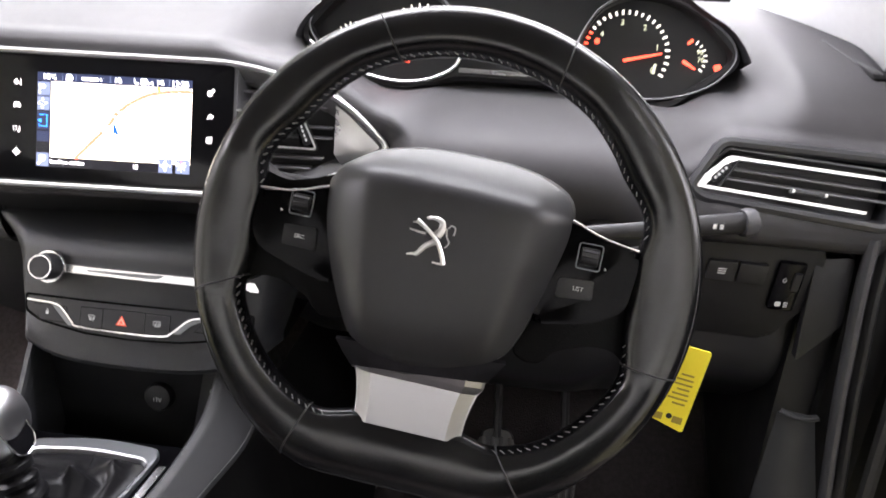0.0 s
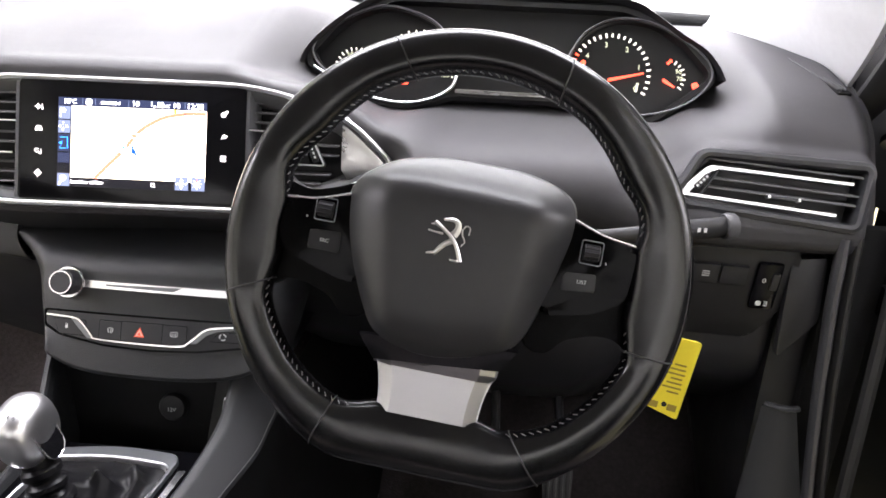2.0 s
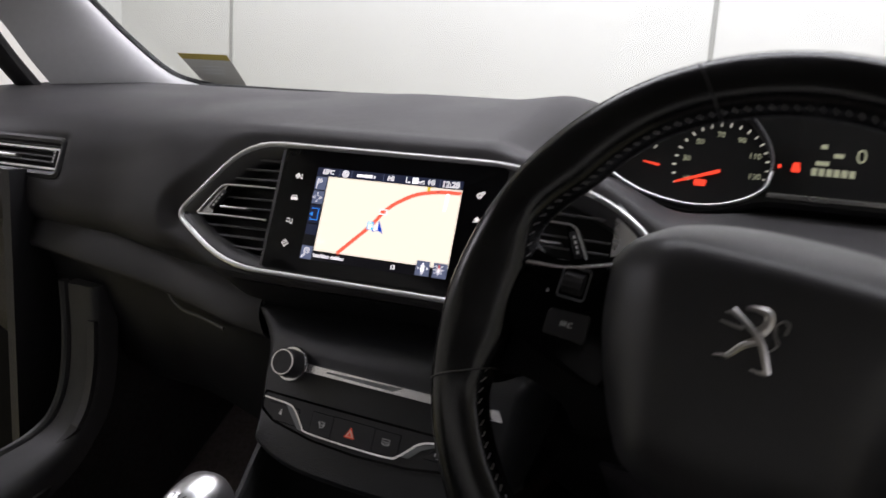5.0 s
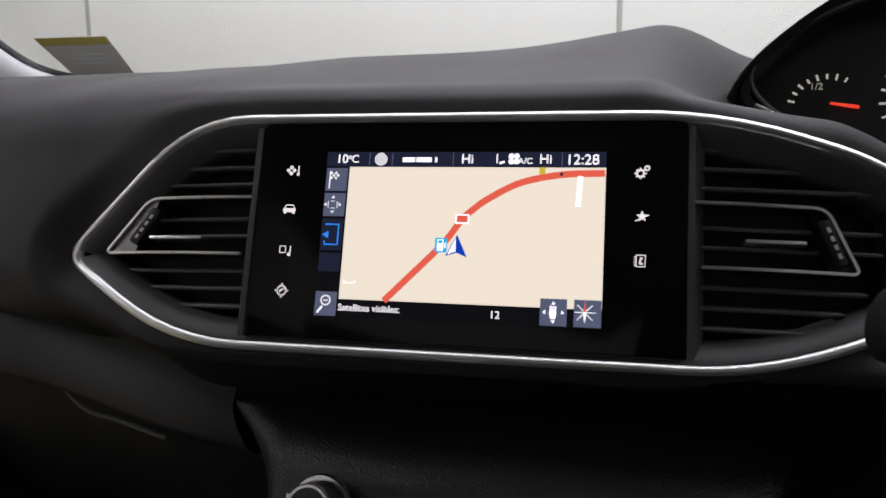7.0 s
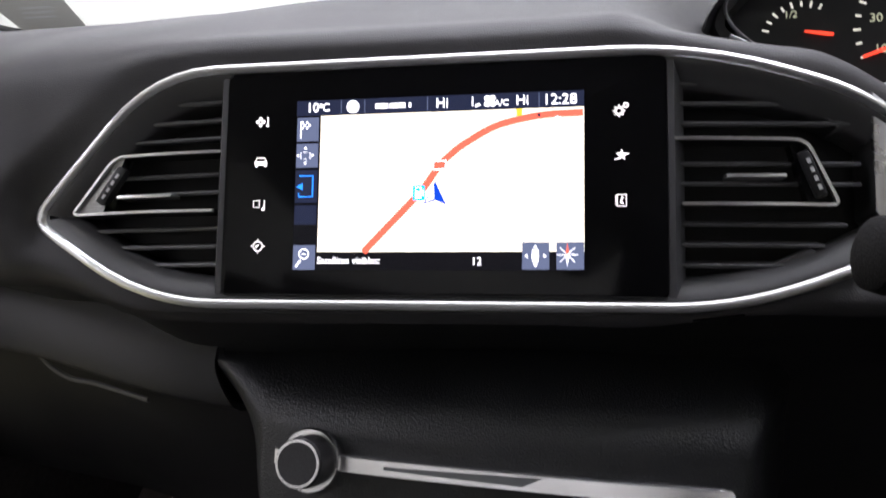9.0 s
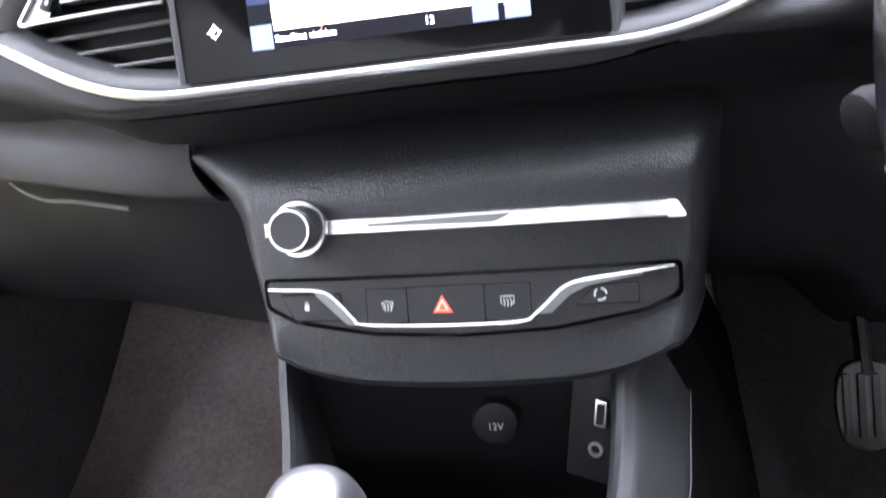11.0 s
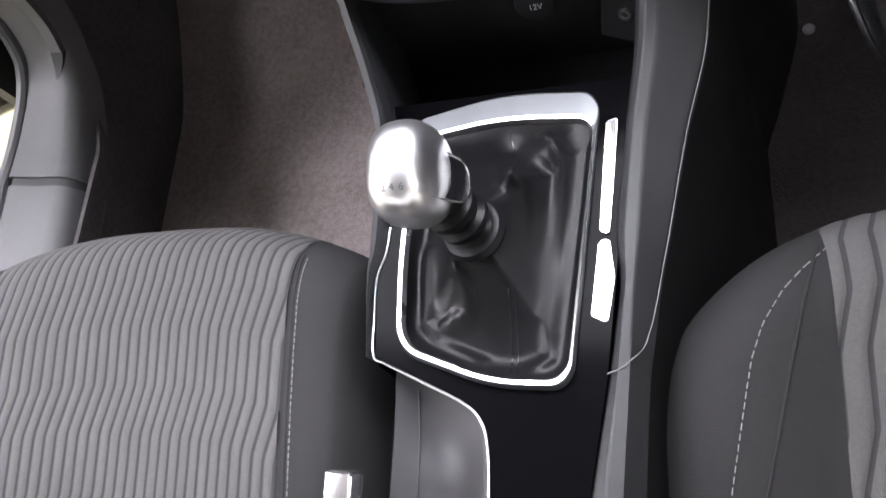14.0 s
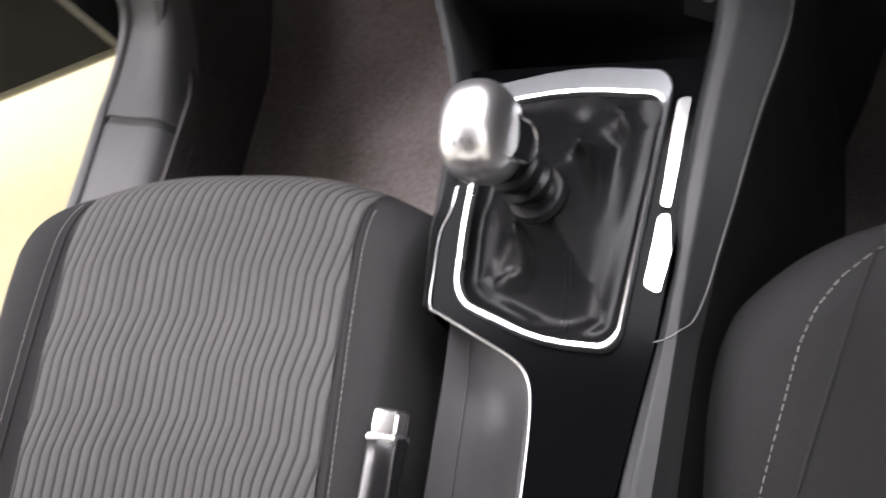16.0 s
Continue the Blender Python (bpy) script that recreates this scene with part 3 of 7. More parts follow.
part("sign", join(prism(rpoly([(0.0508, -0.0418), (0.0534, -0.0418), (0.0540, -0.0378), (0.0500, -0.0378)], 0.0008), ZS + 0.0006, ZS + 0.0007, MS), *[box(0.0006, 0.0030, 0.0001, at(MS, 0.0507 + 0.0009 * k, -0.0366, ZS + 0.0006)) for k in range(4)], *[prism([(0.0040, -0.0011), (0.0056, 0), (0.0040, 0.0011)], 0, 0.0001, at(MS, 0.0522, -0.0384, ZS + 0.0006, 90 * k)) for k in range(4)]), MAP_WHITE, screen)
part("sign", join(prism([(0.0671, -0.0375), (0.0679, -0.0318), (0.0687, -0.0375)], ZS + 0.0006, ZS + 0.0007, MS)), MAP_ROAD, screen)
part("sign", join(prism([(0.0671, -0.038), (0.0679, -0.0437), (0.0687, -0.038)], ZS + 0.0006, ZS + 0.0007, MS), box(0.0105, 0.0004, 0.0001, at(MS, 0.0679, -0.0378, ZS + 0.0005)), box(0.0004, 0.0105, 0.0001, at(MS, 0.0679, -0.0378, ZS + 0.0005, 45)), box(0.0004, 0.0105, 0.0001, at(MS, 0.0679, -0.0378, ZS + 0.0005, -45))), MAP_WHITE, screen)
for txt, size, x, y in (("10", 0.0072, -0.0672, 0.0415), ("C", 0.0062, -0.0597, 0.0415), ("o", 0.004, -0.0626, 0.0430), ("Hi", 0.0072, 0.0035, 0.0415), ("Hi", 0.0072, 0.0452, 0.0415), ("12:28", 0.0078, 0.0642, 0.0412), ("A/C", 0.0046, 0.0345, 0.0405), ("Satellites visibles:", 0.0050, -0.0452, -0.0408), ("12", 0.0056, 0.0225, -0.0412)):
    part("lettering", writing(txt, size, at(MS, x, y, ZS + 0.0004)), MAP_WHITE, screen)
part("lettering", join(*[box(w, 0.0026, 0.0001, at(MS, x, 0.0413, ZS + 0.0003)) for x, w in ((-0.0290, 0.007), (-0.0205, 0.0085), (-0.0137, 0.0012))]), MAP_WHITE, screen)
part("sign", join(*[sweep([Vector((r * math.cos(k * 0.524), r * math.sin(k * 0.524), 0)) for k in range(12)], [(-0.0003, 0), (0.0003, 0), (0.0003, 0.0001), (-0.0003, 0.0001)], True, Vector((0, 0, 1)), at(MS, -0.0448, 0.0415, ZS + 0.0003)) for r in (0.0010, 0.0021, 0.0032)]), MAP_WHITE, screen)
part("scale_mark", join(flat(-0.0605, -0.0545, -0.0275, -0.0270, ZS + 0.0003), flat(-0.0605, -0.0600, -0.0275, -0.0258, ZS + 0.0003), flat(-0.0545, -0.0540, -0.0275, -0.0258, ZS + 0.0003)), MAP_WHITE, screen)
part("sign", join(*[lathe([(0.0016, 0), (0.0016, 0.0001)], at(MS, 0.0285 + 0.002 * math.cos(k * 1.57 + 0.8), 0.0418 + 0.002 * math.sin(k * 1.57 + 0.8), ZS + 0.0003), 8) for k in range(4)], box(0.0006, 0.005, 0.0001, at(MS, 0.0195, 0.042, ZS + 0.0003)), box(0.003, 0.0011, 0.0001, at(MS, 0.0222, 0.0398, ZS + 0.0003, 20))), MAP_WHITE, screen)
for x in (-0.0515, -0.0385, -0.0045, 0.0535):
    part("bar_divider", flat(x, x + 0.0004, 0.038, 0.0452, ZS + 0.0002), MAP_BTN, screen)


def ring_icon(r, w, m, n=14):
    return sweep([Vector((r * math.cos(k * 2 * math.pi / n), r * math.sin(k * 2 * math.pi / n), 0)) for k in range(n)], [(-w / 2, 0), (w / 2, 0), (w / 2, 0.0001), (-w / 2, 0.0001)], True, Vector((0, 0, 1)), m)


ZI = 0.0016
IX, IY = -0.0961, (0.0351, 0.0127, -0.0104, -0.0329)
icons = [
    join(*[lathe([(0.0011, 0), (0.0011, 0.0001)], at(MS, IX - 0.001 + 0.0017 * math.cos(k * 1.57), IY[0] + 0.0017 * math.sin(k * 1.57), ZI), 8) for k in range(4)], box(0.0007, 0.0055, 0.0001, at(MS, IX + 0.0032, IY[0], ZI)), lathe([(0.0009, 0), (0.0009, 0.0001)], at(MS, IX + 0.0032, IY[0] - 0.0022, ZI), 8)),
    join(prism(rpoly([(-0.0036, -0.0016), (0.0036, -0.0016), (0.0036, 0.0006), (-0.0036, 0.0006)], 0.0005), 0, 0.0001, at(MS, IX, IY[1], ZI)), sweep([Vector(p) for p in ((-0.003, 0.0006, 0), (-0.0021, 0.0024, 0), (0.0021, 0.0024, 0), (0.003, 0.0006, 0))], [(-0.0003, 0), (0.0003, 0), (0.0003, 0.0001), (-0.0003, 0.0001)], False, Vector((0, 0, 1)), at(MS, IX, IY[1], ZI)), *[box(0.0013, 0.001, 0.0001, at(MS, IX + s * 0.0025, IY[1] - 0.002, ZI)) for s in (-1, 1)]),
    join(box(0.0004, 0.0036, 0.0001, at(MS, IX - 0.0034, IY[2] + 0.0004, ZI)), box(0.0004, 0.0036, 0.0001, at(MS, IX, IY[2] + 0.0004, ZI)), box(0.0036, 0.0004, 0.0001, at(MS, IX - 0.0017, IY[2] + 0.0022, ZI)), box(0.0036, 0.0004, 0.0001, at(MS, IX - 0.0017, IY[2] - 0.0014, ZI)), box(0.0005, 0.0048, 0.0001, at(MS, IX + 0.0028, IY[2], ZI)), lathe([(0.001, 0), (0.001, 0.0001)], at(MS, IX + 0.0021, IY[2] - 0.0024, ZI), 8)),
    join(ring_icon(0.0026, 0.0006, at(MS, IX, IY[3], ZI)), prism([(-0.001, -0.0013), (0.0014, 0.0013), (-0.0014, 0.0003)], 0, 0.0001, at(MS, IX, IY[3], ZI)), *[prism([(0.0033, -0.0006), (0.0042, 0), (0.0033, 0.0006)], 0, 0.0001, at(MS, IX, IY[3], ZI, 90 * k)) for k in range(4)]),
    join(ring_icon(0.0018, 0.0010, at(MS, 0.0934, 0.0344, ZI)), ring_icon(0.0011, 0.0008, at(MS, 0.0967, 0.0372, ZI), 10), *[box(0.0006, 0.0009, 0.0001, at(MS, 0.0934, 0.0344, ZI, 45 * k) @ Matrix.Translation((0, 0.0026, 0))) for k in range(8)]),
    join(prism([(0.0030 * (1 if k % 2 == 0 else 0.45) * math.sin(k * 0.628), 0.0030 * (1 if k % 2 == 0 else 0.45) * math.cos(k * 0.628)) for k in range(10)], 0, 0.0001, at(MS, 0.0946, 0.0120, ZI)), box(0.0078, 0.0005, 0.0001, at(MS, 0.0946, 0.0112, ZI, 25))),
    join(*[box(0.0046, 0.0004, 0.0001, at(MS, 0.0944, -0.0107 + s * 0.0029, ZI)) for s in (-1, 1)], *[box(0.0004, 0.0058, 0.0001, at(MS, 0.0944 + s * 0.0022, -0.0107, ZI)) for s in (-1, 1)], *[box(0.0011, 0.0006, 0.0001, at(MS, 0.0917, -0.0127 + 0.0013 * k, ZI)) for k in range(4)], box(0.0008, 0.0032, 0.0001, at(MS, 0.0942, -0.0107, ZI, -15)), *[box(0.0012, 0.0008, 0.0001, at(MS, 0.0948, -0.0107 + s * 0.0014, ZI, -15)) for s in (-1, 1)]),
]
for bm in icons:
    part("touch_key", bm, ICON, fascia, "white lit key sign")


def centre_vent(sign):
    """An air vent of the centre fascia: slats, a chrome loop, a thumb wheel and a tab. sign: -1 passenger's, 1 driver's."""
    v = thing("air_vent", "black air vent with chrome loop beside the screen", "air vent", MS @ Vector((sign * 0.16, 0, -0.01)), "centre vents")
    end = {-1: lambda y: 0.218 - 0.62 * abs(y + 0.0147) - (0.02 if abs(y) > 0.045 else 0), 1: lambda y: 0.205 - (0.25 * max(0, -0.014 - y) * 4)}[sign]
    for k in range(11):
        y = 0.0505 - 0.0102 * k
        x0, x1 = 0.118, end(y)
        if x1 - x0 < 0.02:
            continue
        chrome = abs(y - 0.0199) < 0.004 or abs(y + 0.0109) < 0.004
        if chrome:
            continue
        bm = box(x1 - x0, 0.0022, 0.015, Matrix.Translation((sign * (x0 + x1) / 2, y, -0.0125)) @ Matrix.Rotation(radians(10), 4, "X"), 0.0008, 1)
        part("slat", bent(bm), SLAT, v)
    loop = [(0.1175, 0.0199), (0.181, 0.0195), (0.2045, -0.0128), (0.1175, -0.0128)] if sign < 0 else [(0.1175, 0.0203), (0.1795, 0.0190), (0.1935, -0.0130), (0.1175, -0.0126)]
    pts = [Vector((sign * x, y, 0)) for x, y in loop]
    path = densify(rpoly([pts[0][:2], pts[1][:2], pts[2][:2], pts[3][:2]], [0, 0.006, 0.004, 0]), 0.006, False)
    part("loop_wall", bent(sweep(path, [(-0.0009, -0.014), (0.0009, -0.014), (0.0009, -0.0012), (-0.0009, -0.0012)], False, Vector((0, 0, 1)))), DARK, v)
    part("chrome_loop", bent(sweep(path, [(-0.0009, -0.0012), (0.0010, -0.0012), (0.0008, 0.0008), (-0.0007, 0.0008)], False, Vector((0, 0, 1)))), CHROME, v, "bright satin chrome loop")
    plate = ((0.176, 0.0185), (0.182, 0.0185), (0.2025, -0.0118), (0.187, -0.0118)) if sign < 0 else ((0.1720, 0.0175), (0.1785, 0.0175), (0.1918, -0.0118), (0.1800, -0.0118))
    part("end_plate", bent(prism([(sign * x, y) for x, y in plate][::sign], -0.010, -0.001)), SILVER if sign < 0 else GLOSS, v)
    wheel = Matrix.Translation((sign * 0.1825, 0.003, -0.002)) @ Matrix.Rotation(radians(-32), 4, "Z") if sign < 0 else Matrix.Translation((0.1818, 0.002, -0.002)) @ Matrix.Rotation(radians(20), 4, "Z")
    part("thumb_wheel", bent(box(0.0062, 0.024, 0.006, wheel, 0.0018)), DARK, v)
    part("wheel_mark", bent(join(*[box(0.0016, 0.0026, 0.0003, wheel @ Matrix.Translation((0.0004, -0.007 + 0.0045 * k, 0.0033))) for k in range(4)])), GREYMARK, v)
    tx, ty, th = (-0.163, -0.0040, 0.0155) if sign < 0 else (0.1570, 0.0010, 0.0135)
    part("tab", bent(span(tx - th, tx + th, ty - 0.0010, ty + 0.0010, -0.009, 0.0015, 0.0008)), CHROME, v, "slim adjusting tab")
    return v


centre_vent(-1)
centre_vent(1)
for sg in (-1, 1):
    post = prism([(0.1168, 0.0010), (0.1200, 0.0010), (0.1255, -0.0090), (0.1255, -0.028), (0.1168, -0.028)], -0.0585, 0.0605, Matrix(((sg, 0, 0, 0), (0, 0, 1, 0), (0, 1, 0, 0), (0, 0, 0, 1))), 0.0008)
    part("vent_post", bent(post), BEZEL, fascia, "grey post between screen panel and vent")
part("bezel_cheek", bent(prism([(0.1334, 0.0605), (0.1529, 0.0561), (0.1713, 0.0478), (0.1823, 0.0397), (0.1949, 0.0266), (0.2180, 0.0300), (0.2080, 0.0395), (0.1750, 0.0500), (0.1400, 0.0600)], -0.030, -0.0070, Matrix(), 0.001)), BEZEL, fascia, "grey cheek of the bezel")
part("bezel_cheek", bent(prism([(0.1250, -0.0605), (0.1480, -0.0600), (0.1750, -0.0510), (0.2000, -0.0420), (0.1812, -0.0329), (0.1638, -0.0419), (0.1456, -0.048), (0.1217, -0.05)], -0.030, -0.0070, Matrix(), 0.001)), BEZEL, fascia)
part("fin", bent(prism([(0.2085, 0.044), (0.2150, 0.0385), (0.2480, -0.0078), (0.2150, -0.026), (0.2085, -0.016)], -0.03, 0.0005, Matrix(), 0.001)), WHITE_METAL, fascia, "brushed silver end plate")

# ---- side vents ----


def side_vent(m, x0, x1, y0, y1, knob_side, slant):
    v = thing("air_vent", "black dashboard end vent with two chrome bars", "air vent", m.translation, "end vents")
    out = rpoly([(x0 - slant, (y0 + y1) / 2 - 0.012), (x0 + slant * 0.7, y1), (x1, y1 - 0.003), (x1 - 0.009, y0), (x0 - slant * 0.2, y0 + 0.012)] if slant else [(x0, y1), (x1, y1), (x1, y0), (x0, y0)], 0.008)
    part("bezel", sweep(densify(out, 0.01), [(-0.007, -0.003), (-0.006, 0.002), (-0.002, 0.0042), (0.002, 0.003), (0.004, -0.002), (0.005, -0.03), (-0.007, -0.03)], True, Vector((0, 0, 1)), m), PANEL, v, "grey vent surround")
    part("back_wall", prism(out, -0.034, -0.03, m), DARK, v)
    h = y1 - y0
    hi, lo = y0 + h * 0.76, y0 + h * 0.30
    lean = -3.0 if slant else 0.0
    rows = (0.0265, 0.0070, -0.0027, -0.0255) if slant else [y0 + h * (0.08 + 0.165 * k) for k in (0, 2, 3, 5)]
    for y in rows:
        part("slat", box(x1 - x0 - 0.020, 0.0022, 0.015, m @ Matrix.Translation(((x0 + x1) / 2 + 0.006, y - 0.052 * 0.014 * (lean != 0), -0.010)) @ Matrix.Rotation(radians(lean), 4, "Z") @ Matrix.Rotation(radians(10), 4, "X"), 0.0008, 1), SLAT, v)
    if slant:
        path = [(0.0816, 0.0133), (-0.0605, 0.0202), (-0.0900, -0.0092), (0.0741, -0.0199)]
    else:
        path = [(x0 + 0.004, hi), (x1 - 0.004, hi), (x1 - 0.004, lo - 0.006), (x0 + 0.004, lo - 0.006)]
    part("chrome_loop", sweep(densify(rpoly(path, [0, 0.004, 0.004, 0]), 0.006, False), [(-0.0014, -0.012), (0.0014, -0.012), (0.0014, 0.001), (-0.0014, 0.001)], False, Vector((0, 0, 1)), m), CHROME, v, "satin chrome loop")
    if slant:
        part("end_plate", prism([(-0.0902, -0.0098), (-0.0780, -0.0105), (-0.0785, -0.0065), (-0.0590, 0.0160), (-0.0500, 0.0178), (-0.0500, 0.0200), (-0.0612, 0.0204)], -0.010, 0.0006, m, 0.0006), CHROME, v, "satin chrome end plate")
        part("divider", sweep([Vector((-0.0505, 0.0190, -0.003)), Vector((-0.0665, -0.0095, -0.003))], oval(0.0016, 0.004, 8), False, Vector((0, 0, 1)), m), PANEL, v)
    kx = x0 + 0.0105 if slant else x1 - 0.012
    wheel = m @ Matrix.Translation((kx, 0.0045 if slant else (hi + lo) / 2, -0.002)) @ Matrix.Rotation(radians(-42 if slant else 0), 4, "Z")
    part("thumb_wheel", box(0.0065, 0.021, 0.006, wheel, 0.0018), DARK, v)
    part("wheel_mark", join(*[box(0.0026, 0.0026, 0.0003, wheel @ Matrix.Translation((0.0, -0.0065 + 0.0043 * k, 0.0033))) for k in range(4)]), GREYMARK, v)
    tx, ty = (0.0158, -0.0066) if slant else ((x0 + x1) / 2 - 0.012, (hi + lo) / 2 - 0.003)
    tab = part("tab", box(0.030, 0.0035, 0.010, m @ Matrix.Translation((tx, ty, -0.003)) @ Matrix.Rotation(radians(lean), 4, "Z"), 0.001), PANEL if slant else CHROME, v, "slim adjusting tab")
    if slant:
        for dx in (-0.0148, 0.0148):
            part("tip", box(0.0034, 0.0042, 0.011, m @ Matrix.Translation((tx + dx, ty - 0.052 * dx, -0.003)), 0.0014), CHROME, tab, "bright tip")
    return v


side_vent(MR, -0.077, 0.097, -0.031, 0.033, -1, 0.014)
side_vent(ML, -0.085, 0.080, -0.020, 0.022, 1, 0)

# ---- instrument cluster ----
cluster = thing("instrument_cluster", "dark instrument cluster with two lit dials under a hood", "instrument cluster", (0.38, 0.22, 0.66))


HOOD = smooth_path([(-0.258, 0.000, 0), (-0.250, 0.021, 0), (-0.229, 0.045, 0), (-0.194, 0.073, 0), (-0.152, 0.0965, 0), (-0.092, 0.1055, 0), (0.007, 0.1087, 0), (0.089, 0.107, 0), (0.146, 0.0985, 0), (0.174, 0.0840, 0), (0.2075, 0.062, 0), (0.235, 0.046, 0), (0.252, 0.028, 0), (0.262, 0.012, 0)], 6)


def hood(u, v):
    """The visor over the dials: a lip that follows their outline and runs forward into the dashboard."""
    k = u * (len(HOOD) - 1)
    i = min(int(k), len(HOOD) - 2)
    o = HOOD[i].lerp(HOOD[i + 1], k - i)
    end = 1 - abs(2 * u - 1) ** 6
    rows = [(0.93, -0.022), (0.955, -0.006), (0.985, 0.006 * end), (0.994, 0.0095 * end), (1.003, 0.0075 * end), (1.006, -0.002), (1.0, -0.05), (0.93, -0.13), (0.80, -0.20)]
    f = v * (len(rows) - 1)
    j = min(int(f), len(rows) - 2)
    f -= j
    sc, z = rows[j][0] * (1 - f) + rows[j + 1][0] * f, rows[j][1] * (1 - f) + rows[j + 1][1] * f
    return MC @ Vector((o.x * (1 - (1 - sc) * 0.5), o.y * sc, z))


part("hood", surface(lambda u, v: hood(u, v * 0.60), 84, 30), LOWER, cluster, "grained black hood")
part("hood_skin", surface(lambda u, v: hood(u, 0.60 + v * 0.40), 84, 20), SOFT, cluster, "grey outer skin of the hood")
FACE = rpoly([(-0.247, 0.010), (-0.205, 0.06), (-0.14, 0.088), (0.14, 0.088), (0.205, 0.06), (0.247, 0.016), (0.175, -0.040), (0.12, -0.038), (0.066, -0.019), (-0.066, -0.019), (-0.118, -0.038), (-0.17, -0.034)], 0.015)
part("face", prism(FACE, -0.04, -0.020, MC), DARK, cluster)
part("shroud", sweep(densify(FACE, 0.01), [(0.001, -0.03), (-0.010, -0.04), (-0.010, -0.006), (-0.006, -0.001), (0.0, -0.001)], True, Vector((0, 0, 1)), MC), DARK, cluster)
RIMGREY = mat("dial_rim_grey", (0.13, 0.13, 0.14), 0.35)
PODL = smooth_path([(-0.227, 0.0, 0), (-0.241, 0.024, 0), (-0.222, 0.051, 0), (-0.18, 0.0744, 0), (-0.148, 0.081, 0), (-0.11, 0.0725, 0), (-0.085, 0.0586, 0), (-0.064, 0.028, 0), (-0.062, 0.0, 0), (-0.074, -0.020, 0), (-0.113, -0.0355, 0), (-0.15, -0.034, 0), (-0.19, -0.023, 0)], 5, True)
PODR = smooth_path([(0.077, 0.0384, 0), (0.096, 0.0649, 0), (0.131, 0.0798, 0), (0.178, 0.0744, 0), (0.226, 0.0469, 0), (0.244, 0.0267, 0), (0.242, 0.0055, 0), (0.216, -0.0192, 0), (0.171, -0.0341, 0), (0.115, -0.0345, 0), (0.078, -0.016, 0), (0.069, 0.010, 0)], 5, True)
for pod in (PODL, PODR):
    part("dial_rim", sweep(densify(pod, 0.006), oval(0.0014, 0.0025, 8), True, Vector((0, 0, 1)), at(MC, 0, 0, -0.002)), RIMGREY, cluster)
    part("dial_wall", sweep(densify(pod, 0.006), [(0.0, -0.003), (0.003, -0.003), (0.003, -0.019), (0.0, -0.019)], True, Vector((0, 0, 1)), MC), DARK, cluster)
low = [(-0.238, 0.002), (-0.19, -0.024), (-0.15, -0.035), (-0.115, -0.036), (-0.085, -0.028), (-0.065, -0.014), (-0.060, 0.004)]
part("chrome_arc", sweep(smooth_path([(x, y, 0) for x, y in low], 5), oval(0.0016, 0.003, 8), False, Vector((0, 0, 1)), at(MC, 0, 0, 0.001)), CHROME, cluster, "bright chrome arc below the dial")
part("chrome_bar", span(-0.062, 0.066, -0.0215, -0.0165, -0.004, 0.001, 0.001, MC), SILVER, cluster)


def dial(cx, cy, r, a0, a1, n, numbers, nlen, needle, base=(0.0, 0.0), tick=(0.0052, 0.0021), size=0.0082, fat=1.0):
    ticks = []
    for k in range(n):
        a = radians(a0 + (a1 - a0) * k / (n - 1))
        ticks.append(box(tick[0] * (1.0 if k % 2 == 0 else 0.8), tick[1], 0.0004, at(MC, cx + r * math.cos(a), cy + r * math.sin(a), -0.0195, math.degrees(a))))
    part("scale", join(*ticks), DIAL_WHITE, cluster)
    for k, txt in enumerate(numbers):
        a = radians(a0 + (a1 - a0) * k / (len(numbers) - 1))
        part("numeral", writing(txt, size, at(MC, cx + r * 0.76 * math.cos(a), cy + r * 0.76 * math.sin(a), -0.0195), 0.0003), DIAL_DIM, cluster)
    part("needle", prism([(-0.001, -0.0014 * fat), (0.003, -0.0018 * fat), (nlen, -0.0008 * fat), (nlen, 0.0008 * fat), (0.003, 0.0018 * fat), (-0.001, 0.0014 * fat)], 0, 0.0016, at(MC, cx + base[0], cy + base[1], -0.019, needle)), DIAL_RED, cluster, "red lit needle")


dial(-0.111, 0.0105, 0.0455, 205, -12, 19, ("10", "30", "50", "70", "90", "110", "130"), 0.045, 200, (0.0, -0.0045), (0.0046, 0.0016))
part("red_zone", join(*[box(0.0045, 0.0024, 0.0005, at(MC, 0.127 + 0.047 * math.cos(radians(a)), 0.0165 + 0.047 * math.sin(radians(a)), -0.0193, a)) for a in (153, 161, 169)], lathe([(0.0032, 0), (0.0032, 0.0005)], at(MC, 0.127 - 0.034, 0.0165 + 0.012, -0.0195), 10)), DIAL_RED, cluster)
dial(0.127, 0.0165, 0.047, -28, 145, 20, ("0", "1", "2", "3", "4"), 0.043, 14, (-0.0015, -0.0078), (0.0056, 0.0024), 0.0092)
part("numeral", box(0.0032, 0.0115, 0.0004, at(MC, 0.1605, 0.0015, -0.0195, -8)), DIAL_DIM, cluster)
dial(-0.190, 0.006, 0.024, 165, 62, 8, ("", "1/2", ""), 0.017, 170, (0.018, 0.0012), (0.0046, 0.0014), 0.0068, 0.55)
dial(0.196, 0.016, 0.0205, -38, 62, 7, ("", "70", "90", ""), 0.016, -30, (-0.004, -0.004), (0.0050, 0.0017), 0.0078)
part("warning_light", join(lathe([(0.0022, 0), (0.0022, 0.0004)], at(MC, 0.1994, 0.036, -0.0195), 8), lathe([(0.0020, 0), (0.0020, 0.0004)], at(MC, 0.1965, 0.0335, -0.0195), 8)), DIAL_RED, cluster)
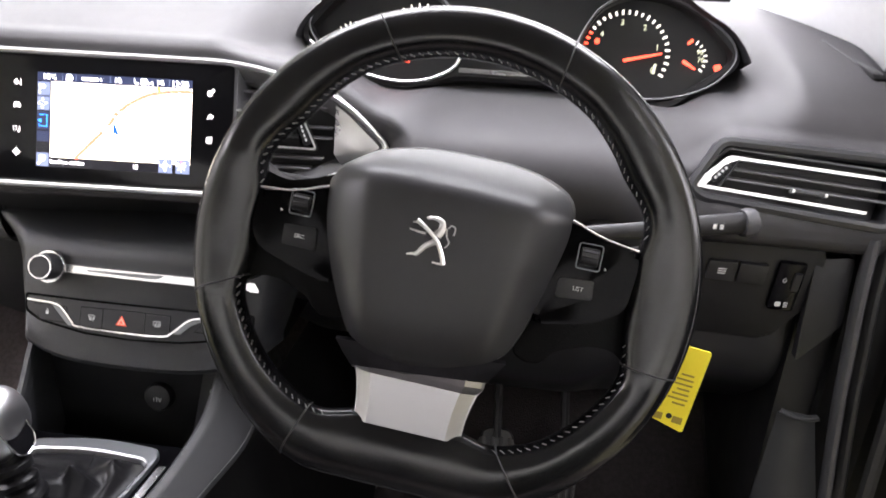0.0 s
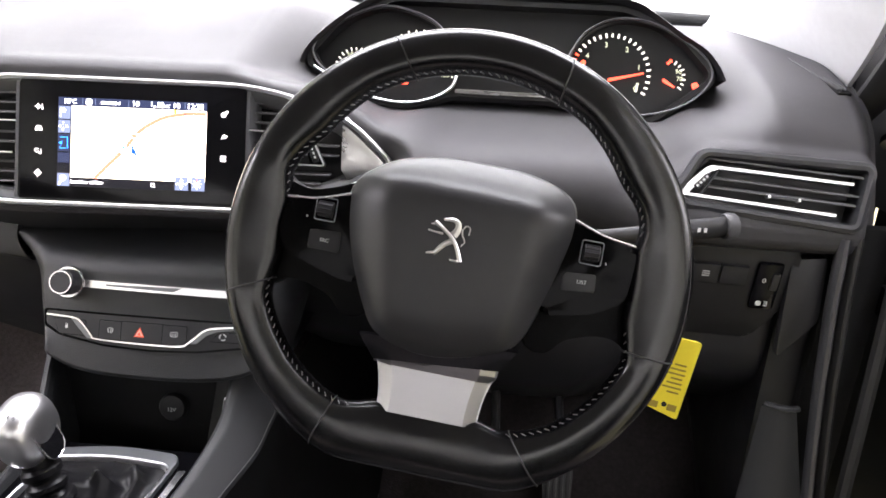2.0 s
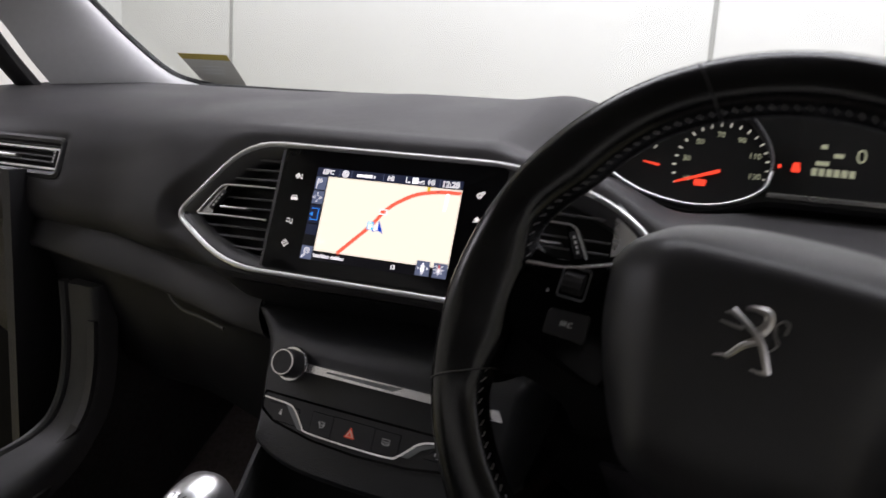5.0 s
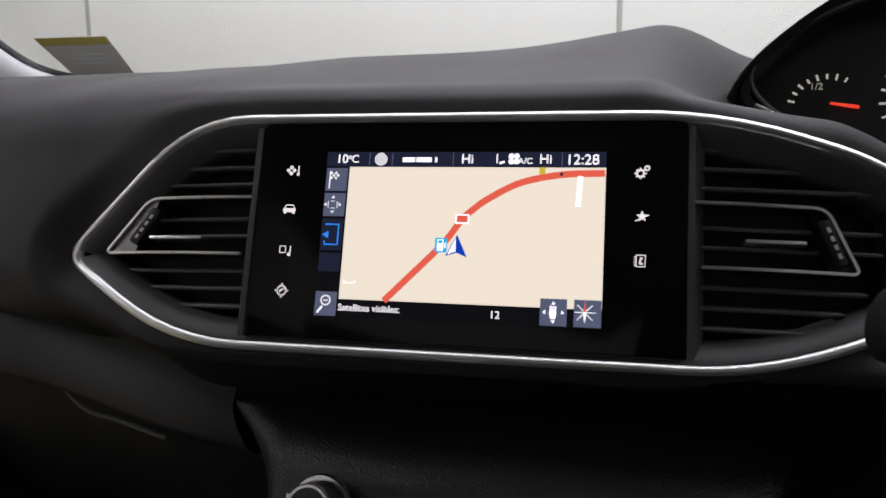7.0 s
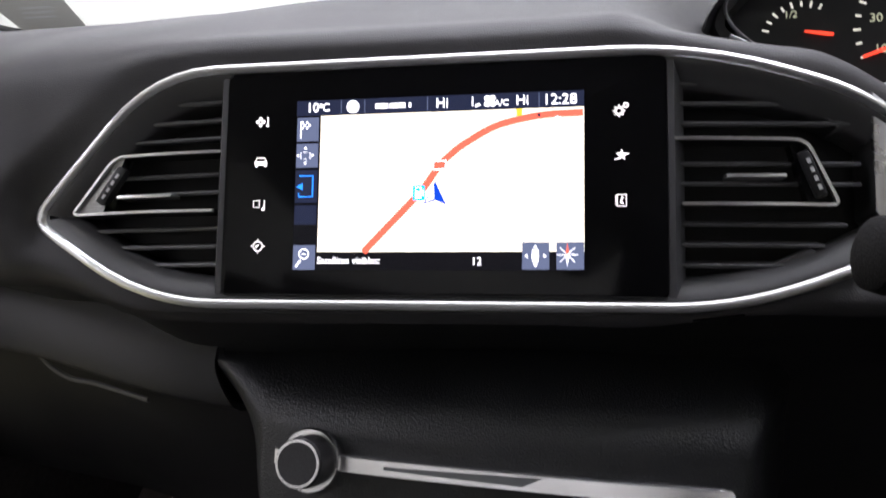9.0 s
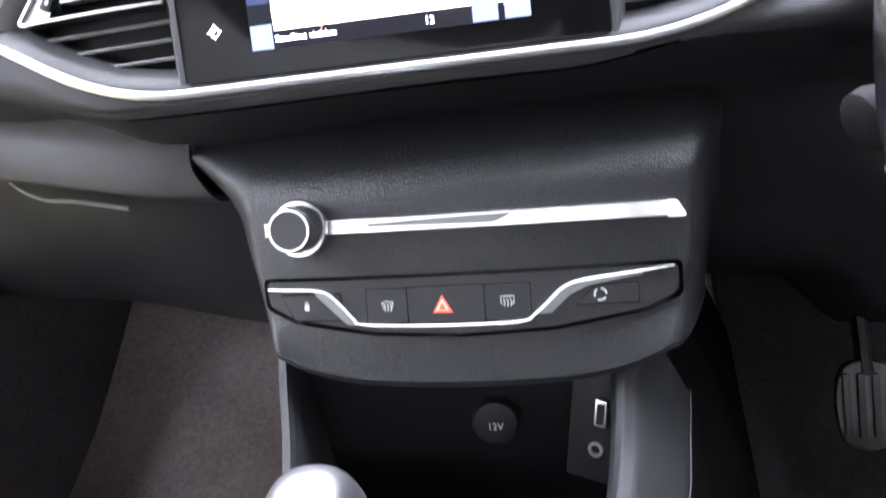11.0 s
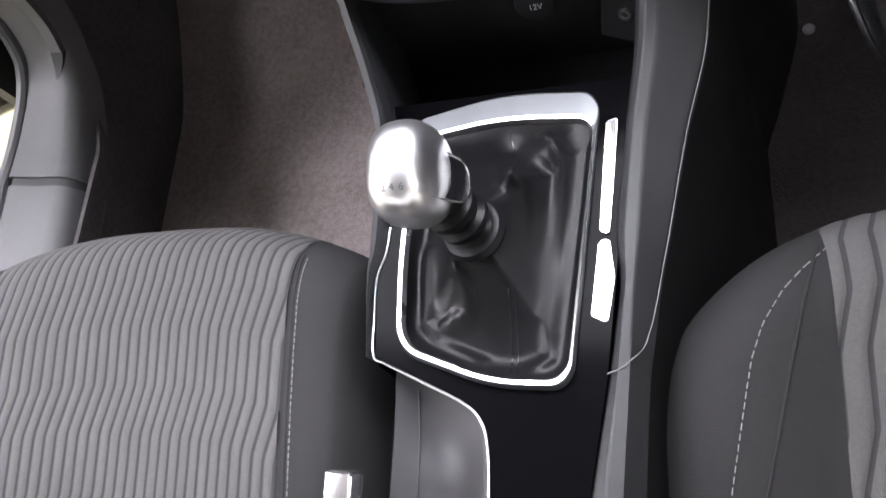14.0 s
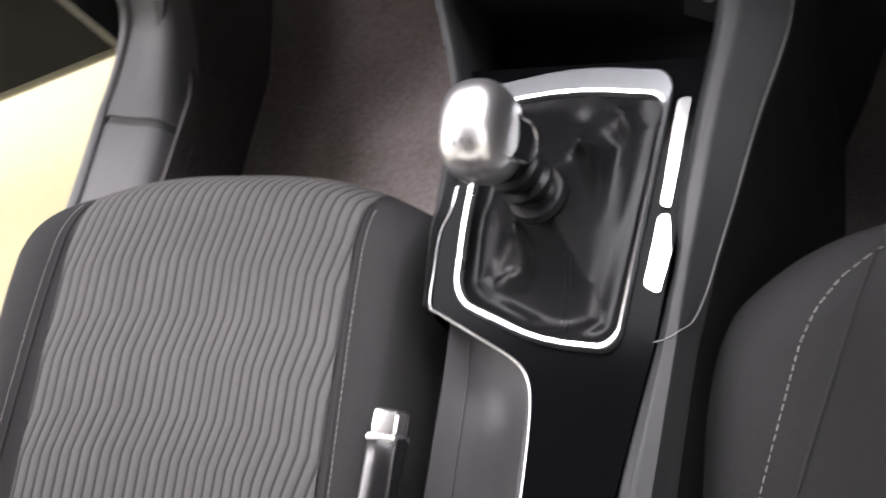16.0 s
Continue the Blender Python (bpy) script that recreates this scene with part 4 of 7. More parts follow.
part("warning_light", join(prism(rpoly([(-0.045, 0.012), (-0.036, 0.012), (-0.0375, 0.022), (-0.0435, 0.022)], 0.002), -0.0195, -0.019, MC), box(0.003, 0.004, 0.0005, at(MC, -0.0555, 0.017, -0.0195))), DIAL_RED, cluster)
part("warning_light", prism(rpoly([(-0.134, -0.011), (-0.122, -0.011), (-0.122, -0.004), (-0.134, -0.004)], 0.002), -0.0195, -0.019, MC), DIAL_RED, cluster)
part("warning_light", prism(rpoly([(0.228, 0.003), (0.236, 0.006), (0.233, 0.012), (0.226, 0.010)], 0.002), -0.0195, -0.019, MC), DIAL_RED, cluster)
part("readout", writing("0", 0.020, at(MC, 0.015, 0.032, -0.0195)), DIAL_DIM, cluster)
for k in range(3):
    part("readout", box(0.006 + 0.003 * (k % 3), 0.0045, 0.0004, at(MC, -0.018 + 0.0135 * (k % 2), 0.040 - 0.0085 * k, -0.0195)), DIAL_DIM, cluster)
for k in range(6):
    part("readout", box(0.0052, 0.0075, 0.0004, at(MC, -0.024 + 0.0066 * k, 0.014, -0.0195)), DIAL_DIM, cluster)

# ---- climate and audio panel ----
SATIN = mat("satin_grey_metal", (0.22, 0.23, 0.24), 0.40, 0.9, 0.03, 12)
PIANO = mat("piano_black_deck", (0.002, 0.002, 0.0024), 0.12, 0, 0.1, 12, 0, 900, 0.03, smudge=-0.03)
PAD = mat("soft_grey_pad", (0.020, 0.021, 0.022), 0.46, 0, 0.06, 14, 0.35, 1500, 0.36)
KNOBMETAL = mat("polished_knob_metal", (0.76, 0.765, 0.78), 0.30, 1.0, 0.02, 20)
SEAMGREY = mat("grey_seam", (0.11, 0.11, 0.11), 0.6)
DARKMETAL = mat("spun_dark_metal", (0.06, 0.06, 0.065), 0.3, 0.9, 0.2, 60)
controls = thing("control_panel", "dark grey centre control panel with chrome strip and buttons", "control panel", (0.027, -0.04, 0.42))
CP = [(0.095, 0.512), (0.060, 0.504), (0.030, 0.4965), (0.008, 0.4905), (-0.009, 0.4845), (-0.0205, 0.4755), (-0.028, 0.4605), (-0.045, 0.4205), (-0.062, 0.381), (-0.064, 0.374), (-0.058, 0.369), (-0.02, 0.368), (0.08, 0.368)]
CPF = smooth_path([(y, z, 0) for y, z in CP], 6)


def gap_at(z):
    """Where the side of the control panel meets the gap beside the glove box, by height."""
    for a, b in zip(GAP, GAP[1:]):
        if z >= b.z:
            return a.lerp(b, max(0.0, min(1.0, (a.z - z) / (a.z - b.z))))
    return GAP[-1]


def control_skin(u, v):
    k = v * (len(CPF) - 1)
    i = min(int(k), len(CPF) - 2)
    q = CPF[i].lerp(CPF[i + 1], k - i)
    s = 2 * u - 1
    half = 0.121 + 0.012 * max(0.0, min(1.0, (q.y - 0.38) / 0.06)) + 6.0 * max(0.0, q.y - 0.455) ** 2
    g = max(-0.94, min(0.94, s / 0.8 * 0.94))
    x = 0.027 + half * g
    p = Vector((x, q.x + 0.85 * (x - 0.027) ** 2, q.y + 0.020 * abs(g) ** 5 * max(0.0, min(1.0, (0.41 - q.y) / 0.03))))
    if abs(s) > 0.8:
        e, sg = (abs(s) - 0.8) / 0.2, math.copysign(1.0, s)
        c = gap_at(q.y)
        end = Vector((c.x, max(c.y + 0.004, p.y + 0.003), p.z)) if s < 0 else Vector((min(0.054 - c.x, p.x + 0.026), p.y + 0.055, p.z))
        bend = Vector((p.x + sg * 0.011, p.y + 0.002, p.z))
        p = p * (1 - e) ** 2 + bend * (2 * e * (1 - e)) + end * (e * e)
    return p


part("body", surface(control_skin, 120, 72), mat("grained_console_skin", (0.021, 0.022, 0.024), 0.36, 0, 0.08, 10, 0.55, 900, 0.5), controls, smooth=50)


def bulge(bm, lift=0.0006):
    for v in bm.verts:
        v.co.z += lift - 0.72 * v.co.x ** 2
    bm.transform(MH)
    return bm


def slab(outline, z0, z1, bevel=0.0008):
    """An outline on the bulged panel face, cut in fine upright slices so that it follows the curve."""
    bm = prism(outline, z0, z1, Matrix(), bevel, 1)
    for k in range(-12, 13):
        bmesh.ops.bisect_plane(bm, geom=list(bm.verts) + list(bm.edges) + list(bm.faces), plane_co=(k * 0.0105, 0, 0), plane_no=(1, 0, 0))
    return bulge(bm)


BY = 0.0462
STRIP = [(-0.0048, -0.002), (-0.0048, 0.0026), (-0.0038, 0.0042), (0.0036, 0.0042), (0.0047, 0.0026), (0.0047, -0.002)]


def strip_at(u, v):
    x = -0.1195 + 0.2415 * u
    k = v * 5
    i = min(int(k), 4)
    y = STRIP[i][0] + (STRIP[i + 1][0] - STRIP[i][0]) * (k - i)
    z = STRIP[i][1] + (STRIP[i + 1][1] - STRIP[i][1]) * (k - i)
    if u in (0, 1):
        z = -0.002
    lean = 0.0035 * max(0.0, u - 0.96) / 0.04 * (y < 0)
    return Vector((x - (0.004 if u == 1 and y > 0 else 0), BY - 0.0012 * u + y + lean * 0.4, z))


part("chrome_strip", bulge(surface(strip_at, 60, 5)), BRIGHT, controls, "polished silver strip")
part("strip_end", slab(rpoly([(0.114, BY - 0.0060), (0.1235, BY - 0.0062), (0.1245, BY - 0.0052), (0.1195, BY + 0.0030), (0.114, BY + 0.0034)], 0.0008), -0.002, 0.0036, 0.0005), BRIGHT, controls)
part("strip_slot", slab([(-0.050, BY - 0.0010), (0.022, BY - 0.0026), (0.032, BY + 0.0022), (-0.050, BY + 0.0006)], 0.0030, 0.00445, 0), SATIN, controls)
knob = part("volume_knob", lathe([(0.0172, 0.0), (0.0172, 0.004), (0.0162, 0.0055), (0.0142, 0.0055), (0.0140, 0.003)], MH @ Matrix.Translation((-0.092, BY, -0.003))), BRIGHT, controls, "round knob in a chrome ring")
part("grip", lathe([(0.0135, 0.0), (0.0130, 0.015), (0.0118, 0.0165), (0.0112, 0.016)], MH @ Matrix.Translation((-0.092, BY, 0)), 40), LOWER, knob)
part("rim", lathe([(0.0121, 0.0), (0.0121, 0.0018), (0.0108, 0.0018), (0.0106, 0.0008)], MH @ Matrix.Translation((-0.092, BY, 0.0152)), 40), BRIGHT, knob)
part("cap", lathe([(0.0108, 0.0), (0.0106, 0.0012), (0.0001, 0.0010)], MH @ Matrix.Translation((-0.092, BY, 0.0155)), 40), DARKMETAL, knob)
# button recess with its chrome line
REC = [(-0.119, 0.0145), (-0.118, 0.0005), (-0.1, -0.0085), (-0.05, -0.016), (0.0, -0.018), (0.05, -0.016), (0.1, -0.0085), (0.119, -0.0005), (0.119, 0.0145)]
part("recess_gap", slab(rpoly([(x * 1.020, y + (0.0022 if y > 0.01 else -0.0022)) for x, y in REC], 0.004), -0.001, 0.0003, 0), PODBLACK, controls)
part("recess", slab(rpoly(REC, 0.004), -0.001, 0.0007, 0.0003), LOWER, controls)
WAVE = [(-0.118, 0.0105), (-0.105, 0.0100), (-0.090, 0.0095), (-0.080, 0.0075), (-0.072, 0.0010), (-0.064, -0.0075), (-0.056, -0.0115), (0.0, -0.0128), (0.033, -0.0122), (0.041, -0.0085), (0.049, -0.0015), (0.057, 0.0055), (0.068, 0.0090), (0.09, 0.0112), (0.117, 0.0140)]
part("chrome_wave", bulge(sweep(smooth_path([(x, y, 0) for x, y in WAVE], 5), [(-0.0009, -0.001), (-0.0009, 0.002), (0.0009, 0.002), (0.0009, -0.001)], False, Vector((0, 0, 1)))), BRIGHT, controls, "thin chrome line round the buttons")
part("chrome_wedge", slab([(0.043, -0.0088), (0.050, -0.0016), (0.058, 0.0048), (0.069, 0.0082), (0.100, 0.0112), (0.100, 0.0098), (0.070, 0.0058), (0.060, 0.0012), (0.050, -0.0086)][::-1], 0.0002, 0.0018, 0.0003), SATIN, controls, "satin wedge under the chrome line")
part("chrome_wedge", slab([(-0.0865, 0.0088), (-0.080, 0.0068), (-0.0725, 0.0003), (-0.0645, -0.0082), (-0.058, -0.0116), (-0.068, -0.0114), (-0.078, -0.0020), (-0.088, 0.0076)][::-1], 0.0002, 0.0018, 0.0003), SATIN, controls)
for x0, x1, y0, y1 in ((-0.109, -0.072, -0.0085, 0.0065), (-0.055, -0.0315, -0.0105, 0.0085), (-0.0305, 0.013, -0.0112, 0.0090), (0.014, 0.0385, -0.0108, 0.0085), (0.064, 0.097, -0.0045, 0.0050)):
    skew = 0.008 if x0 < -0.1 else (-0.010 if x0 > 0.06 else 0)
    part("button_gap", slab(rpoly([(x0 + max(0, skew) - 0.0008, y0 - 0.0008), (x1 + max(0, skew) * 0.2 + 0.0008, y0 - 0.0008), (x1 + 0.0008, y1 + 0.0008), (x0 - min(0, skew) - 0.0008, y1 + 0.0008)], 0.0012), 0.0002, 0.0009, 0), GLOSS, controls)
    part("push_button", slab(rpoly([(x0 + max(0, skew), y0), (x1 + max(0, skew) * 0.2, y0), (x1, y1), (x0 - min(0, skew), y1)], 0.0012), 0.0004, 0.0016, 0.0003), LOWER, controls, "dark rocker button")
ZB = 0.0017


tri_out, tri_in = [(-0.0056, -0.0046), (0.0056, -0.0046), (0, 0.0054)], [(-0.0026, -0.0031), (0.0026, -0.0031), (0, 0.0017)]
HX = -0.0105
part("hazard_sign", bulge(join(prism([(HX + x, y - 0.001) for x, y in tri_out], ZB, ZB + 0.0004))), RED, controls, "red hazard triangle")
part("hazard_sign", bulge(prism([(HX + x * 0.72, y * 0.7 - 0.0012) for x, y in tri_out], ZB + 0.0004, ZB + 0.0006)), mat("pale_red", (0.85, 0.55, 0.42), 0.5), controls)
part("hazard_sign", bulge(prism([(HX + x * 0.8, y * 0.8 - 0.0013) for x, y in tri_in], ZB + 0.0006, ZB + 0.0008)), RED, controls)


def lines(pts, w=0.0005, z=ZB):
    return sweep([Vector((x, y, 0)) for x, y in pts], [(-w / 2, 0), (w / 2, 0), (w / 2, 0.0003), (-w / 2, 0.0003)], False, Vector((0, 0, 1)), Matrix.Translation((0, 0, z)))


def heat_sign(cx, cy, screen_shape):
    return bulge(join(lines([(cx + x, cy + y) for x, y in screen_shape]), *[lines([(cx + x, cy - 0.0034), (cx + x + 0.0005, cy - 0.0012), (cx + x - 0.0004, cy + 0.0008)], 0.00045) for x in (-0.0018, 0, 0.0018)]))


part("button_sign", heat_sign(-0.0425, -0.0005, [(-0.0022, -0.0022), (-0.0034, 0.0015), (0, 0.0024), (0.0034, 0.0015), (0.0022, -0.0022)]), GREYMARK, controls)
part("button_sign", heat_sign(0.0262, 0.0000, [(-0.002, -0.002), (-0.0036, -0.002), (-0.0036, 0.0022), (0.0036, 0.0022), (0.0036, -0.002), (0.002, -0.002)]), GREYMARK, controls)
part("button_sign", bulge(join(prism(rpoly([(-0.0943, -0.0025), (-0.0915, -0.0025), (-0.0915, 0.0008), (-0.0943, 0.0008)], 0.0004), ZB, ZB + 0.0003), lines([(-0.0938, 0.0008), (-0.0936, 0.0025), (-0.0922, 0.0025), (-0.0920, 0.0008)]))), GREYMARK, controls)
part("button_sign", bulge(join(*[sweep([Vector((0.0032 * math.cos(radians(a)), 0.0032 * math.sin(radians(a)), 0)) for a in range(k * 120, k * 120 + 85, 14)], [(-0.0005, 0), (0.0005, 0), (0.0005, 0.0003), (-0.0005, 0.0003)], False, Vector((0, 0, 1)), Matrix.Translation((0.0768, 0.0005, ZB))) for k in range(3)])), GREYMARK, controls)

# ---- centre console ----
console = thing("centre_console", "dark plastic centre console with gear surround and open tray", "centre console", (0.01, -0.2, 0.05))


def wing(sx, inner, outer, top):
    """A padded side of the console: inner edge, crown and outer flank, from the dashboard to the rear."""
    def f(u, v):
        k = u * (len(inner) - 1)
        i = min(int(k), len(inner) - 2)
        t = k - i
        a = Vector(inner[i]).lerp(Vector(inner[i + 1]), t)
        b = Vector(outer[i]).lerp(Vector(outer[i + 1]), t)
        c = Vector(top[i]).lerp(Vector(top[i + 1]), t)
        q = [Vector((a.x - sx * 0.004, a.y, a.z - 0.13)), Vector((a.x, a.y, a.z - 0.012)), Vector((a.x + sx * 0.003, a.y, a.z - 0.002)), a.lerp(c, 0.5) + Vector((0, 0, 0.002)), c, b.lerp(c, 0.45), b, Vector((b.x + sx * 0.002, b.y, b.z - 0.006))]
        p = v * (len(q) - 1)
        j = min(int(p), len(q) - 2)
        return q[j].lerp(q[j + 1], p - j)
    return f


def curve3(pts, per=8):
    return smooth_path(pts, per)


RI = curve3([(0.108, -0.020, 0.395), (0.107, -0.050, 0.368), (0.103, -0.085, 0.338), (0.0938, -0.137, 0.320), (0.0885, -0.178, 0.317), (0.0850, -0.213, 0.316), (0.0877, -0.241, 0.315), (0.0838, -0.272, 0.315), (0.0800, -0.300, 0.315), (0.0670, -0.377, 0.314), (0.060, -0.45, 0.313), (0.056, -0.52, 0.312)])
RT = curve3([(0.122, -0.020, 0.398), (0.121, -0.050, 0.370), (0.118, -0.085, 0.340), (0.108, -0.137, 0.322), (0.1035, -0.178, 0.319), (0.1005, -0.213, 0.318), (0.0975, -0.241, 0.317), (0.0950, -0.272, 0.316), (0.0930, -0.300, 0.316), (0.0870, -0.377, 0.314), (0.082, -0.45, 0.313), (0.078, -0.52, 0.312)])
RO = curve3([(0.154, -0.020, 0.330), (0.150, -0.050, 0.320), (0.145, -0.085, 0.308), (0.131, -0.137, 0.300), (0.1225, -0.178, 0.298), (0.1155, -0.213, 0.297), (0.1095, -0.241, 0.296), (0.1045, -0.272, 0.292), (0.1000, -0.300, 0.288), (0.0945, -0.377, 0.285), (0.090, -0.45, 0.284), (0.086, -0.52, 0.283)])
part("side_pad", surface(wing(1, RI, RO, RT), 120, 35), PAD, console, "padded grey side of the console", 60)
SEAMLINE = [q + Vector((0.0012, 0, 0.0006)) for q in RO[:50]] + smooth_path([(0.1062, -0.262, 0.2965), (0.1010, -0.280, 0.3030), (0.0945, -0.291, 0.3165), (0.0880, -0.2965, 0.3180), (0.0805, -0.2990, 0.3165)], 4)
part("pad_seam", sweep(SEAMLINE, oval(0.0004, 0.0004, 6)), SEAMGREY, console, "thin pale seam line")
LI = curve3([(-0.090, -0.012, 0.397), (-0.081, -0.055, 0.366), (-0.073, -0.090, 0.341), (-0.0665, -0.130, 0.324), (-0.0660, -0.205, 0.318), (-0.0725, -0.235, 0.317), (-0.0695, -0.286, 0.316)])
LT = curve3([(-0.101, -0.012, 0.397), (-0.092, -0.055, 0.366), (-0.084, -0.090, 0.341), (-0.0775, -0.130, 0.323), (-0.0760, -0.205, 0.317), (-0.0765, -0.235, 0.316), (-0.0715, -0.286, 0.315)])
LO = curve3([(-0.108, -0.012, 0.340), (-0.099, -0.055, 0.325), (-0.091, -0.090, 0.308), (-0.084, -0.130, 0.296), (-0.081, -0.205, 0.292), (-0.080, -0.235, 0.290), (-0.075, -0.286, 0.288)])
part("side_pad", surface(wing(-1, LI, LO, LT), 56, 35), PAD, console, "", 60)
def flank(edge, foot):
    """The side of the console, from the pad's lower edge to the floor."""
    def f(u, v):
        k = u * (len(edge) - 1)
        i = min(int(k), len(edge) - 2)
        b = edge[i].lerp(edge[i + 1], k - i)
        return b.lerp(Vector((foot, b.y, 0.035)), v) + Vector((0, 0, -0.004))
    return f


part("side_and_shade", surface(flank(RO, 0.205), 60, 8), SPOKEBLACK, console, "dark side of the console", 60)
# Black sheet over the tunnel carpet, standing in for the shade on it.
part("side_and_shade", surface(lambda u, v: (0.150 + 0.012 * u + (0.055 - 0.012 * u + 0.036 * min(1.0, 3 * u)) * v, -0.022 + 0.34 * u, 0.335 - 0.315 * v + 0.12 * u * v), 20, 8), SPOKEBLACK, console, "", 60)
part("side_and_shade", surface(flank(LO, -0.100), 40, 8), SPOKEBLACK, console, "", 60)
# tray under the controls
part("tray", join(span(-0.092, 0.112, -0.020, -0.014, 0.22, 0.385), span(-0.096, 0.107, -0.13, -0.016, 0.226, 0.232), span(-0.099, -0.094, -0.075, -0.014, 0.20, 0.31)), DARK, console)
part("port_panel", box(0.034, 0.004, 0.085, pose(0.098, -0.036, 0.325, -18, 0, -24), 0.002), DARK, console)
port = part("usb_port", box(0.0075, 0.003, 0.017, pose(0.1005, -0.0405, 0.331, -18, 0, -24), 0.001), CHROME, console, "chrome framed usb socket")
part("slot", box(0.0045, 0.003, 0.013, pose(0.1003, -0.0417, 0.331, -18, 0, -24), 0.0005), DARK, port)
port = part("audio_port", lathe([(0.0048, 0), (0.0048, 0.002), (0.003, 0.002), (0.003, 0.0)], pose(0.0965, -0.044, 0.306, 72, 0, -24), 18), CHROME, console, "round audio socket")
sock = part("power_socket", lathe([(0.016, 0), (0.0158, 0.006), (0.014, 0.009), (0.0125, 0.0095), (0.001, 0.0095)], pose(0.034, -0.022, 0.313, 75, 0, 0), 28), DARK, console, "round black power socket cap")
part("lettering", writing("12V", 0.0065, pose(0.034, -0.0318, 0.3135, 75, 0, 0)), GREYMARK, sock)
part("tab", span(0.082, 0.098, -0.131, -0.126, 0.300, 0.308, 0.001), BRIGHT, console)

# gloss deck round the gear frame, and behind it
Z0 = 0.310
DECK = [(-0.074, -0.098), (0.098, -0.098), (0.090, -0.20), (0.080, -0.30), (0.064, -0.40), (0.054, -0.50), (0.012, -0.50), (0.0118, -0.378), (0.0100, -0.3425), (0.0049, -0.3256), (-0.0063, -0.3151), (-0.0332, -0.3023), (-0.0690, -0.284), (-0.0710, -0.235), (-0.067, -0.21)]
FR_O = rpoly([(-0.050, -0.118), (-0.046, -0.113), (0.013, -0.101), (0.072, -0.1075), (0.0785, -0.119), (0.0612, -0.298), (0.054, -0.3075), (0.012, -0.3065), (-0.044, -0.286), (-0.0530, -0.272), (-0.0560, -0.212)], [0.004, 0.01, 0.03, 0.008, 0.01, 0.012, 0.012, 0.03, 0.012, 0.012, 0.03])
FR_I = rpoly([(-0.044, -0.140), (-0.038, -0.132), (0.013, -0.1250), (0.068, -0.1310), (0.0745, -0.138), (0.0582, -0.294), (0.050, -0.3020), (0.012, -0.3010), (-0.041, -0.2812), (-0.0478, -0.269), (-0.0507, -0.212)], [0.004, 0.01, 0.03, 0.006, 0.008, 0.010, 0.010, 0.03, 0.010, 0.010, 0.03])


def holed(outer, inner, z0, z1):
    """A slab with an opening."""
    bm = bmesh.new()
    loops = []
    for pts in (outer, inner):
        vs = [bm.verts.new((p[0], p[1], z1)) for p in pts]
        loops += [bm.edges.new((vs[i - 1], vs[i])) for i in range(len(vs))]
    bmesh.ops.triangle_fill(bm, use_beauty=True, edges=loops)
    out = bmesh.ops.extrude_edge_only(bm, edges=loops)
    for v in out["geom"]:
        if isinstance(v, bmesh.types.BMVert):
            v.co.z = z0
    return bm


part("deck", holed(DECK, FR_O, Z0 - 0.03, Z0), PIANO, console, "glossy black deck")
edge = [(-0.0650, -0.195), (-0.0665, -0.2135), (-0.0715, -0.2320), (-0.0708, -0.260), (-0.0690, -0.2840), (-0.0600, -0.2900), (-0.0332, -0.3023), (-0.0063, -0.3151), (0.0049, -0.3256), (0.0100, -0.3425), (0.0118, -0.378), (0.012, -0.43), (0.012, -0.50)]
part("chrome_line", sweep(smooth_path([(x, y, Z0 + 0.0005) for x, y in edge], 8), oval(0.0008, 0.0012, 8), False, Vector((0, 0, 1))), CHROME, console, "thin chrome line")
part("silver_strip", prism(rpoly([(0.0822, -0.1307), (0.0898, -0.1289), (0.0855, -0.1823), (0.0828, -0.2105), (0.0770, -0.2085)], 0.0015), Z0 - 0.002, Z0 + 0.002, Matrix(), 0.0008), BRIGHT, console)
part("silver_strip", prism(rpoly([(0.0765, -0.2150), (0.0828, -0.2140), (0.0856, -0.2390), (0.0826, -0.2575), (0.0808, -0.2674), (0.0712, -0.2630)], 0.0015), Z0 - 0.002, Z0 + 0.002, Matrix(), 0.0008), BRIGHT, console, "polished silver strip beside the gear surround")


def tray_at(u, v):
    return (-0.0585 + 0.069 * u, -0.287 - 0.030 * u ** 1.5 - 0.215 * v, 0.297 - 0.016 * math.sin(math.pi * min(1, 0.12 + u * 0.95)) * min(1.0, 0.25 + v * 4) - 0.008 * v)


part("brake_tray", surface(tray_at, 24, 24, None, 0.004), DARK, console, "grey tray beside the parking brake")
# Added black block that stands for the shade between tray and seat.
part("gap_shade", span(-0.106, -0.060, -0.52, -0.295, 0.10, 0.215, 0.006), RUBBER, console)
part("tray_seam", sweep([Vector(tray_at(0.215 + 0.02 * k / 10, 0.06 + 0.09 * k)) + Vector((0, 0, 0.0003)) for k in range(11)], oval(0.0007, 0.0007, 6)), RUBBER, console)

# gear surround: wide bright front bar and thin sides
surround = thing("gear_surround", "bright silver frame round the gear gaiter on the console", "gear surround", (0.01, -0.2, Z0))


def ring_of(rows):
    """A band through outlines given as (points, height)."""
    bm = bmesh.new()
    vs = [[bm.verts.new((p[0], p[1], z)) for p in pts] for pts, z in rows]
    n = len(vs[0])
    for a, b in zip(vs, vs[1:]):
        for i in range(n):
            bm.faces.new((a[i], a[(i + 1) % n], b[(i + 1) % n], b[i]))
    return bm


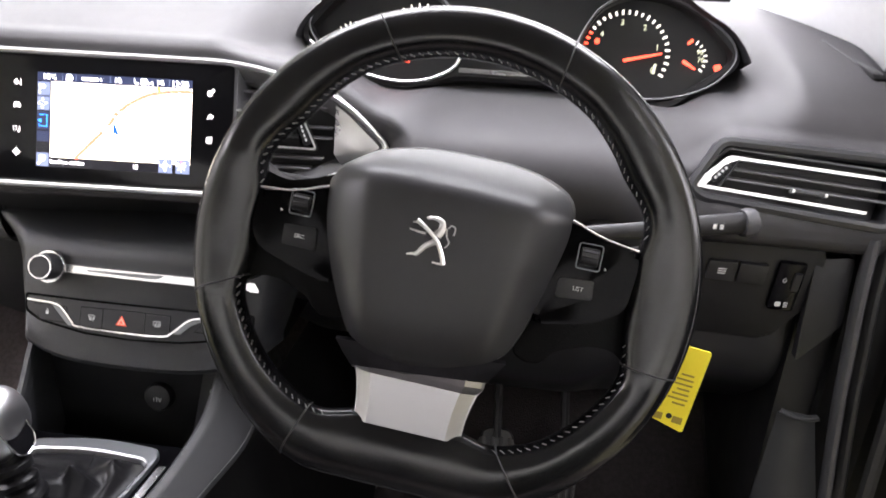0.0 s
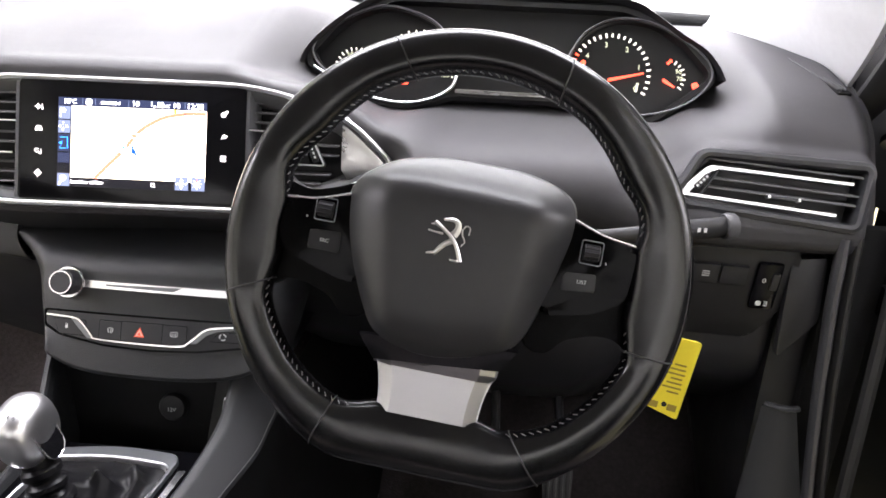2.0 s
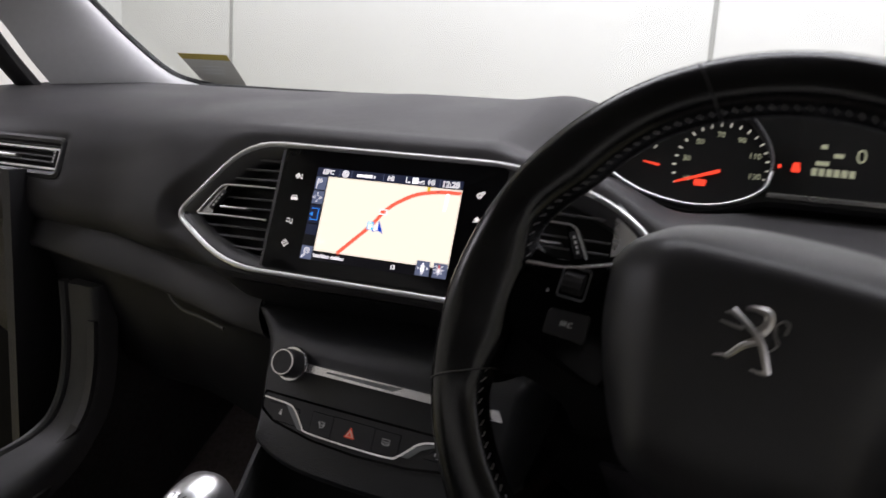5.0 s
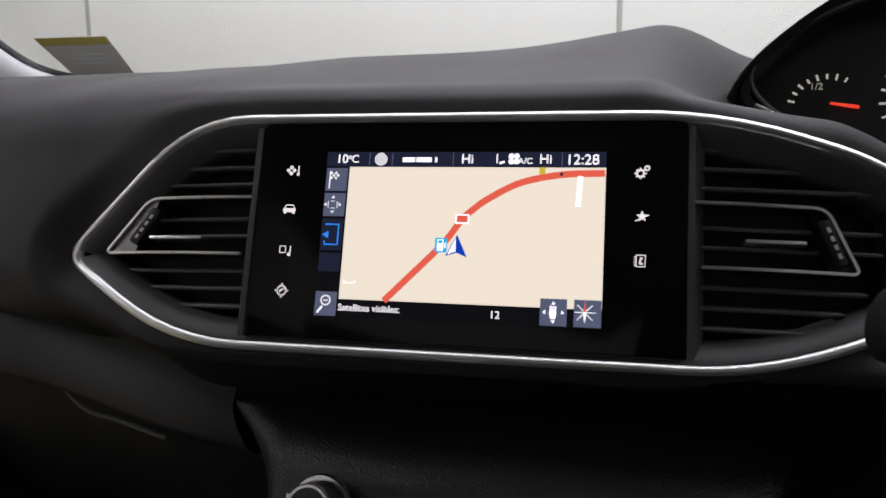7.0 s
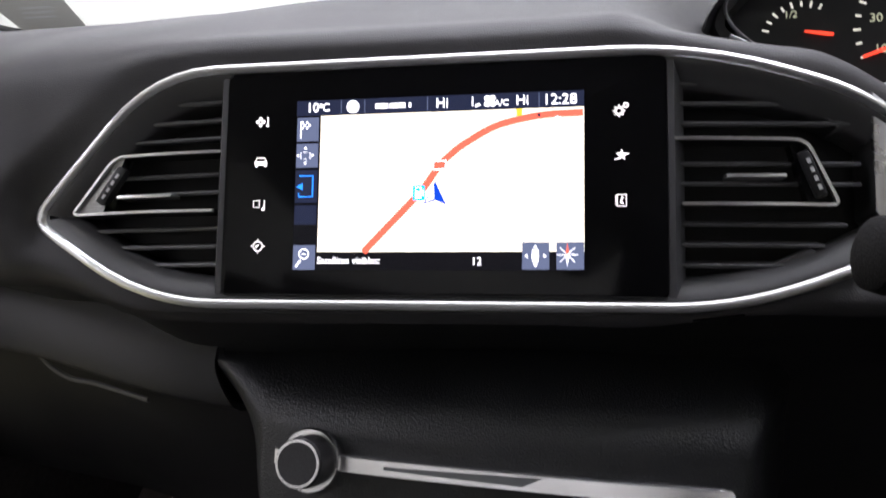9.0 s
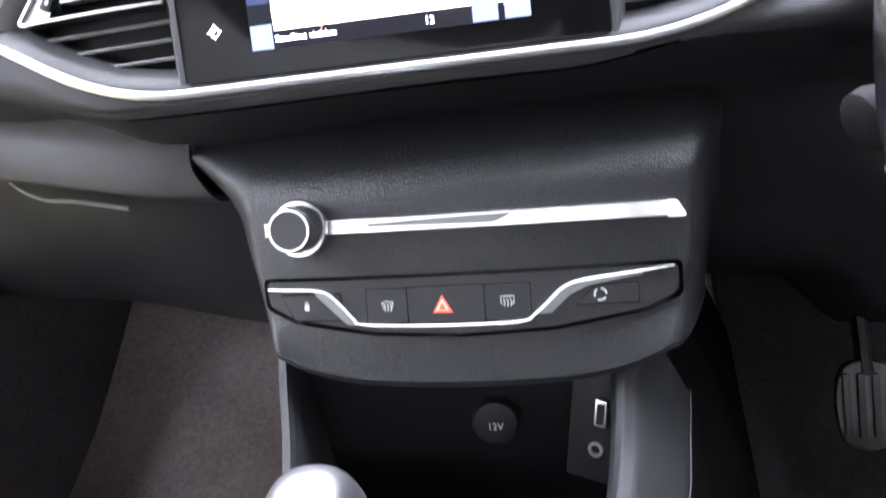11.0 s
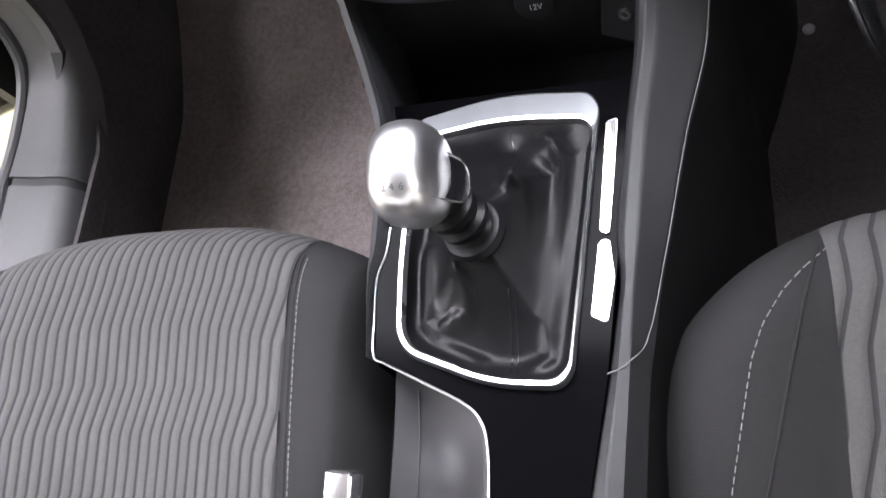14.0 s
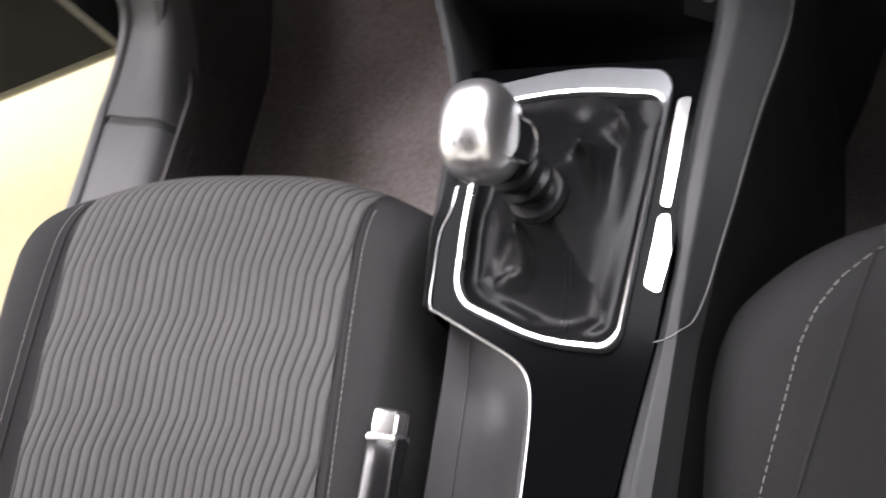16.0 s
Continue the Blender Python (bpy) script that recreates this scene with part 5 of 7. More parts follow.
def shrink(pts, d):
    """An outline drawn inward by d, all along."""
    out, n = [], len(pts)
    for i in range(n):
        a, b = Vector(pts[i - 1]).to_2d(), Vector(pts[(i + 1) % n]).to_2d()
        t = (b - a).normalized()
        out.append(Vector((pts[i][0] + t.y * d, pts[i][1] - t.x * d)))
    return out


def blend(bar, side):
    """An outline between the frame's outer and inner edges: a share for its front bar and one for its thin sides."""
    out = []
    for a, b in zip(FR_O, FR_I):
        w = max(0.0, min(1.0, (a[1] + 0.150) / 0.025))
        out.append(Vector(a).lerp(Vector(b), bar * w + side * (1 - w)))
    return out


part("frame", ring_of([(FR_O, Z0 - 0.01), (FR_O, Z0 + 0.003), (blend(0.10, 0.10), Z0 + 0.0055), (blend(0.80, 0.22), Z0 + 0.0068)]), SATIN, surround, "satin grey frame", 28)
# The light reflected by the inner bevel is put into a brighter metal.
part("frame_edge", ring_of([(blend(0.80, 0.22), Z0 + 0.0066), (blend(0.84, 0.34), Z0 + 0.0078), (blend(0.95, 0.80), Z0 + 0.0074), (shrink(FR_I, 0.0004), Z0 + 0.0045), (shrink(FR_I, 0.0006), Z0 - 0.004)]), WHITE_METAL, surround, "inner edge, its reflection painted as paler metal", 40)
CREASES = [
    ([(0.045, -0.134), (0.046, -0.144), (0.054, -0.158), (0.0595, -0.172), (0.0555, -0.180), (0.043, -0.178), (0.026, -0.176)], 0.0055, 0.0098),
    ([(0.028, -0.180), (0.043, -0.192), (0.057, -0.197), (0.063, -0.192)], 0.0050, 0.0070),
    ([(0.062, -0.205), (0.053, -0.235), (0.045, -0.262), (0.046, -0.286), (0.036, -0.296)], 0.006, 0.0050),
    ([(-0.012, -0.231), (-0.004, -0.250), (-0.005, -0.259), (-0.022, -0.265)], 0.0034, 0.0060),
    ([(-0.038, -0.215), (-0.037, -0.262), (-0.020, -0.279), (0.003, -0.290)], 0.0055, 0.0035),
    ([(0.022, -0.150), (0.034, -0.162), (0.044, -0.166)], 0.010, -0.006),
    ([(-0.030, -0.155), (-0.014, -0.172), (-0.012, -0.190)], 0.008, 0.005),
    ([(0.000, -0.293), (0.008, -0.297), (0.020, -0.296)], 0.0025, 0.0022),
]


def gaiter(u, v):
    """Leather from the frame up to the stem: a hollow along the sides and creases."""
    n = len(FR_I)
    k = u * n
    i = int(k) % n
    a, b = FR_I[i], FR_I[(i + 1) % n]
    t = k - int(k)
    ex, ey = a[0] * (1 - t) + b[0] * t, a[1] * (1 - t) + b[1] * t
    cx, cy, r = 0.004, -0.212, 0.0145
    ang = math.atan2(ey - cy, ex - cx)
    sx, sy = cx + r * math.cos(ang), cy + r * math.sin(ang)
    x, y = ex * (1 - v) + sx * v, ey * (1 - v) + sy * v
    ahead = max(0.0, min(1.0, (math.sin(ang) - 0.45) / 0.4))
    w = min(1.0, v / 0.24)
    z = Z0 + 0.003 - (0.013 - 0.010 * ahead) * (1 - (1 - w) ** 2.2) + 0.042 * max(0.0, v - 0.1) ** 1.9 + (0.003 + 0.006 * ahead) * math.sin(math.pi * v)
    keep = min(1.0, v * 7) * min(1.0, (1 - v) * 5)
    fold = 0.0006 * math.sin(5 * ang + 6 * v + 1.2) + 0.0004 * noise.noise(Vector((x * 45, y * 45, 3.1)))
    for line, width, rise in CREASES:
        d = edge_gap(x, y, line + line[-2:0:-1])
        fold += rise * math.exp(-(d / width) ** 1.8)
    return (x, y, z + fold * keep)


leather = surface(gaiter, 220, 60)
skin = [v.co.copy() for v in leather.verts]


def on_gaiter(x, y, lift):
    q = min(skin, key=lambda p: (p.x - x) ** 2 + (p.y - y) ** 2)
    return Vector((x, y, q.z + lift))


seams = [[on_gaiter(0.018 + 0.009 * k / 14, -0.131 - 0.042 * k / 14, 0.0002) for k in range(15)], [on_gaiter(0.0215, -0.246 - 0.050 * k / 14, 0.0002) for k in range(15)], [on_gaiter(0.0255, -0.246 - 0.050 * k / 14, 0.0002) for k in range(15)]]
part("gaiter", leather, GAITER, surround, "creased black leather gaiter", 80)
for line in seams:
    part("gaiter_seam", sweep(smooth_path(line, 2), oval(0.0005, 0.0004, 6)), LEATHER, surround)

lever = thing("gear_lever", "polished metal gear knob on a black stem", "gear lever", (0.0, -0.212, Z0))


def knob_shape(u, v):
    th, ph = 2 * math.pi * u, math.pi * (v - 0.5)
    p = 2.6
    cs = lambda c: math.copysign(abs(c) ** (2 / p), c)
    w = 1.0 - 0.16 * max(0, -math.sin(ph))
    return (0.0208 * w * cs(math.cos(ph)) * cs(math.cos(th)), 0.0300 * w * cs(math.cos(ph)) * cs(math.sin(th)), 0.032 * cs(math.sin(ph)))


ball = surface(knob_shape, 48, 28)
bmesh.ops.remove_doubles(ball, verts=ball.verts, dist=0.0002)
KM = Matrix.Translation((-0.0140, -0.2045, 0.4005)) @ Matrix.Rotation(radians(14), 4, "X") @ Matrix.Rotation(radians(-8), 4, "Y")
ball.transform(KM)
kn = part("knob", ball, KNOBMETAL, lever, "satin metal knob", 60)
side = KM @ Matrix.Translation((0.0182, -0.002, -0.004)) @ Matrix.Rotation(radians(84), 4, "Y")
part("insert", prism(rpoly([(-0.021, -0.009), (-0.016, -0.013), (0.016, -0.011), (0.022, -0.006), (0.022, 0.006), (0.016, 0.011), (-0.016, 0.013), (-0.021, 0.009)], 0.008), -0.002, 0.0018, side, 0.001), GLOSS, kn, "black side insert")
part("insert_rim", sweep(densify(rpoly([(-0.022, -0.010), (-0.016, -0.014), (0.016, -0.012), (0.023, -0.006), (0.023, 0.006), (0.016, 0.012), (-0.016, 0.014), (-0.022, 0.010)], 0.008), 0.004), oval(0.0011, 0.002, 8), True, Vector((0, 0, 1)), side), BRIGHT, kn)


def knob_face(x, y):
    """Height and slopes of the knob's crown."""
    h = lambda a, b: 0.032 * max(0.05, 1 - (abs(a) / 0.0208) ** 2.6 - (abs(b) / 0.030) ** 2.6) ** (1 / 2.6)
    e = 0.0004
    return h(x, y), (h(x + e, y) - h(x - e, y)) / (2 * e), (h(x, y + e) - h(x, y - e)) / (2 * e)


for txt, x in (("2", -0.0015), ("4", 0.0035), ("6", 0.0085)):
    z, sx, sy = knob_face(x, -0.0125)
    part("lettering", writing(txt, 0.0056, KM @ Matrix.Translation((x, -0.0125, z)) @ Matrix.Rotation(math.atan(sy), 4, "X") @ Matrix.Rotation(-math.atan(sx), 4, "Y"), 0.0003), SATIN, kn)
STEM = Matrix.Translation((0.004, -0.212, 0.338)) @ Matrix.Rotation(radians(-18), 4, "Y") @ Matrix.Rotation(radians(-8), 4, "X")
part("stem", lathe([(0.0115, -0.005), (0.0150, 0.002), (0.0125, 0.005), (0.0125, 0.007), (0.0172, 0.011), (0.0174, 0.015), (0.0138, 0.018), (0.0138, 0.020), (0.0172, 0.024), (0.0172, 0.029), (0.0140, 0.032), (0.0140, 0.042), (0.012, 0.046)], STEM, 24), GAITER, lever, "ribbed black rubber stem")

part("collar", lathe([(0.0150, 0.0), (0.0205, 0.002), (0.0215, 0.006), (0.0190, 0.010), (0.0150, 0.011)], Matrix.Translation((0.004, -0.213, 0.332)) @ Matrix.Rotation(radians(-9), 4, "Y"), 28), GAITER, lever, "gathered leather collar")

# ---- parking brake ----
brake = thing("parking_brake", "parking brake lever with a bright metal button", "parking brake", (-0.083, -0.45, 0.3))
part("grip", sweep([Vector((0, 0, -z)) for z in (0.012, 0.014, 0.03, 0.08, 0.14, 0.25)], oval(0.0115, 0.0125, 16, 3.4), False, None, look((-0.0775, -0.362, 0.318), (-0.086, -0.62, 0.285)), [0.86, 0.98, 1.0, 1.02, 1.05, 1.05]), LEATHER, brake, "leather covered grip")
part("button", box(0.0185, 0.020, 0.018, look((-0.0775, -0.362, 0.318), (-0.086, -0.62, 0.285)) @ Matrix.Translation((0, 0, -0.004)), 0.004, 3), BRIGHT, brake, "bright metal push button")
part("button_collar", box(0.021, 0.0225, 0.004, look((-0.0775, -0.362, 0.318), (-0.086, -0.62, 0.285)) @ Matrix.Translation((0, 0, -0.0135)), 0.0015), CHROME, brake)

# ---- steering wheel ----
wheel = thing("steering_wheel", "worn black leather steering wheel with silver lower spoke", "steering wheel", MW.translation)
# inner edge of the rim by angle: thumb rests, the spoke roots and the thick flat foot
INNER = [(-180, 0.131), (-172, 0.131), (-166, 0.137), (-160, 0.1425), (-150, 0.1420), (-138, 0.1405), (-126, 0.137), (-118, 0.133), (-112, 0.122), (-107, 0.1145), (-90, 0.1125), (-74, 0.114), (-69, 0.121), (-64, 0.130), (-56, 0.135), (-48, 0.1390), (-28, 0.142), (-19, 0.1425), (-14, 0.136), (-8, 0.130), (0, 0.1285), (10, 0.1285), (15, 0.131), (20, 0.139), (26, 0.141), (36, 0.1365), (46, 0.139), (56, 0.1415), (90, 0.1415), (124, 0.1415), (134, 0.139), (144, 0.1365), (154, 0.141), (160, 0.142), (165, 0.136), (170, 0.131), (180, 0.131)]
TURNS = 288


def rim_radii():
    inner, outer = [], []
    for k in range(TURNS):
        a = -180 + 360 * k / TURNS
        for (a0, r0), (a1, r1) in zip(INNER, INNER[1:]):
            if a0 <= a <= a1:
                inner.append(r0 + (r1 - r0) * (a - a0) / (a1 - a0))
                break
        sn = math.sin(radians(a))
        outer.append(min(0.1752, 0.1605 / -sn if sn < -0.3 else 0.1752))
    for _ in range(5):
        inner = [(inner[i - 1] + inner[i] * 2 + inner[(i + 1) % TURNS]) / 4 for i in range(TURNS)]
    for _ in range(14):
        outer = [(outer[i - 1] + outer[i] * 2 + outer[(i + 1) % TURNS]) / 4 for i in range(TURNS)]
    return inner, outer


RIM_I, RIM_O = rim_radii()


def rim_point(k, phi, lift=0.0):
    """A point of the rim's skin: k along the rim, phi round its section (0: outer edge, pi: inner edge)."""
    a = radians(-180 + 360 * k / TURNS)
    i = int(math.floor(k)) % TURNS
    f = k - math.floor(k)
    ri = RIM_I[i] * (1 - f) + RIM_I[(i + 1) % TURNS] * f
    ro = RIM_O[i] * (1 - f) + RIM_O[(i + 1) % TURNS] * f
    half, deep = (ro - ri) / 2, 0.0150
    wide = max(0.0, half - 0.0175)
    c, sn = math.cos(phi), math.sin(phi)
    x = math.copysign(abs(c) ** (2 / 2.5), c)
    z = math.copysign(abs(sn) ** (2 / 2.5), sn) * deep
    if sn > 0:
        z -= 0.30 * wide * (1 - x)
    r = (ri + ro) / 2 + half * x
    n = Vector((x * 0.8, 0, sn)).normalized() * lift
    r += n.x
    return Vector((r * math.cos(a), r * math.sin(a), z + n.z))


def rim_skin():
    bm, m = bmesh.new(), 36
    rings = [[bm.verts.new(MW @ rim_point(k, 2 * math.pi * j / m)) for j in range(m)] for k in range(TURNS)]
    for k in range(TURNS):
        for j in range(m):
            bm.faces.new((rings[k][j], rings[k][(j + 1) % m], rings[(k + 1) % TURNS][(j + 1) % m], rings[(k + 1) % TURNS][j]))
    return bm


def k_of(angle):
    return (angle + 180) / 360 * TURNS


rim = part("rim", rim_skin(), LEATHER, wheel, "worn black leather rim", 60)
stitches = []
step = 360 / 150
for i in range(150):
    a = -180 + step * i
    if a > 166 or a < -166 or -12 < a < 19 or -117 < a < -64:
        continue
    p, q = rim_point(k_of(a), 2.80, 0.0002), rim_point(k_of(a + 0.45 * step), 2.60, 0.0002)
    stitches.append(sweep([p, q], oval(0.00036, 0.00036, 5), False, None, MW))
tagged(part("stitching", join(*stitches), STITCH, wheel, "grey zigzag stitching"), kind="stuff")
for ang in (68.5, 113, 196, 345, 240, 300):
    k = k_of((ang + 180) % 360 - 180)
    loop = [rim_point(k + 1.1 * math.cos(j * math.pi / 14), 2 * math.pi * j / 28, 0.0001) for j in range(28)]
    part("seam", sweep(loop, oval(0.0007, 0.0005, 6), True, None, MW), mat("rim_seam", (0.013, 0.013, 0.013), 0.5) if ang == 68.5 else bpy.data.materials["rim_seam"], wheel)
part("welt", sweep([rim_point(k, 0.62, -0.0001) for k in range(0, TURNS, 2)], oval(0.0005, 0.0005, 6), True, None, MW), LEATHER, wheel, "raised joint along the leather")

HUB = [p.to_2d() for p in smooth_path([(-0.064, 0.0655, 0), (-0.086, 0.044, 0), (-0.0845, 0.012, 0), (-0.073, -0.018, 0), (-0.061, -0.043, 0), (-0.048, -0.0595, 0), (-0.022, -0.068, 0), (0.004, -0.0685, 0), (0.032, -0.062, 0), (0.056, -0.050, 0), (0.069, -0.021, 0), (0.079, 0.014, 0), (0.084, 0.044, 0), (0.077, 0.065, 0), (0.045, 0.0768, 0), (0.0, 0.079, 0), (-0.035, 0.076, 0)], 4, True)]


def pad(outline, z_base, z_edge, rise, power, m, steps=18):
    """The airbag cover: a flat front with sloping sides and a sloping brow."""
    bm = bmesh.new()

    def fall(x, y):
        side = max(0.0, abs(x - 0.002) - (0.040 + 0.12 * (y + 0.05)))
        brow = max(0.0, y - 0.050 + 0.04 * x)
        return 0.42 * math.sqrt(side * side + 0.003 ** 2) + 0.85 * math.sqrt(brow * brow + 0.003 ** 2) - 0.0031

    rows = [[bm.verts.new((p[0], p[1], z_base)) for p in outline]]
    for k in range(steps):
        s = 1 - (k / steps) ** 1.3
        z = z_edge + rise * (1 - s ** power)
        if k == 0:
            rows.append([bm.verts.new((p[0], p[1], z_edge - 0.006 - fall(p[0], p[1]))) for p in outline])
            s, z = 0.97, z_edge
        rows.append([bm.verts.new((p[0] * s, p[1] * s, z - fall(p[0] * s, p[1] * s))) for p in outline])
    n = len(outline)
    for a, b in zip(rows, rows[1:]):
        for i in range(n):
            bm.faces.new((a[i], a[(i + 1) % n], b[(i + 1) % n], b[i]))
    top = bm.verts.new((0, 0, z_edge + rise - fall(0, 0)))
    for i in range(n):
        bm.faces.new((rows[-1][i], rows[-1][(i + 1) % n], top))
    bm.transform(m)
    return bm


airbag = part("airbag_cover", pad(HUB, -0.045, 0.020, 0.0165, 6.0, MW), AIRBAG, wheel, "grained grey airbag cover")
# badge: a plain upright emblem of slanted bars
EM = at(MW, -0.005, 0.018, 0.0352)
BADGE = mat("badge_metal", (0.62, 0.61, 0.59), 0.3, 1.0, 0.05, 60)
EMU = 0.000133


def badge_bar(pts, widths, z=0.0):
    path = smooth_path([((x - 280) * EMU, (200 - y) * EMU, 0.0) for x, y in pts], 5)
    n = len(path) - 1
    ks = [widths[0] + (widths[1] - widths[0]) * i / n for i in range(n + 1)]
    return sweep(path, [(-0.5, -0.0006), (-0.5, 0.0008), (-0.22, 0.0016), (0.22, 0.0016), (0.5, 0.0008), (0.5, -0.0006)], False, Vector((0, 0, 1)), EM @ Matrix.Translation((0, 0, z)), [(k * EMU, 1) for k in ks])


badge = part("badge", join(badge_bar([(198, 114), (250, 148), (305, 192), (338, 245), (362, 304)], (20, 22), 0.0006), badge_bar([(362, 300), (335, 304), (306, 302)], (16, 10)), badge_bar([(305, 200), (262, 228), (232, 266), (218, 282)], (32, 20)), badge_bar([(226, 279), (200, 281), (176, 288)], (20, 10)), badge_bar([(242, 98), (285, 92), (318, 105), (322, 140), (304, 172)], (14, 44)), badge_bar([(250, 172), (210, 170), (168, 164)], (14, 8)), badge_bar([(222, 138), (200, 128), (178, 130)], (12, 7)), badge_bar([(346, 130), (352, 166), (368, 196), (352, 224)], (9, 7)), badge_bar([(352, 128), (366, 112), (386, 122), (384, 158)], (8, 8))), BADGE, airbag, "small chrome badge of slanted bars")
part("lettering", writing("AIRBAG", 0.0052, at(MW, 0.0, -0.050, 0.0315), 0.0004), GLOSS, airbag)
part("back_shell", prism([(x * 0.95, y * 0.95) for x, y in [p[:2] for p in HUB]], -0.06, -0.028, MW, 0.01), SPOKEBLACK, wheel)
for s in (-1, 1):
    ARM = [(0.150, 0.052), (0.136, 0.040), (0.118, 0.036), (0.098, 0.042), (0.080, 0.050), (0.060, 0.045), (0.060, -0.052), (0.080, -0.056), (0.089, -0.042), (0.113, -0.0335), (0.128, -0.034), (0.138, -0.042), (0.152, -0.048)]
    part("spoke", prism(rpoly([(s * x, y) for x, y in (ARM if s < 0 else ARM[::-1])], 0.008), -0.034, -0.008, MW, 0.008, 3), SPOKEBLACK, wheel, "", 60)
    PO = {-1: [(-0.130, 0.030), (-0.107, 0.0315), (-0.080, 0.0400), (-0.070, 0.02), (-0.066, -0.026), (-0.079, -0.0265), (-0.102, -0.0205), (-0.126, -0.012), (-0.1335, 0.002)], 1: [(0.080, 0.0500), (0.104, 0.0420), (0.1285, 0.0385), (0.1300, 0.024), (0.1275, -0.004), (0.107, -0.0165), (0.068, -0.025), (0.066, 0.0)]}[s]
    pod = part("button_pod", prism(rpoly(PO[::-1], 0.008), -0.008, 0.010, MW, 0.005, 4), PODBLACK, wheel, "glossy black button pod")
    top = [(-0.131, 0.0285, 0.0085), (-0.107, 0.0310, 0.0095), (-0.083, 0.0385, 0.0105)] if s < 0 else [(0.082, 0.0485, 0.0105), (0.104, 0.0410, 0.0095), (0.128, 0.0370, 0.0085)]
    part("edge", sweep(smooth_path(top, 6), oval(0.0011, 0.0016, 8), False, Vector((0, 0, 1)), MW), BRIGHT, pod)
    cx, cy = (-0.1005, 0.0235) if s < 0 else (0.0975, 0.0270)
    roll = part("roller", sweep([Vector((x, 0, 0)) for x in (-0.0062, -0.0055, 0.0055, 0.0062)], oval(0.0062, 0.0062, 16), False, Vector((0, 0, 1)), at(MW, cx, cy, 0.0085), [0.8, 1, 1, 0.8]), LOWER, pod)
    for k in range(5):
        part("ridge", box(0.0112, 0.0009, 0.0009, at(MW, cx, cy, 0.0085) @ Matrix.Rotation(radians(-56 + 28 * k), 4, "X") @ Matrix.Translation((0, 0, 0.0063)), 0.0003, 1), DARK, roll)
    part("roller_frame", sweep(densify(rpoly([(cx - 0.0078, cy - 0.0085), (cx + 0.0078, cy - 0.0085), (cx + 0.0078, cy + 0.0085), (cx - 0.0078, cy + 0.0085)], 0.002), 0.004), oval(0.0005, 0.0008, 6), True, Vector((0, 0, 1)), at(MW, 0, 0, 0.0102)), SATIN, pod)
    bx = -0.0975 if s < 0 else 0.0922
    part("push_button", prism(rpoly([(bx - 0.012, -0.0068 if s < 0 else -0.0035), (bx + 0.0125, -0.0072 if s < 0 else -0.0010), (bx + 0.0115, 0.0085 if s < 0 else 0.0120), (bx - 0.012, 0.0073 if s < 0 else 0.0100)], 0.002), 0.009, 0.0118, MW, 0.001), DARK, pod, "soft black button")
    part("lettering", writing("SRC" if s < 0 else "LIST", 0.0040, at(MW, bx + (0.002 if s > 0 else 0), 0.0005 if s < 0 else 0.0048, 0.0120)), GREYMARK, pod)
    part("mark", prism([(0, 0.0011), (0.0016, -0.0006), (0.0003, -0.0014)], 0, 0.0002, at(MW, -0.1145 if s < 0 else 0.1085, 0.0165 if s < 0 else 0.0212, 0.0102)), GREYMARK, pod)


def spoke_plate(u, v):
    d = 2 * u - 1
    hw = 0.0385 + 0.0195 * (1 - v) ** 2.2
    y = -0.056 - 0.061 * v
    fold = max(0.0, min(1.0, (abs(d) - 0.70) / 0.24))
    z = 0.002 - 0.0062 * fold * min(1.0, max(0.0, v - 0.1) * 4) + (0.012 * (0.42 - v) / 0.42 if v < 0.42 else 0.004 * (v - 0.42))
    return MW @ Vector((hw * d, y + 0.004 * (d if v < 0.3 else 0), z))


# Upper band in a darker metal than the plate below.
part("spoke_upper", surface(lambda u, v: spoke_plate(u, 0.29 * v), 50, 16, None, -0.004), DARKMETAL, wheel, "dark upper band of the lower spoke", 20)
part("silver_spoke", surface(lambda u, v: spoke_plate(u, 0.295 + 0.705 * v), 100, 40, None, -0.004), mat("brushed_spoke_metal", (0.40, 0.40, 0.405), 0.34, 1.0, 0.01, 30), wheel, "brushed silver lower spoke", 20)
part("column", lathe([(0.045, -0.05), (0.048, -0.09), (0.055, -0.16), (0.06, -0.26)], MW, 28), SPOKEBLACK, wheel, "black steering column shroud")

# ---- stalks, tag ----
for a, b in ((Vector((0.40, -0.055, 0.548)), Vector((0.607, 0.015, 0.556))), (Vector((0.30, -0.050, 0.540)), Vector((0.224, -0.078, 0.521))), (Vector((0.31, -0.045, 0.565)), Vector((0.192, -0.080, 0.590)))):
    st = thing("column_stalk", "black control stalk behind the steering wheel", "control stalk", (0.35, -0.05, 0.55))
    part("arm", sweep([a.lerp(b, k / 6) for k in range(7)], oval(0.006, 0.008, 12), False, None, Matrix(), [0.9, 0.95, 1, 1, 1.1, 1.3, 1.35]), LOWER if b.x > 0.5 else DOORBLACK, st)
    part("end_cap", lathe([(0.0125, 0), (0.0140, 0.006), (0.0130, 0.012), (0.009, 0.0145), (0.001, 0.015)], look(b, b + (a - b)), 24), SILLGREY if b.x > 0.5 else DOORBLACK, st, "round end button")
    if b.x < 0.5:
        continue
    part("mark", join(*[box(0.003, 0.0006, 0.0045, Matrix.Translation(a.lerp(b, 0.86) + Vector((0.006 * k, -0.0135, 0.004)))) for k in range(2)]), GREYMARK, st)

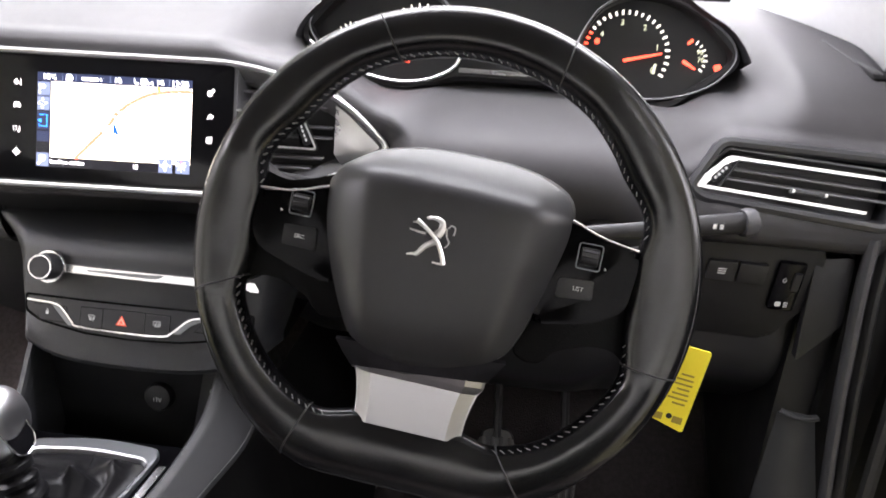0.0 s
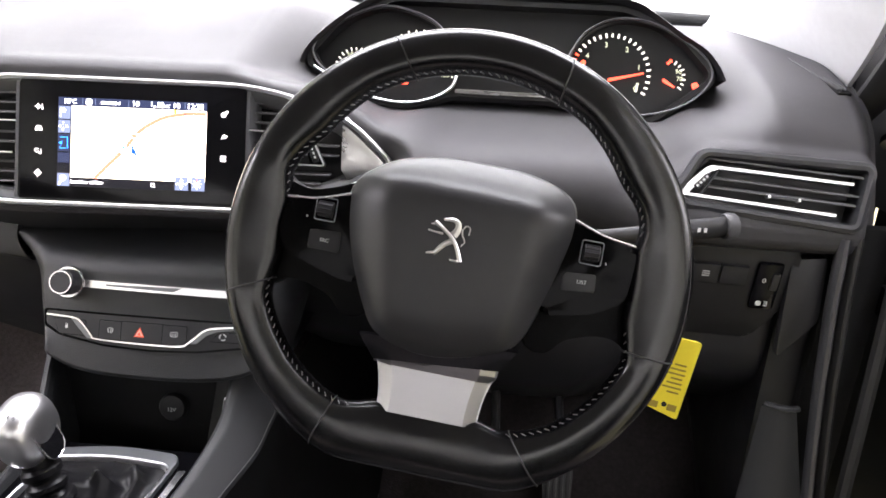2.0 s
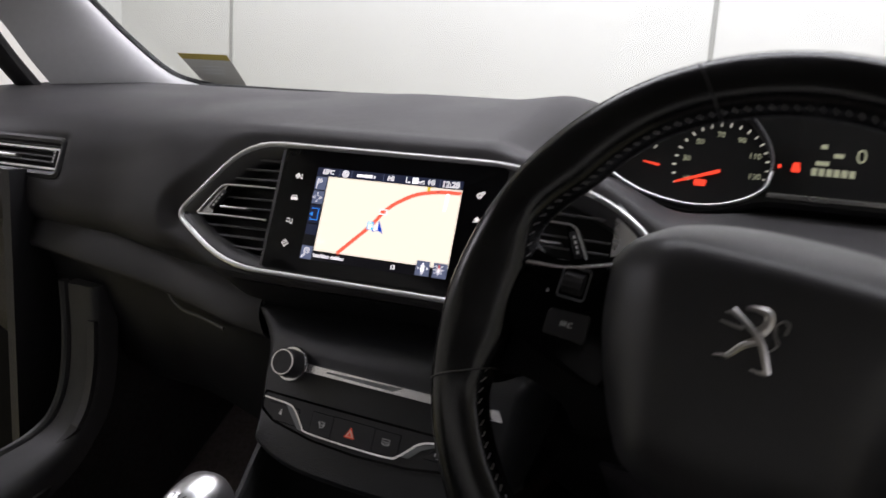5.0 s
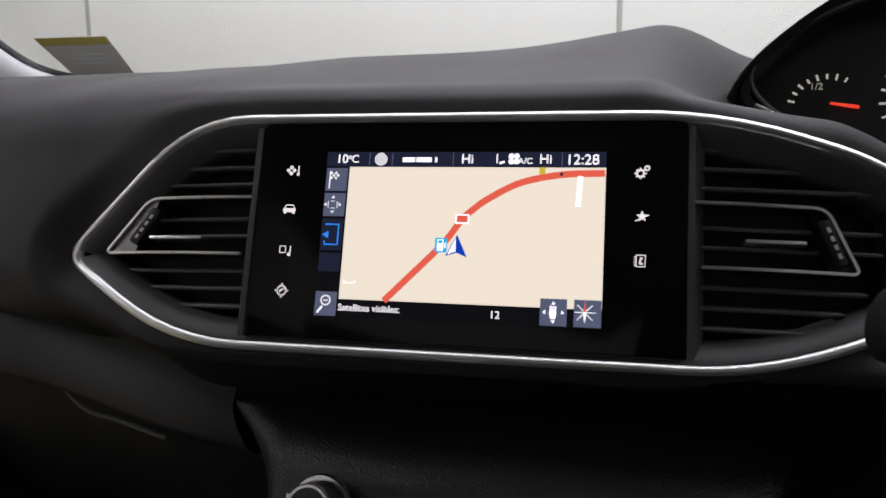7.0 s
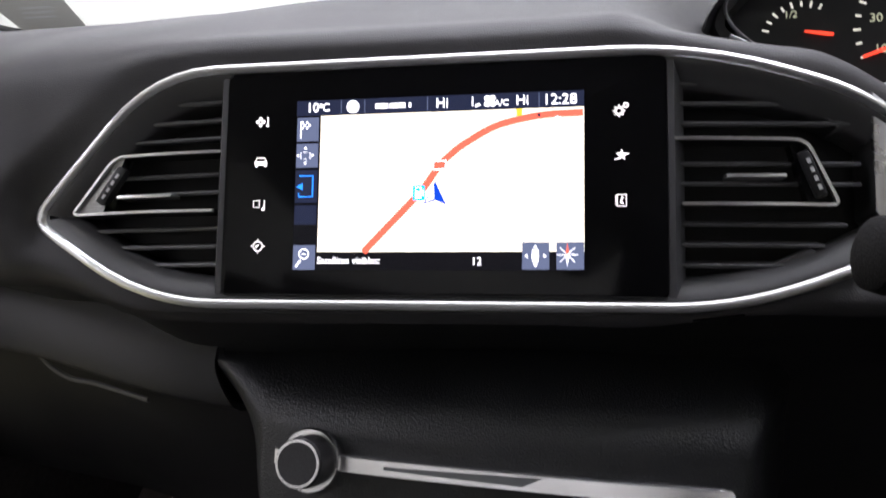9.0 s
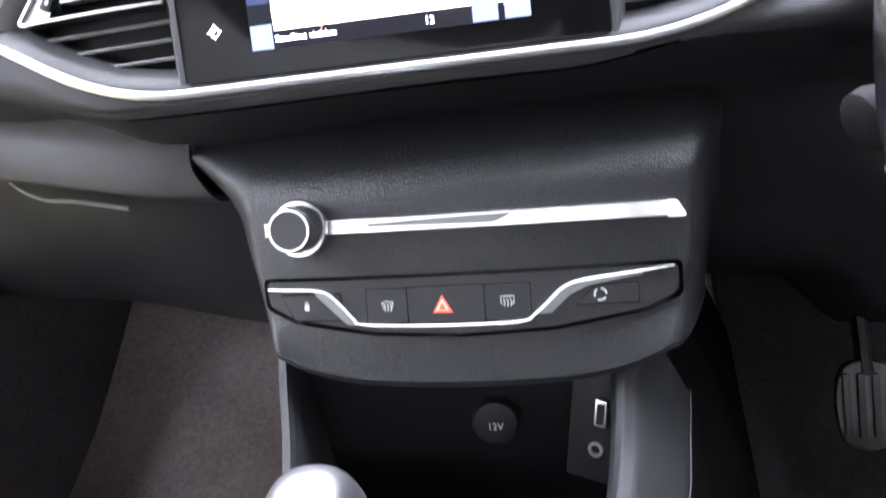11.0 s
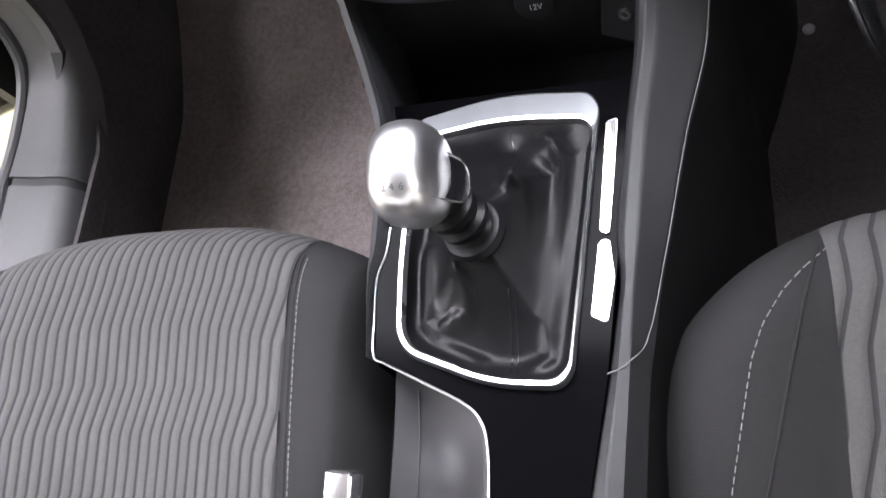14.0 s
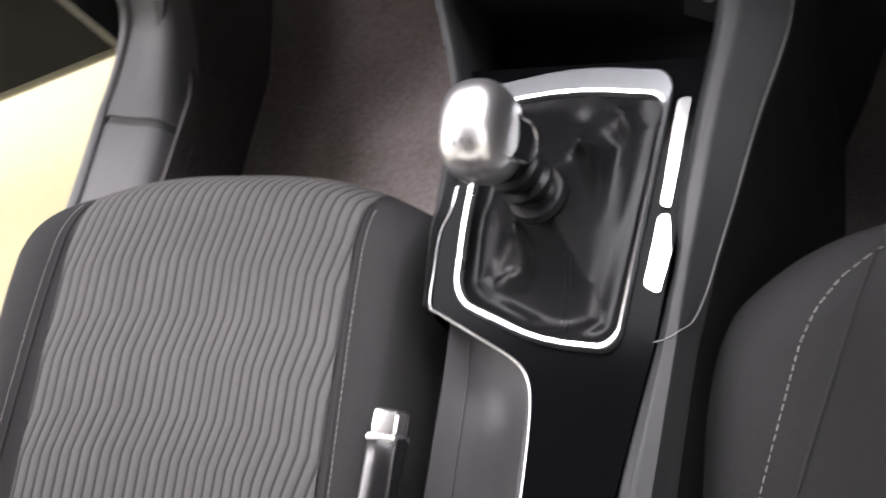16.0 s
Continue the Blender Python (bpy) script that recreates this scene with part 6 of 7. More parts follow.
tag = thing("yellow_tag", "yellow printed card tag hanging behind the steering wheel", "tag", (0.545, -0.14, 0.47))
TM = facing((0.549, -0.142, 0.470), -8, 6) @ Matrix.Rotation(radians(-7), 4, "Z")
part("card", prism(rpoly([(-0.030, -0.033), (0.005, -0.041), (0.007, 0.034), (-0.030, 0.034)], 0.003), -0.0006, 0.0006, TM), YELLOW, tag)
part("print", join(*[box(0.010 + 0.006 * ((k * 7) % 3) / 2, 0.0016, 0.0004, at(TM, -0.005 - 0.001 * (k % 3), 0.010 - 0.0044 * k, 0.0007)) for k in range(7)], *[box(0.008, 0.006, 0.0004, at(TM, x, -0.031, 0.0007)) for x in (-0.018, -0.002)]), INK, tag)
part("hole", lathe([(0.0024, 0), (0.0024, 0.0004)], at(TM, -0.009, -0.029, 0.0007), 14), DARK, tag)

# ---- lower dashboard: glove box, driver's knee panel ----
# Paler than the lid: the highlight along the handle is put into its colour.
GRIP_GLINT = mat("grip_highlight", (0.10, 0.10, 0.105), 0.4)
glove = thing("glove_box", "dark grained glove box lid below the dashboard", "glove box", (-0.36, 0.13, 0.4))
LID = [(0.070, 0.524), (0.060, 0.506), (0.050, 0.486), (0.045, 0.470), (0.048, 0.462), (0.066, 0.456), (0.074, 0.445), (0.090, 0.40), (0.115, 0.345), (0.145, 0.30)]
LIDF = smooth_path([(y, z, 0) for y, z in LID], 5)


def lid_at(u, v):
    k = v * (len(LIDF) - 1)
    i = min(int(k), len(LIDF) - 2)
    q = LIDF[i].lerp(LIDF[i + 1], k - i)
    right = gap_at(q.y).x - 0.0015
    x = -0.60 + (right + 0.60) * u
    t = max(0.0, min(1.0, (x + 0.34) / 0.18))
    return (x, q.x - 0.026 * t * t * (3 - 2 * t), q.y - 0.10 * (x + 0.16))


part("lid", surface(lid_at, 70, 45, None, 0.004), LOWER, glove, "", 50)
part("handle", sweep(smooth_path([(-0.325, 0.064, 0.476), (-0.310, 0.062, 0.462), (-0.292, 0.060, 0.4545), (-0.27, 0.058, 0.4530), (-0.222, 0.050, 0.4475)], 6), oval(0.0014, 0.0022, 8)), GRIP_GLINT, glove, "slim grip edge, its highlight painted paler")
part("handle_recess", prism(rpoly([(-0.058, 0.0), (0.002, -0.004), (0.010, 0.010), (-0.058, 0.014)], 0.004), -0.002, 0.0025, facing((-0.325, 0.056, 0.483), 4, -12)), DARK, glove)

knee = thing("switch_panel", "black switch panel under the driver's dashboard", "switch panel", (0.65, 0.05, 0.47))
part("plate", prism(rpoly([(-0.15, 0.050), (0.085, 0.05), (0.085, -0.02), (0.055, -0.075), (-0.15, -0.075)], 0.012), -0.01, 0.0, facing((0.62, 0.060, 0.478), -3, -12), 0.004), DARK, knee)
KP = facing((0.62, 0.058, 0.478), -3, -12)
for x in (-0.010, 0.020):
    part("push_button", box(0.028, 0.024, 0.006, at(KP, x, 0.012, 0.001), 0.002), LOWER, knee)
part("lettering", join(*[box(0.008, 0.0012, 0.0004, at(KP, -0.010, 0.010 + 0.0028 * k, 0.0044)) for k in range(3)]), GREYMARK, knee)
level = part("level_switch", box(0.027, 0.060, 0.008, at(KP, 0.056, 0.001, 0.001), 0.004), GLOSS, knee, "headlamp level switch in a glossy frame")
part("wheel", box(0.008, 0.022, 0.010, at(KP, 0.0625, 0.010, 0.003), 0.002), LOWER, level)
part("sign", join(writing("0", 0.008, at(KP, 0.0515, 0.010, 0.0055)), prism(rpoly([(0.049, -0.023), (0.055, -0.023), (0.055, -0.017), (0.049, -0.017)], 0.0025), 0.005, 0.0056, KP), *[box(0.004, 0.0009, 0.0004, at(KP, 0.0595, -0.0225 + 0.0025 * k, 0.0054)) for k in range(3)]), GREYMARK, level)

# ---- floor, tunnel, mats, pedals ----


def floor_at(u, v):
    x, y = -0.525 + 1.275 * u, -1.7 + 2.3 * v
    z = 0.022 + (0.0 if y < 0.10 else 0.75 * (y - 0.10) ** 1.25)
    z += 0.20 * max(0.0, 1 - abs(x - 0.01) / 0.13) ** 0.8
    e = max(0.0, -x - 0.505) if x < 0 else max(0.0, x - 0.705)
    return (x, y, z + min(0.16, e * 4.0))


tagged(part("floor", surface(floor_at, 120, 150), CARPET, smooth=70), "worn brown-black carpeted car floor", "floor", kind="structure")
fm = thing("floor_mat", "dark driver's floor mat with a bound edge", "floor mat", (0.4, 0.02, 0.03))
# Mat spread over the whole driver's floor; its dark pile stands in for shade.
MATO = rpoly([(0.198, -0.45), (0.198, 0.06), (0.235, 0.14), (0.235, 0.46), (0.704, 0.46), (0.704, -0.45)], 0.03)


def mat_z(x, y):
    return 0.030 + (0.0 if y < 0.10 else 0.75 * (y - 0.10) ** 1.25)


pile = prism(MATO, -0.003, 0.003, Matrix(), 0.002)
for k in range(46):
    bmesh.ops.bisect_plane(pile, geom=list(pile.verts) + list(pile.edges) + list(pile.faces), plane_co=(0, 0.09 + 0.008 * k, 0), plane_no=(0, 1, 0))
for v in pile.verts:
    v.co.z += mat_z(v.co.x, v.co.y)
part("carpet", pile, PILE_AND_SHADE, fm)
part("bound_edge", sweep([Vector((p.x, p.y, mat_z(p.x, p.y) + 0.002)) for p in densify(MATO, 0.012)], oval(0.004, 0.004, 8), True, Vector((0, 0, 1))), RUBBER, fm)
part("peg", lathe([(0.006, 0), (0.006, 0.002), (0.004, 0.004), (0.001, 0.0045)], Matrix.Translation((0.254, 0.112, 0.036)), 14), STITCH, fm)
part("badge", join(box(0.022, 0.006, 0.001, pose(0.222, 0.168, 0.0622, 30, 0, 30)), box(0.018, 0.006, 0.001, pose(0.232, 0.162, 0.0625, 30, 0, -45))), STITCH, fm, "small pale woven emblem")


def pedal(name, x, y, z, w, h):
    p = thing(name, "ribbed metal-faced foot pedal", "pedal", (x, y, z), "foot pedals")
    m = pose(x, y, z, 62, 0, 0)
    plate = part("plate", prism(rpoly([(-w * 0.36, h / 2), (w * 0.36, h / 2), (w / 2, h * 0.1), (w * 0.4, -h / 2), (-w * 0.4, -h / 2), (-w / 2, h * 0.1)], 0.018), -0.005, 0.005, m, 0.003), PEDAL, p)
    for k in range(4):
        part("rib", box(0.006, h * 0.72, 0.004, m @ Matrix.Translation((-w * 0.33 + w * 0.22 * k, 0, 0.006)), 0.0018), RUBBER, plate)
    part("arm", sweep([Vector((x + 0.0, y + 0.012, z + h * 0.3)), Vector((x - 0.004, y + 0.05, z + 0.09)), Vector((x - 0.004, y + 0.06, z + 0.20))], oval(0.006, 0.010, 8)), LOWER, p)
    return p


pedal("clutch_pedal", 0.320, 0.140, 0.185, 0.052, 0.075)
pedal("brake_pedal", 0.400, 0.120, 0.170, 0.052, 0.075)
pedal("accelerator_pedal", 0.490, 0.150, 0.130, 0.042, 0.115)

# ---- seats ----


def seat(cx, y0, z0, half, wrap, flare, core, slope, label, curve=(), pitch=0.0096):
    s = thing("car_seat", label, "car seat", (cx, y0 - 0.25, 0.05), "front seats")
    length, pipe = 0.50, core

    def body(u, v):
        d = (2 * u - 1)
        ad = abs(d)
        x = cx + half * d
        yf = y0 - wrap * ad ** (2.6 if flare < 0.1 else 3.3)
        arc = 0.09
        run = v * (length + arc * 1.4)
        if run < arc * 1.4:
            a = run / (arc * 1.4) * math.pi / 2
            y, z = yf - arc * 0.75 * (1 - math.cos(a)) , z0 - 0.085 * (1 - math.sin(a)) ** 1.3
        else:
            y, z = yf - arc * 0.75 - (run - arc * 1.4), z0
            z -= slope * (run - arc * 1.4)
        e = max(0.0, (abs(x - cx) - pipe) / (half - pipe))
        z += 0.016 * math.sin(math.pi * min(1, e * 1.05)) * min(1, run / 0.16)
        z -= 0.10 * max(0, e - 0.72) ** 1.3 / 0.28
        z -= 0.006 * math.cos(math.pi * min(1, ad * half / pipe)) * min(1, run / 0.2)
        return x, y, z, run

    def drift(run):
        """How far the stripes have stepped aside: straight runs with slanted steps between them."""
        k = run / 0.080
        n = math.floor(k)
        return 0.0094 * (n + max(0.0, min(1.0, (k - n - 0.55) / 0.45)))

    def sheet(ua, ub, nu, nv, ribs):
        bm = bmesh.new()
        grid, marks = [], []
        xa, xb = cx + half * (2 * ua - 1), cx + half * (2 * ub - 1)
        if ribs:
            cols = []
            count = int((xb - xa + 0.09) / pitch) + 2
            for c in range(count):
                for f, low, dark in ((0.0, 0.0005, 1), (0.13, 0.0, 1), (0.28, 0.0005, 0), (0.36, 0.0014, 0), (0.62, 0.0019, 0), (0.90, 0.0014, 0)):
                    cols.append((xa + (c + (f if pitch < 0.01 else f * 0.72 + 0.28 * (f > 0.3))) * pitch, low, dark))
        else:
            cols = [(xa + (xb - xa) * i / nu, 0.0, 0) for i in range(nu + 1)]
        for x0c, low, dark in cols:
            row = []
            for j in range(nv + 1):
                run = j / nv * (length + 0.126)
                x = min(xb, max(xa, x0c - (drift(run) if ribs else 0.0)))
                p = body((x - cx + half) / (2 * half), j / nv)
                row.append(bm.verts.new((x, p[1], p[2] + low)))
            grid.append(row)
            marks.append(dark)
        for i in range(len(cols) - 1):
            for j in range(nv):
                q = (grid[i][j], grid[i + 1][j], grid[i + 1][j + 1], grid[i][j + 1])
                if q[1].co.x - q[0].co.x < 1e-6 and q[2].co.x - q[3].co.x < 1e-6:
                    continue
                bm.faces.new(q).material_index = marks[i]
        bmesh.ops.delete(bm, geom=[v for v in bm.verts if not v.link_faces], context="VERTS")
        return bm

    ca, cb = 0.5 - pipe / half / 2, 0.5 + pipe / half / 2
    part("bolster", sheet(0, ca + 0.012, 16, 60, False), CLOTH, s, "plain dark side bolster", 80)
    part("bolster", sheet(cb - 0.012, 1, 16, 60, False), CLOTH, s, "", 80)
    part("centre_panel", sheet(ca + 0.006, cb - 0.006, 0, 150, True), (WEAVE, GROOVE), s, "grey ribbed cloth with dark wavy stripes", 80)
    part("base", span(cx - half * 0.93, cx + half * 0.93, y0 - 0.52, y0 - wrap - 0.015, 0.04, z0 - 0.08, 0.02), CLOTH, s)
    bend = 0.7 if flare < 0.1 else 1.0
    for ue, sg in ((ca, 1), (cb, -1)):
        dash = []
        pts = []
        for k in range(52, 401):
            uu = ue - sg * (0.012 + flare * max(0, k / 400 - 0.12) ** bend)
            for _ in range(3 if curve else 0):
                y = body(uu, k / 400)[1]
                (ya, xa), (yb, xb) = next(((a, b) for a, b in zip(curve, curve[1:]) if y >= b[0]), curve[-2:])
                off = xa + (xb - xa) * max(0.0, (ya - y) / (ya - yb))
                uu = 0.5 - sg * off / (2 * half)
            pts.append(Vector(body(min(0.98, max(0.02, uu)), k / 400)[:3]))
        for k in range(0, len(pts) - 3, 3):
            a, b = pts[k], pts[k + 2]
            dash.append(sweep([a + Vector((0, 0, 0.0008)), b + Vector((0, 0, 0.0008))], oval(0.00032, 0.00032, 5)))
        tagged(part("stitching", join(*dash), STITCH, s, "pale stitched seam"), kind="stuff")
        part("piping", sweep([Vector(body(min(0.98, max(0.02, ue - sg * flare * max(0, k / 80 - 0.12) ** bend)), k / 80)[:3]) + Vector((0, 0, 0.0004)) for k in range(10, 81)], oval(0.0012, 0.0010, 6)), CLOTH, s)
    return s


seat(-0.292, -0.150, 0.292, 0.212, 0.055, 0.05, 0.148, 0.14, "grey striped cloth passenger seat cushion beside the console")
seat(0.335, -0.165, 0.275, 0.243, 0.125, 0.40, 0.130, 0.22, "dark striped cloth driver's seat cushion beside the console", [(-0.205, 0.118), (-0.2267, 0.141), (-0.241, 0.154), (-0.2626, 0.1674), (-0.285, 0.1755), (-0.3123, 0.1814), (-0.3732, 0.194), (-0.70, 0.215)], 0.0168)

# ---- sills, pillars, windscreen, roof ----
shut = thing("door_quarter", "black quarter trim of the driver's door behind the windscreen pillar", "door trim", (0.86, 0.2, 0.7))
part("panel", prism(rpoly([(-0.10, -0.15), (0.28, -0.15), (0.26, 0.10), (-0.02, 0.30), (-0.12, 0.30)], 0.02), -0.01, 0.01, pose(0.86, 0.18, 0.68, 90, 0, 98), 0.004), RUBBER, shut)
sill = thing("door_sill", "dark plastic sill trim along the open passenger door", "door sill", (-0.5, -0.1, 0.2), "door sills")
SP = smooth_path([(-0.468, 0.064, 0.455), (-0.470, 0.068, 0.395), (-0.473, 0.067, 0.335), (-0.477, 0.056, 0.285), (-0.483, 0.026, 0.248), (-0.488, -0.030, 0.228), (-0.490, -0.100, 0.221), (-0.492, -0.20, 0.216), (-0.492, -0.40, 0.213), (-0.492, -1.2, 0.213)], 8)
SILL = [(-0.032, -0.05), (-0.029, -0.016), (-0.022, -0.005), (-0.010, 0.0), (0.010, 0.001), (0.030, 0.006), (0.040, 0.008), (0.050, 0.002), (0.055, -0.02), (0.054, -0.05)]
OUTUP = Vector((0, -0.7, 0.7))
NARROW = [0.64 + 0.36 * max(0.0, min(1.0, (k - 28) / 16)) for k in range(len(SP))]
part("trim", sweep(SP[:46], SILL, False, OUTUP, Matrix(), NARROW[:46]), SILLGREY, sill)
part("trim", sweep([q + Vector((0, 0, -0.0015)) for q in SP[46:]], SILL, False, OUTUP), SILLGREY, sill)
part("joint", sweep([SP[45], SP[46]], [(x * 0.99, y - 0.004) for x, y in SILL], False, OUTUP), RUBBER, sill, "dark joint between the trim pieces")
part("door_seal", sweep([q + Vector((-0.052 * w, -0.004, 0.004)) for q, w in zip(SP, NARROW)], oval(0.007, 0.007, 10), False, OUTUP), SILLGREY, sill, "soft grey door seal")
part("cover", sweep(SP[6:28], [(-0.022, -0.004), (-0.022, 0.004), (-0.006, 0.004), (-0.006, -0.002)], False, OUTUP, Matrix(), [0.8] * 22), SILLGREY, sill, "long pale cover in the trim")
part("slot", sweep(SP[27:33], [(-0.022, -0.006), (-0.022, 0.0015), (-0.004, 0.0025), (-0.004, -0.006)], False, OUTUP, Matrix(), [0.8, 0.7, 0.6, 0.45, 0.28, 0.08]), DARK, sill, "black notch behind the cover")


def sill_side(u, v):
    y = 0.50 - 1.4 * u
    top = -0.453 - 0.026 * max(0.0, min(1.0, (y + 0.03) / 0.07))
    foot = 0.035 + 0.6 * max(0.0, y - 0.10) ** 1.25
    return (top + (-0.503 - top) * v, y, 0.205 + (foot - 0.205) * v + 0.25 * max(0.0, min(1.0, (y - 0.03) / 0.10)) * (1 - v))


# Sheet below the sill with the shade there put into its colour.
part("side", surface(sill_side, 60, 8, None, 0.004), FOOT_SHADE, sill, "inner side of the sill, darkened for the shade under it")
sill2 = thing("kick_panel", "dark plastic kick panel below the driver's dashboard", "kick panel", (0.7, 0.0, 0.2))


def kick(u, v):
    a, b = Vector((0.678, 0.0, 0.367)), Vector((0.716, 0.0, 0.363))
    c, d = Vector((0.652, -0.03, 0.05)), Vector((0.782, -0.03, 0.05))
    p = a.lerp(b, u).lerp(c.lerp(d, u), v)
    p.y -= 0.012 * math.sin(math.pi * u) * (0.4 + v)
    p.z -= 0.006 * abs(2 * u - 1) ** 4 * (1 - v)
    return p


part("trim", surface(kick, 16, 20, None, 0.006), PAD, sill2)
part("ledge", sweep([Vector((0.679 + 0.0072 * k, -0.004 - 0.006 * math.sin(math.pi * k / 5), 0.3675 - 0.0008 * k)) for k in range(6)], oval(0.004, 0.003, 8)), PAD, sill2)
post = thing("door_pillar", "dark lower door pillar with rubber seal", "pillar", (0.77, 0.1, 0.2))
part("trim", span(0.742, 0.80, 0.058, 0.075, 0.05, 0.55, 0.004), DOORBLACK, post)
POST = smooth_path([(0.736, 0.034, 0.546), (0.7385, 0.032, 0.48), (0.7425, 0.030, 0.424), (0.7490, 0.030, 0.353), (0.7660, 0.028, 0.212), (0.785, 0.026, 0.06)], 6)
part("edge", sweep(POST, oval(0.0062, 0.009, 10), False, Vector((0, -1, 0))), SILLGREY, post, "grey rounded pillar edge")
part("seal", sweep([q + Vector((0.0155, 0.006, 0)) for q in POST], oval(0.0062, 0.009, 10), False, Vector((0, -1, 0))), RUBBER, post, "black rubber pillar seal")
part("side_trim", prism(rpoly([(0.6965, 0.512), (0.733, 0.517), (0.738, 0.4416), (0.702, 0.394), (0.700, 0.43)], 0.006), -0.012, 0.0, Matrix.Translation((0, 0.050, 0)) @ Matrix.Rotation(radians(90), 4, "X"), 0.003), LOWER, post, "dark end trim")
part("seal", sweep([Vector((0.800 - 0.0006 * k, 0.045 - 0.003 * k, 0.66 - 0.035 * k)) for k in range(16)], oval(0.008, 0.008, 8)), RUBBER, post, "black rubber door seal")
part("check_strap", join(box(0.12, 0.012, 0.018, pose(0.88, 0.06, 0.462, 0, 6, 0), 0.004), box(0.03, 0.03, 0.035, pose(0.815, 0.06, 0.468), 0.006)), PAINT, post, "metal door check strap")

for s, lab in ((-1, "passenger's"), (1, "driver's")):
    pil = thing("windscreen_pillar", "pale grey trimmed windscreen pillar on the " + lab + " side", "pillar", (s * 0.74, 0.4, 0.7), "windscreen pillars")
    front = smooth_path([(s * 0.690, 0.585, 0.708), (s * 0.700, 0.545, 0.720), (s * 0.715, 0.455, 0.738), (s * 0.720, 0.36, 0.792), (s * 0.710, 0.27, 0.846), (s * 0.660, 0.05, 0.955), (s * 0.62, -0.15, 1.03)], 8)
    dy = 0.052 if s < 0 else -0.035
    rear = smooth_path([(s * 0.79, 0.30 + dy, 0.640), (s * 0.785, 0.255 + dy, 0.668), (s * 0.780, 0.215 + dy, 0.700), (s * 0.772, 0.165 + dy, 0.745), (s * 0.757, 0.10 + dy, 0.805), (s * 0.705, -0.06 + dy, 0.910), (s * 0.665, -0.22 + dy, 0.99)], 8)

    def face(u, v):
        k = u * (len(front) - 1)
        i = min(int(k), len(front) - 2)
        a, b = front[i].lerp(front[i + 1], k - i), rear[i].lerp(rear[i + 1], k - i)
        q = a.lerp(b, v)
        return (q.x - s * 0.030 * math.sin(math.pi * v ** 0.75), q.y, q.z + 0.004 * math.sin(math.pi * v))

    part("trim", surface(face, 40, 14, None, 0.012), PILLAR, pil, "", 60)
    part("door_seal", sweep([q + Vector((s * 0.020, -0.022, -0.006)) for q in rear], oval(0.016, 0.022, 12), False, Vector((s, 0, 0.3))), RUBBER, pil, "black door frame seal")
    part("door_seal", sweep([q + Vector((s * 0.060, -0.075, -0.02)) for q in rear], oval(0.016, 0.030, 12), False, Vector((s, 0, 0.3))), PAINT, pil, "black door frame")
    part("seal", sweep([q + Vector((0, 0.006, 0.002)) for q in front], oval(0.005, 0.005, 8)), RUBBER, pil)


def windscreen_at(u, v):
    x = -0.72 + 1.44 * u
    return (x * (1 - 0.14 * v), 0.62 - 0.72 * v - 0.10 * (x / 0.72) ** 2, 0.70 + 0.33 * v + 0.02 * math.sin(math.pi * v))


wind = tagged(part("windscreen", surface(windscreen_at, 24, 16, None, 0.004), GLASS, smooth=80), "clear sloping car windscreen above the dashboard", "window", kind="structure")
wind.visible_shadow = False
tagged(part("windscreen_seal", sweep([Vector((-0.70 + 0.05 * k, 0.605 - 0.10 * ((-0.70 + 0.05 * k) / 0.72) ** 2, 0.7195)) for k in range(29)], oval(0.006, 0.0075, 10), False, Vector((0, 0, 1))), RUBBER), "black rubber seal at the foot of the windscreen", "trim", kind="structure")
tagged(part("cowl", surface(lambda u, v: (-0.76 + 1.52 * u, 0.60 + 0.16 * v - 0.10 * (2 * u - 1) ** 2, 0.712 + 0.008 * math.sin(3.1 * v) - 0.02 * v), 30, 6, None, 0.01), RUBBER), "black strip at the foot of the windscreen", "trim", kind="structure")
tagged(part("bonnet", surface(lambda u, v: (-0.80 + 1.60 * u, 0.78 + 0.95 * v - 0.12 * (2 * u - 1) ** 2, 0.668 - 0.10 * v - 0.12 * v ** 4 - 0.03 * (2 * u - 1) ** 4), 30, 20, None, 0.01), PAINT, smooth=80), "black painted bonnet beyond the windscreen", "bonnet", kind="structure")
tagged(part("ceiling_liner", surface(lambda u, v: (-0.62 + 1.24 * u, -0.12 - 1.5 * v, 1.035 + 0.02 * math.sin(math.pi * u)), 12, 12, None, 0.03), HEAD), "pale grey roof lining", "roof", kind="structure")

card = thing("permit_card", "small paper permit card standing inside the windscreen", "card", (-0.66, 0.53, 0.73))
CM = facing((-0.70, 0.535, 0.752), 8, -32)
part("sheet", prism([(-0.060, 0.034), (0.050, 0.034), (0.074, -0.034), (-0.020, -0.030)], -0.0006, 0.0006, CM), PAPER, card)
part("band", prism([(-0.058, 0.033), (0.049, 0.033), (0.053, 0.022), (-0.052, 0.022)], 0.0006, 0.0012, CM), mat("card_yellow", (0.55, 0.42, 0.08), 0.6), card)
part("print", join(*[box(0.045, 0.002, 0.0004, at(CM, 0.012, 0.008 - 0.007 * k, 0.0009)) for k in range(3)]), GREYMARK, card)

# speaker slot on the driver's end of the dashboard
slot = thing("demister_slot", "black demister grille set in the dashboard end", "grille", (0.72, 0.2, 0.69))
MDS = pose(0.7335, 0.190, 0.6865, 10, 4, 14)
part("grille", prism(rpoly([(-0.010, -0.060), (0.008, -0.060), (0.006, 0.062), (-0.004, 0.062)], 0.004), -0.006, 0.0015, MDS, 0.0005), DOORBLACK, slot)
for k in range(3):
    part("slat", box(0.0015, 0.105, 0.004, MDS @ Matrix.Translation((-0.006 + 0.005 * k, 0, 0.0015)), 0.0005, 1), DARK, slot)

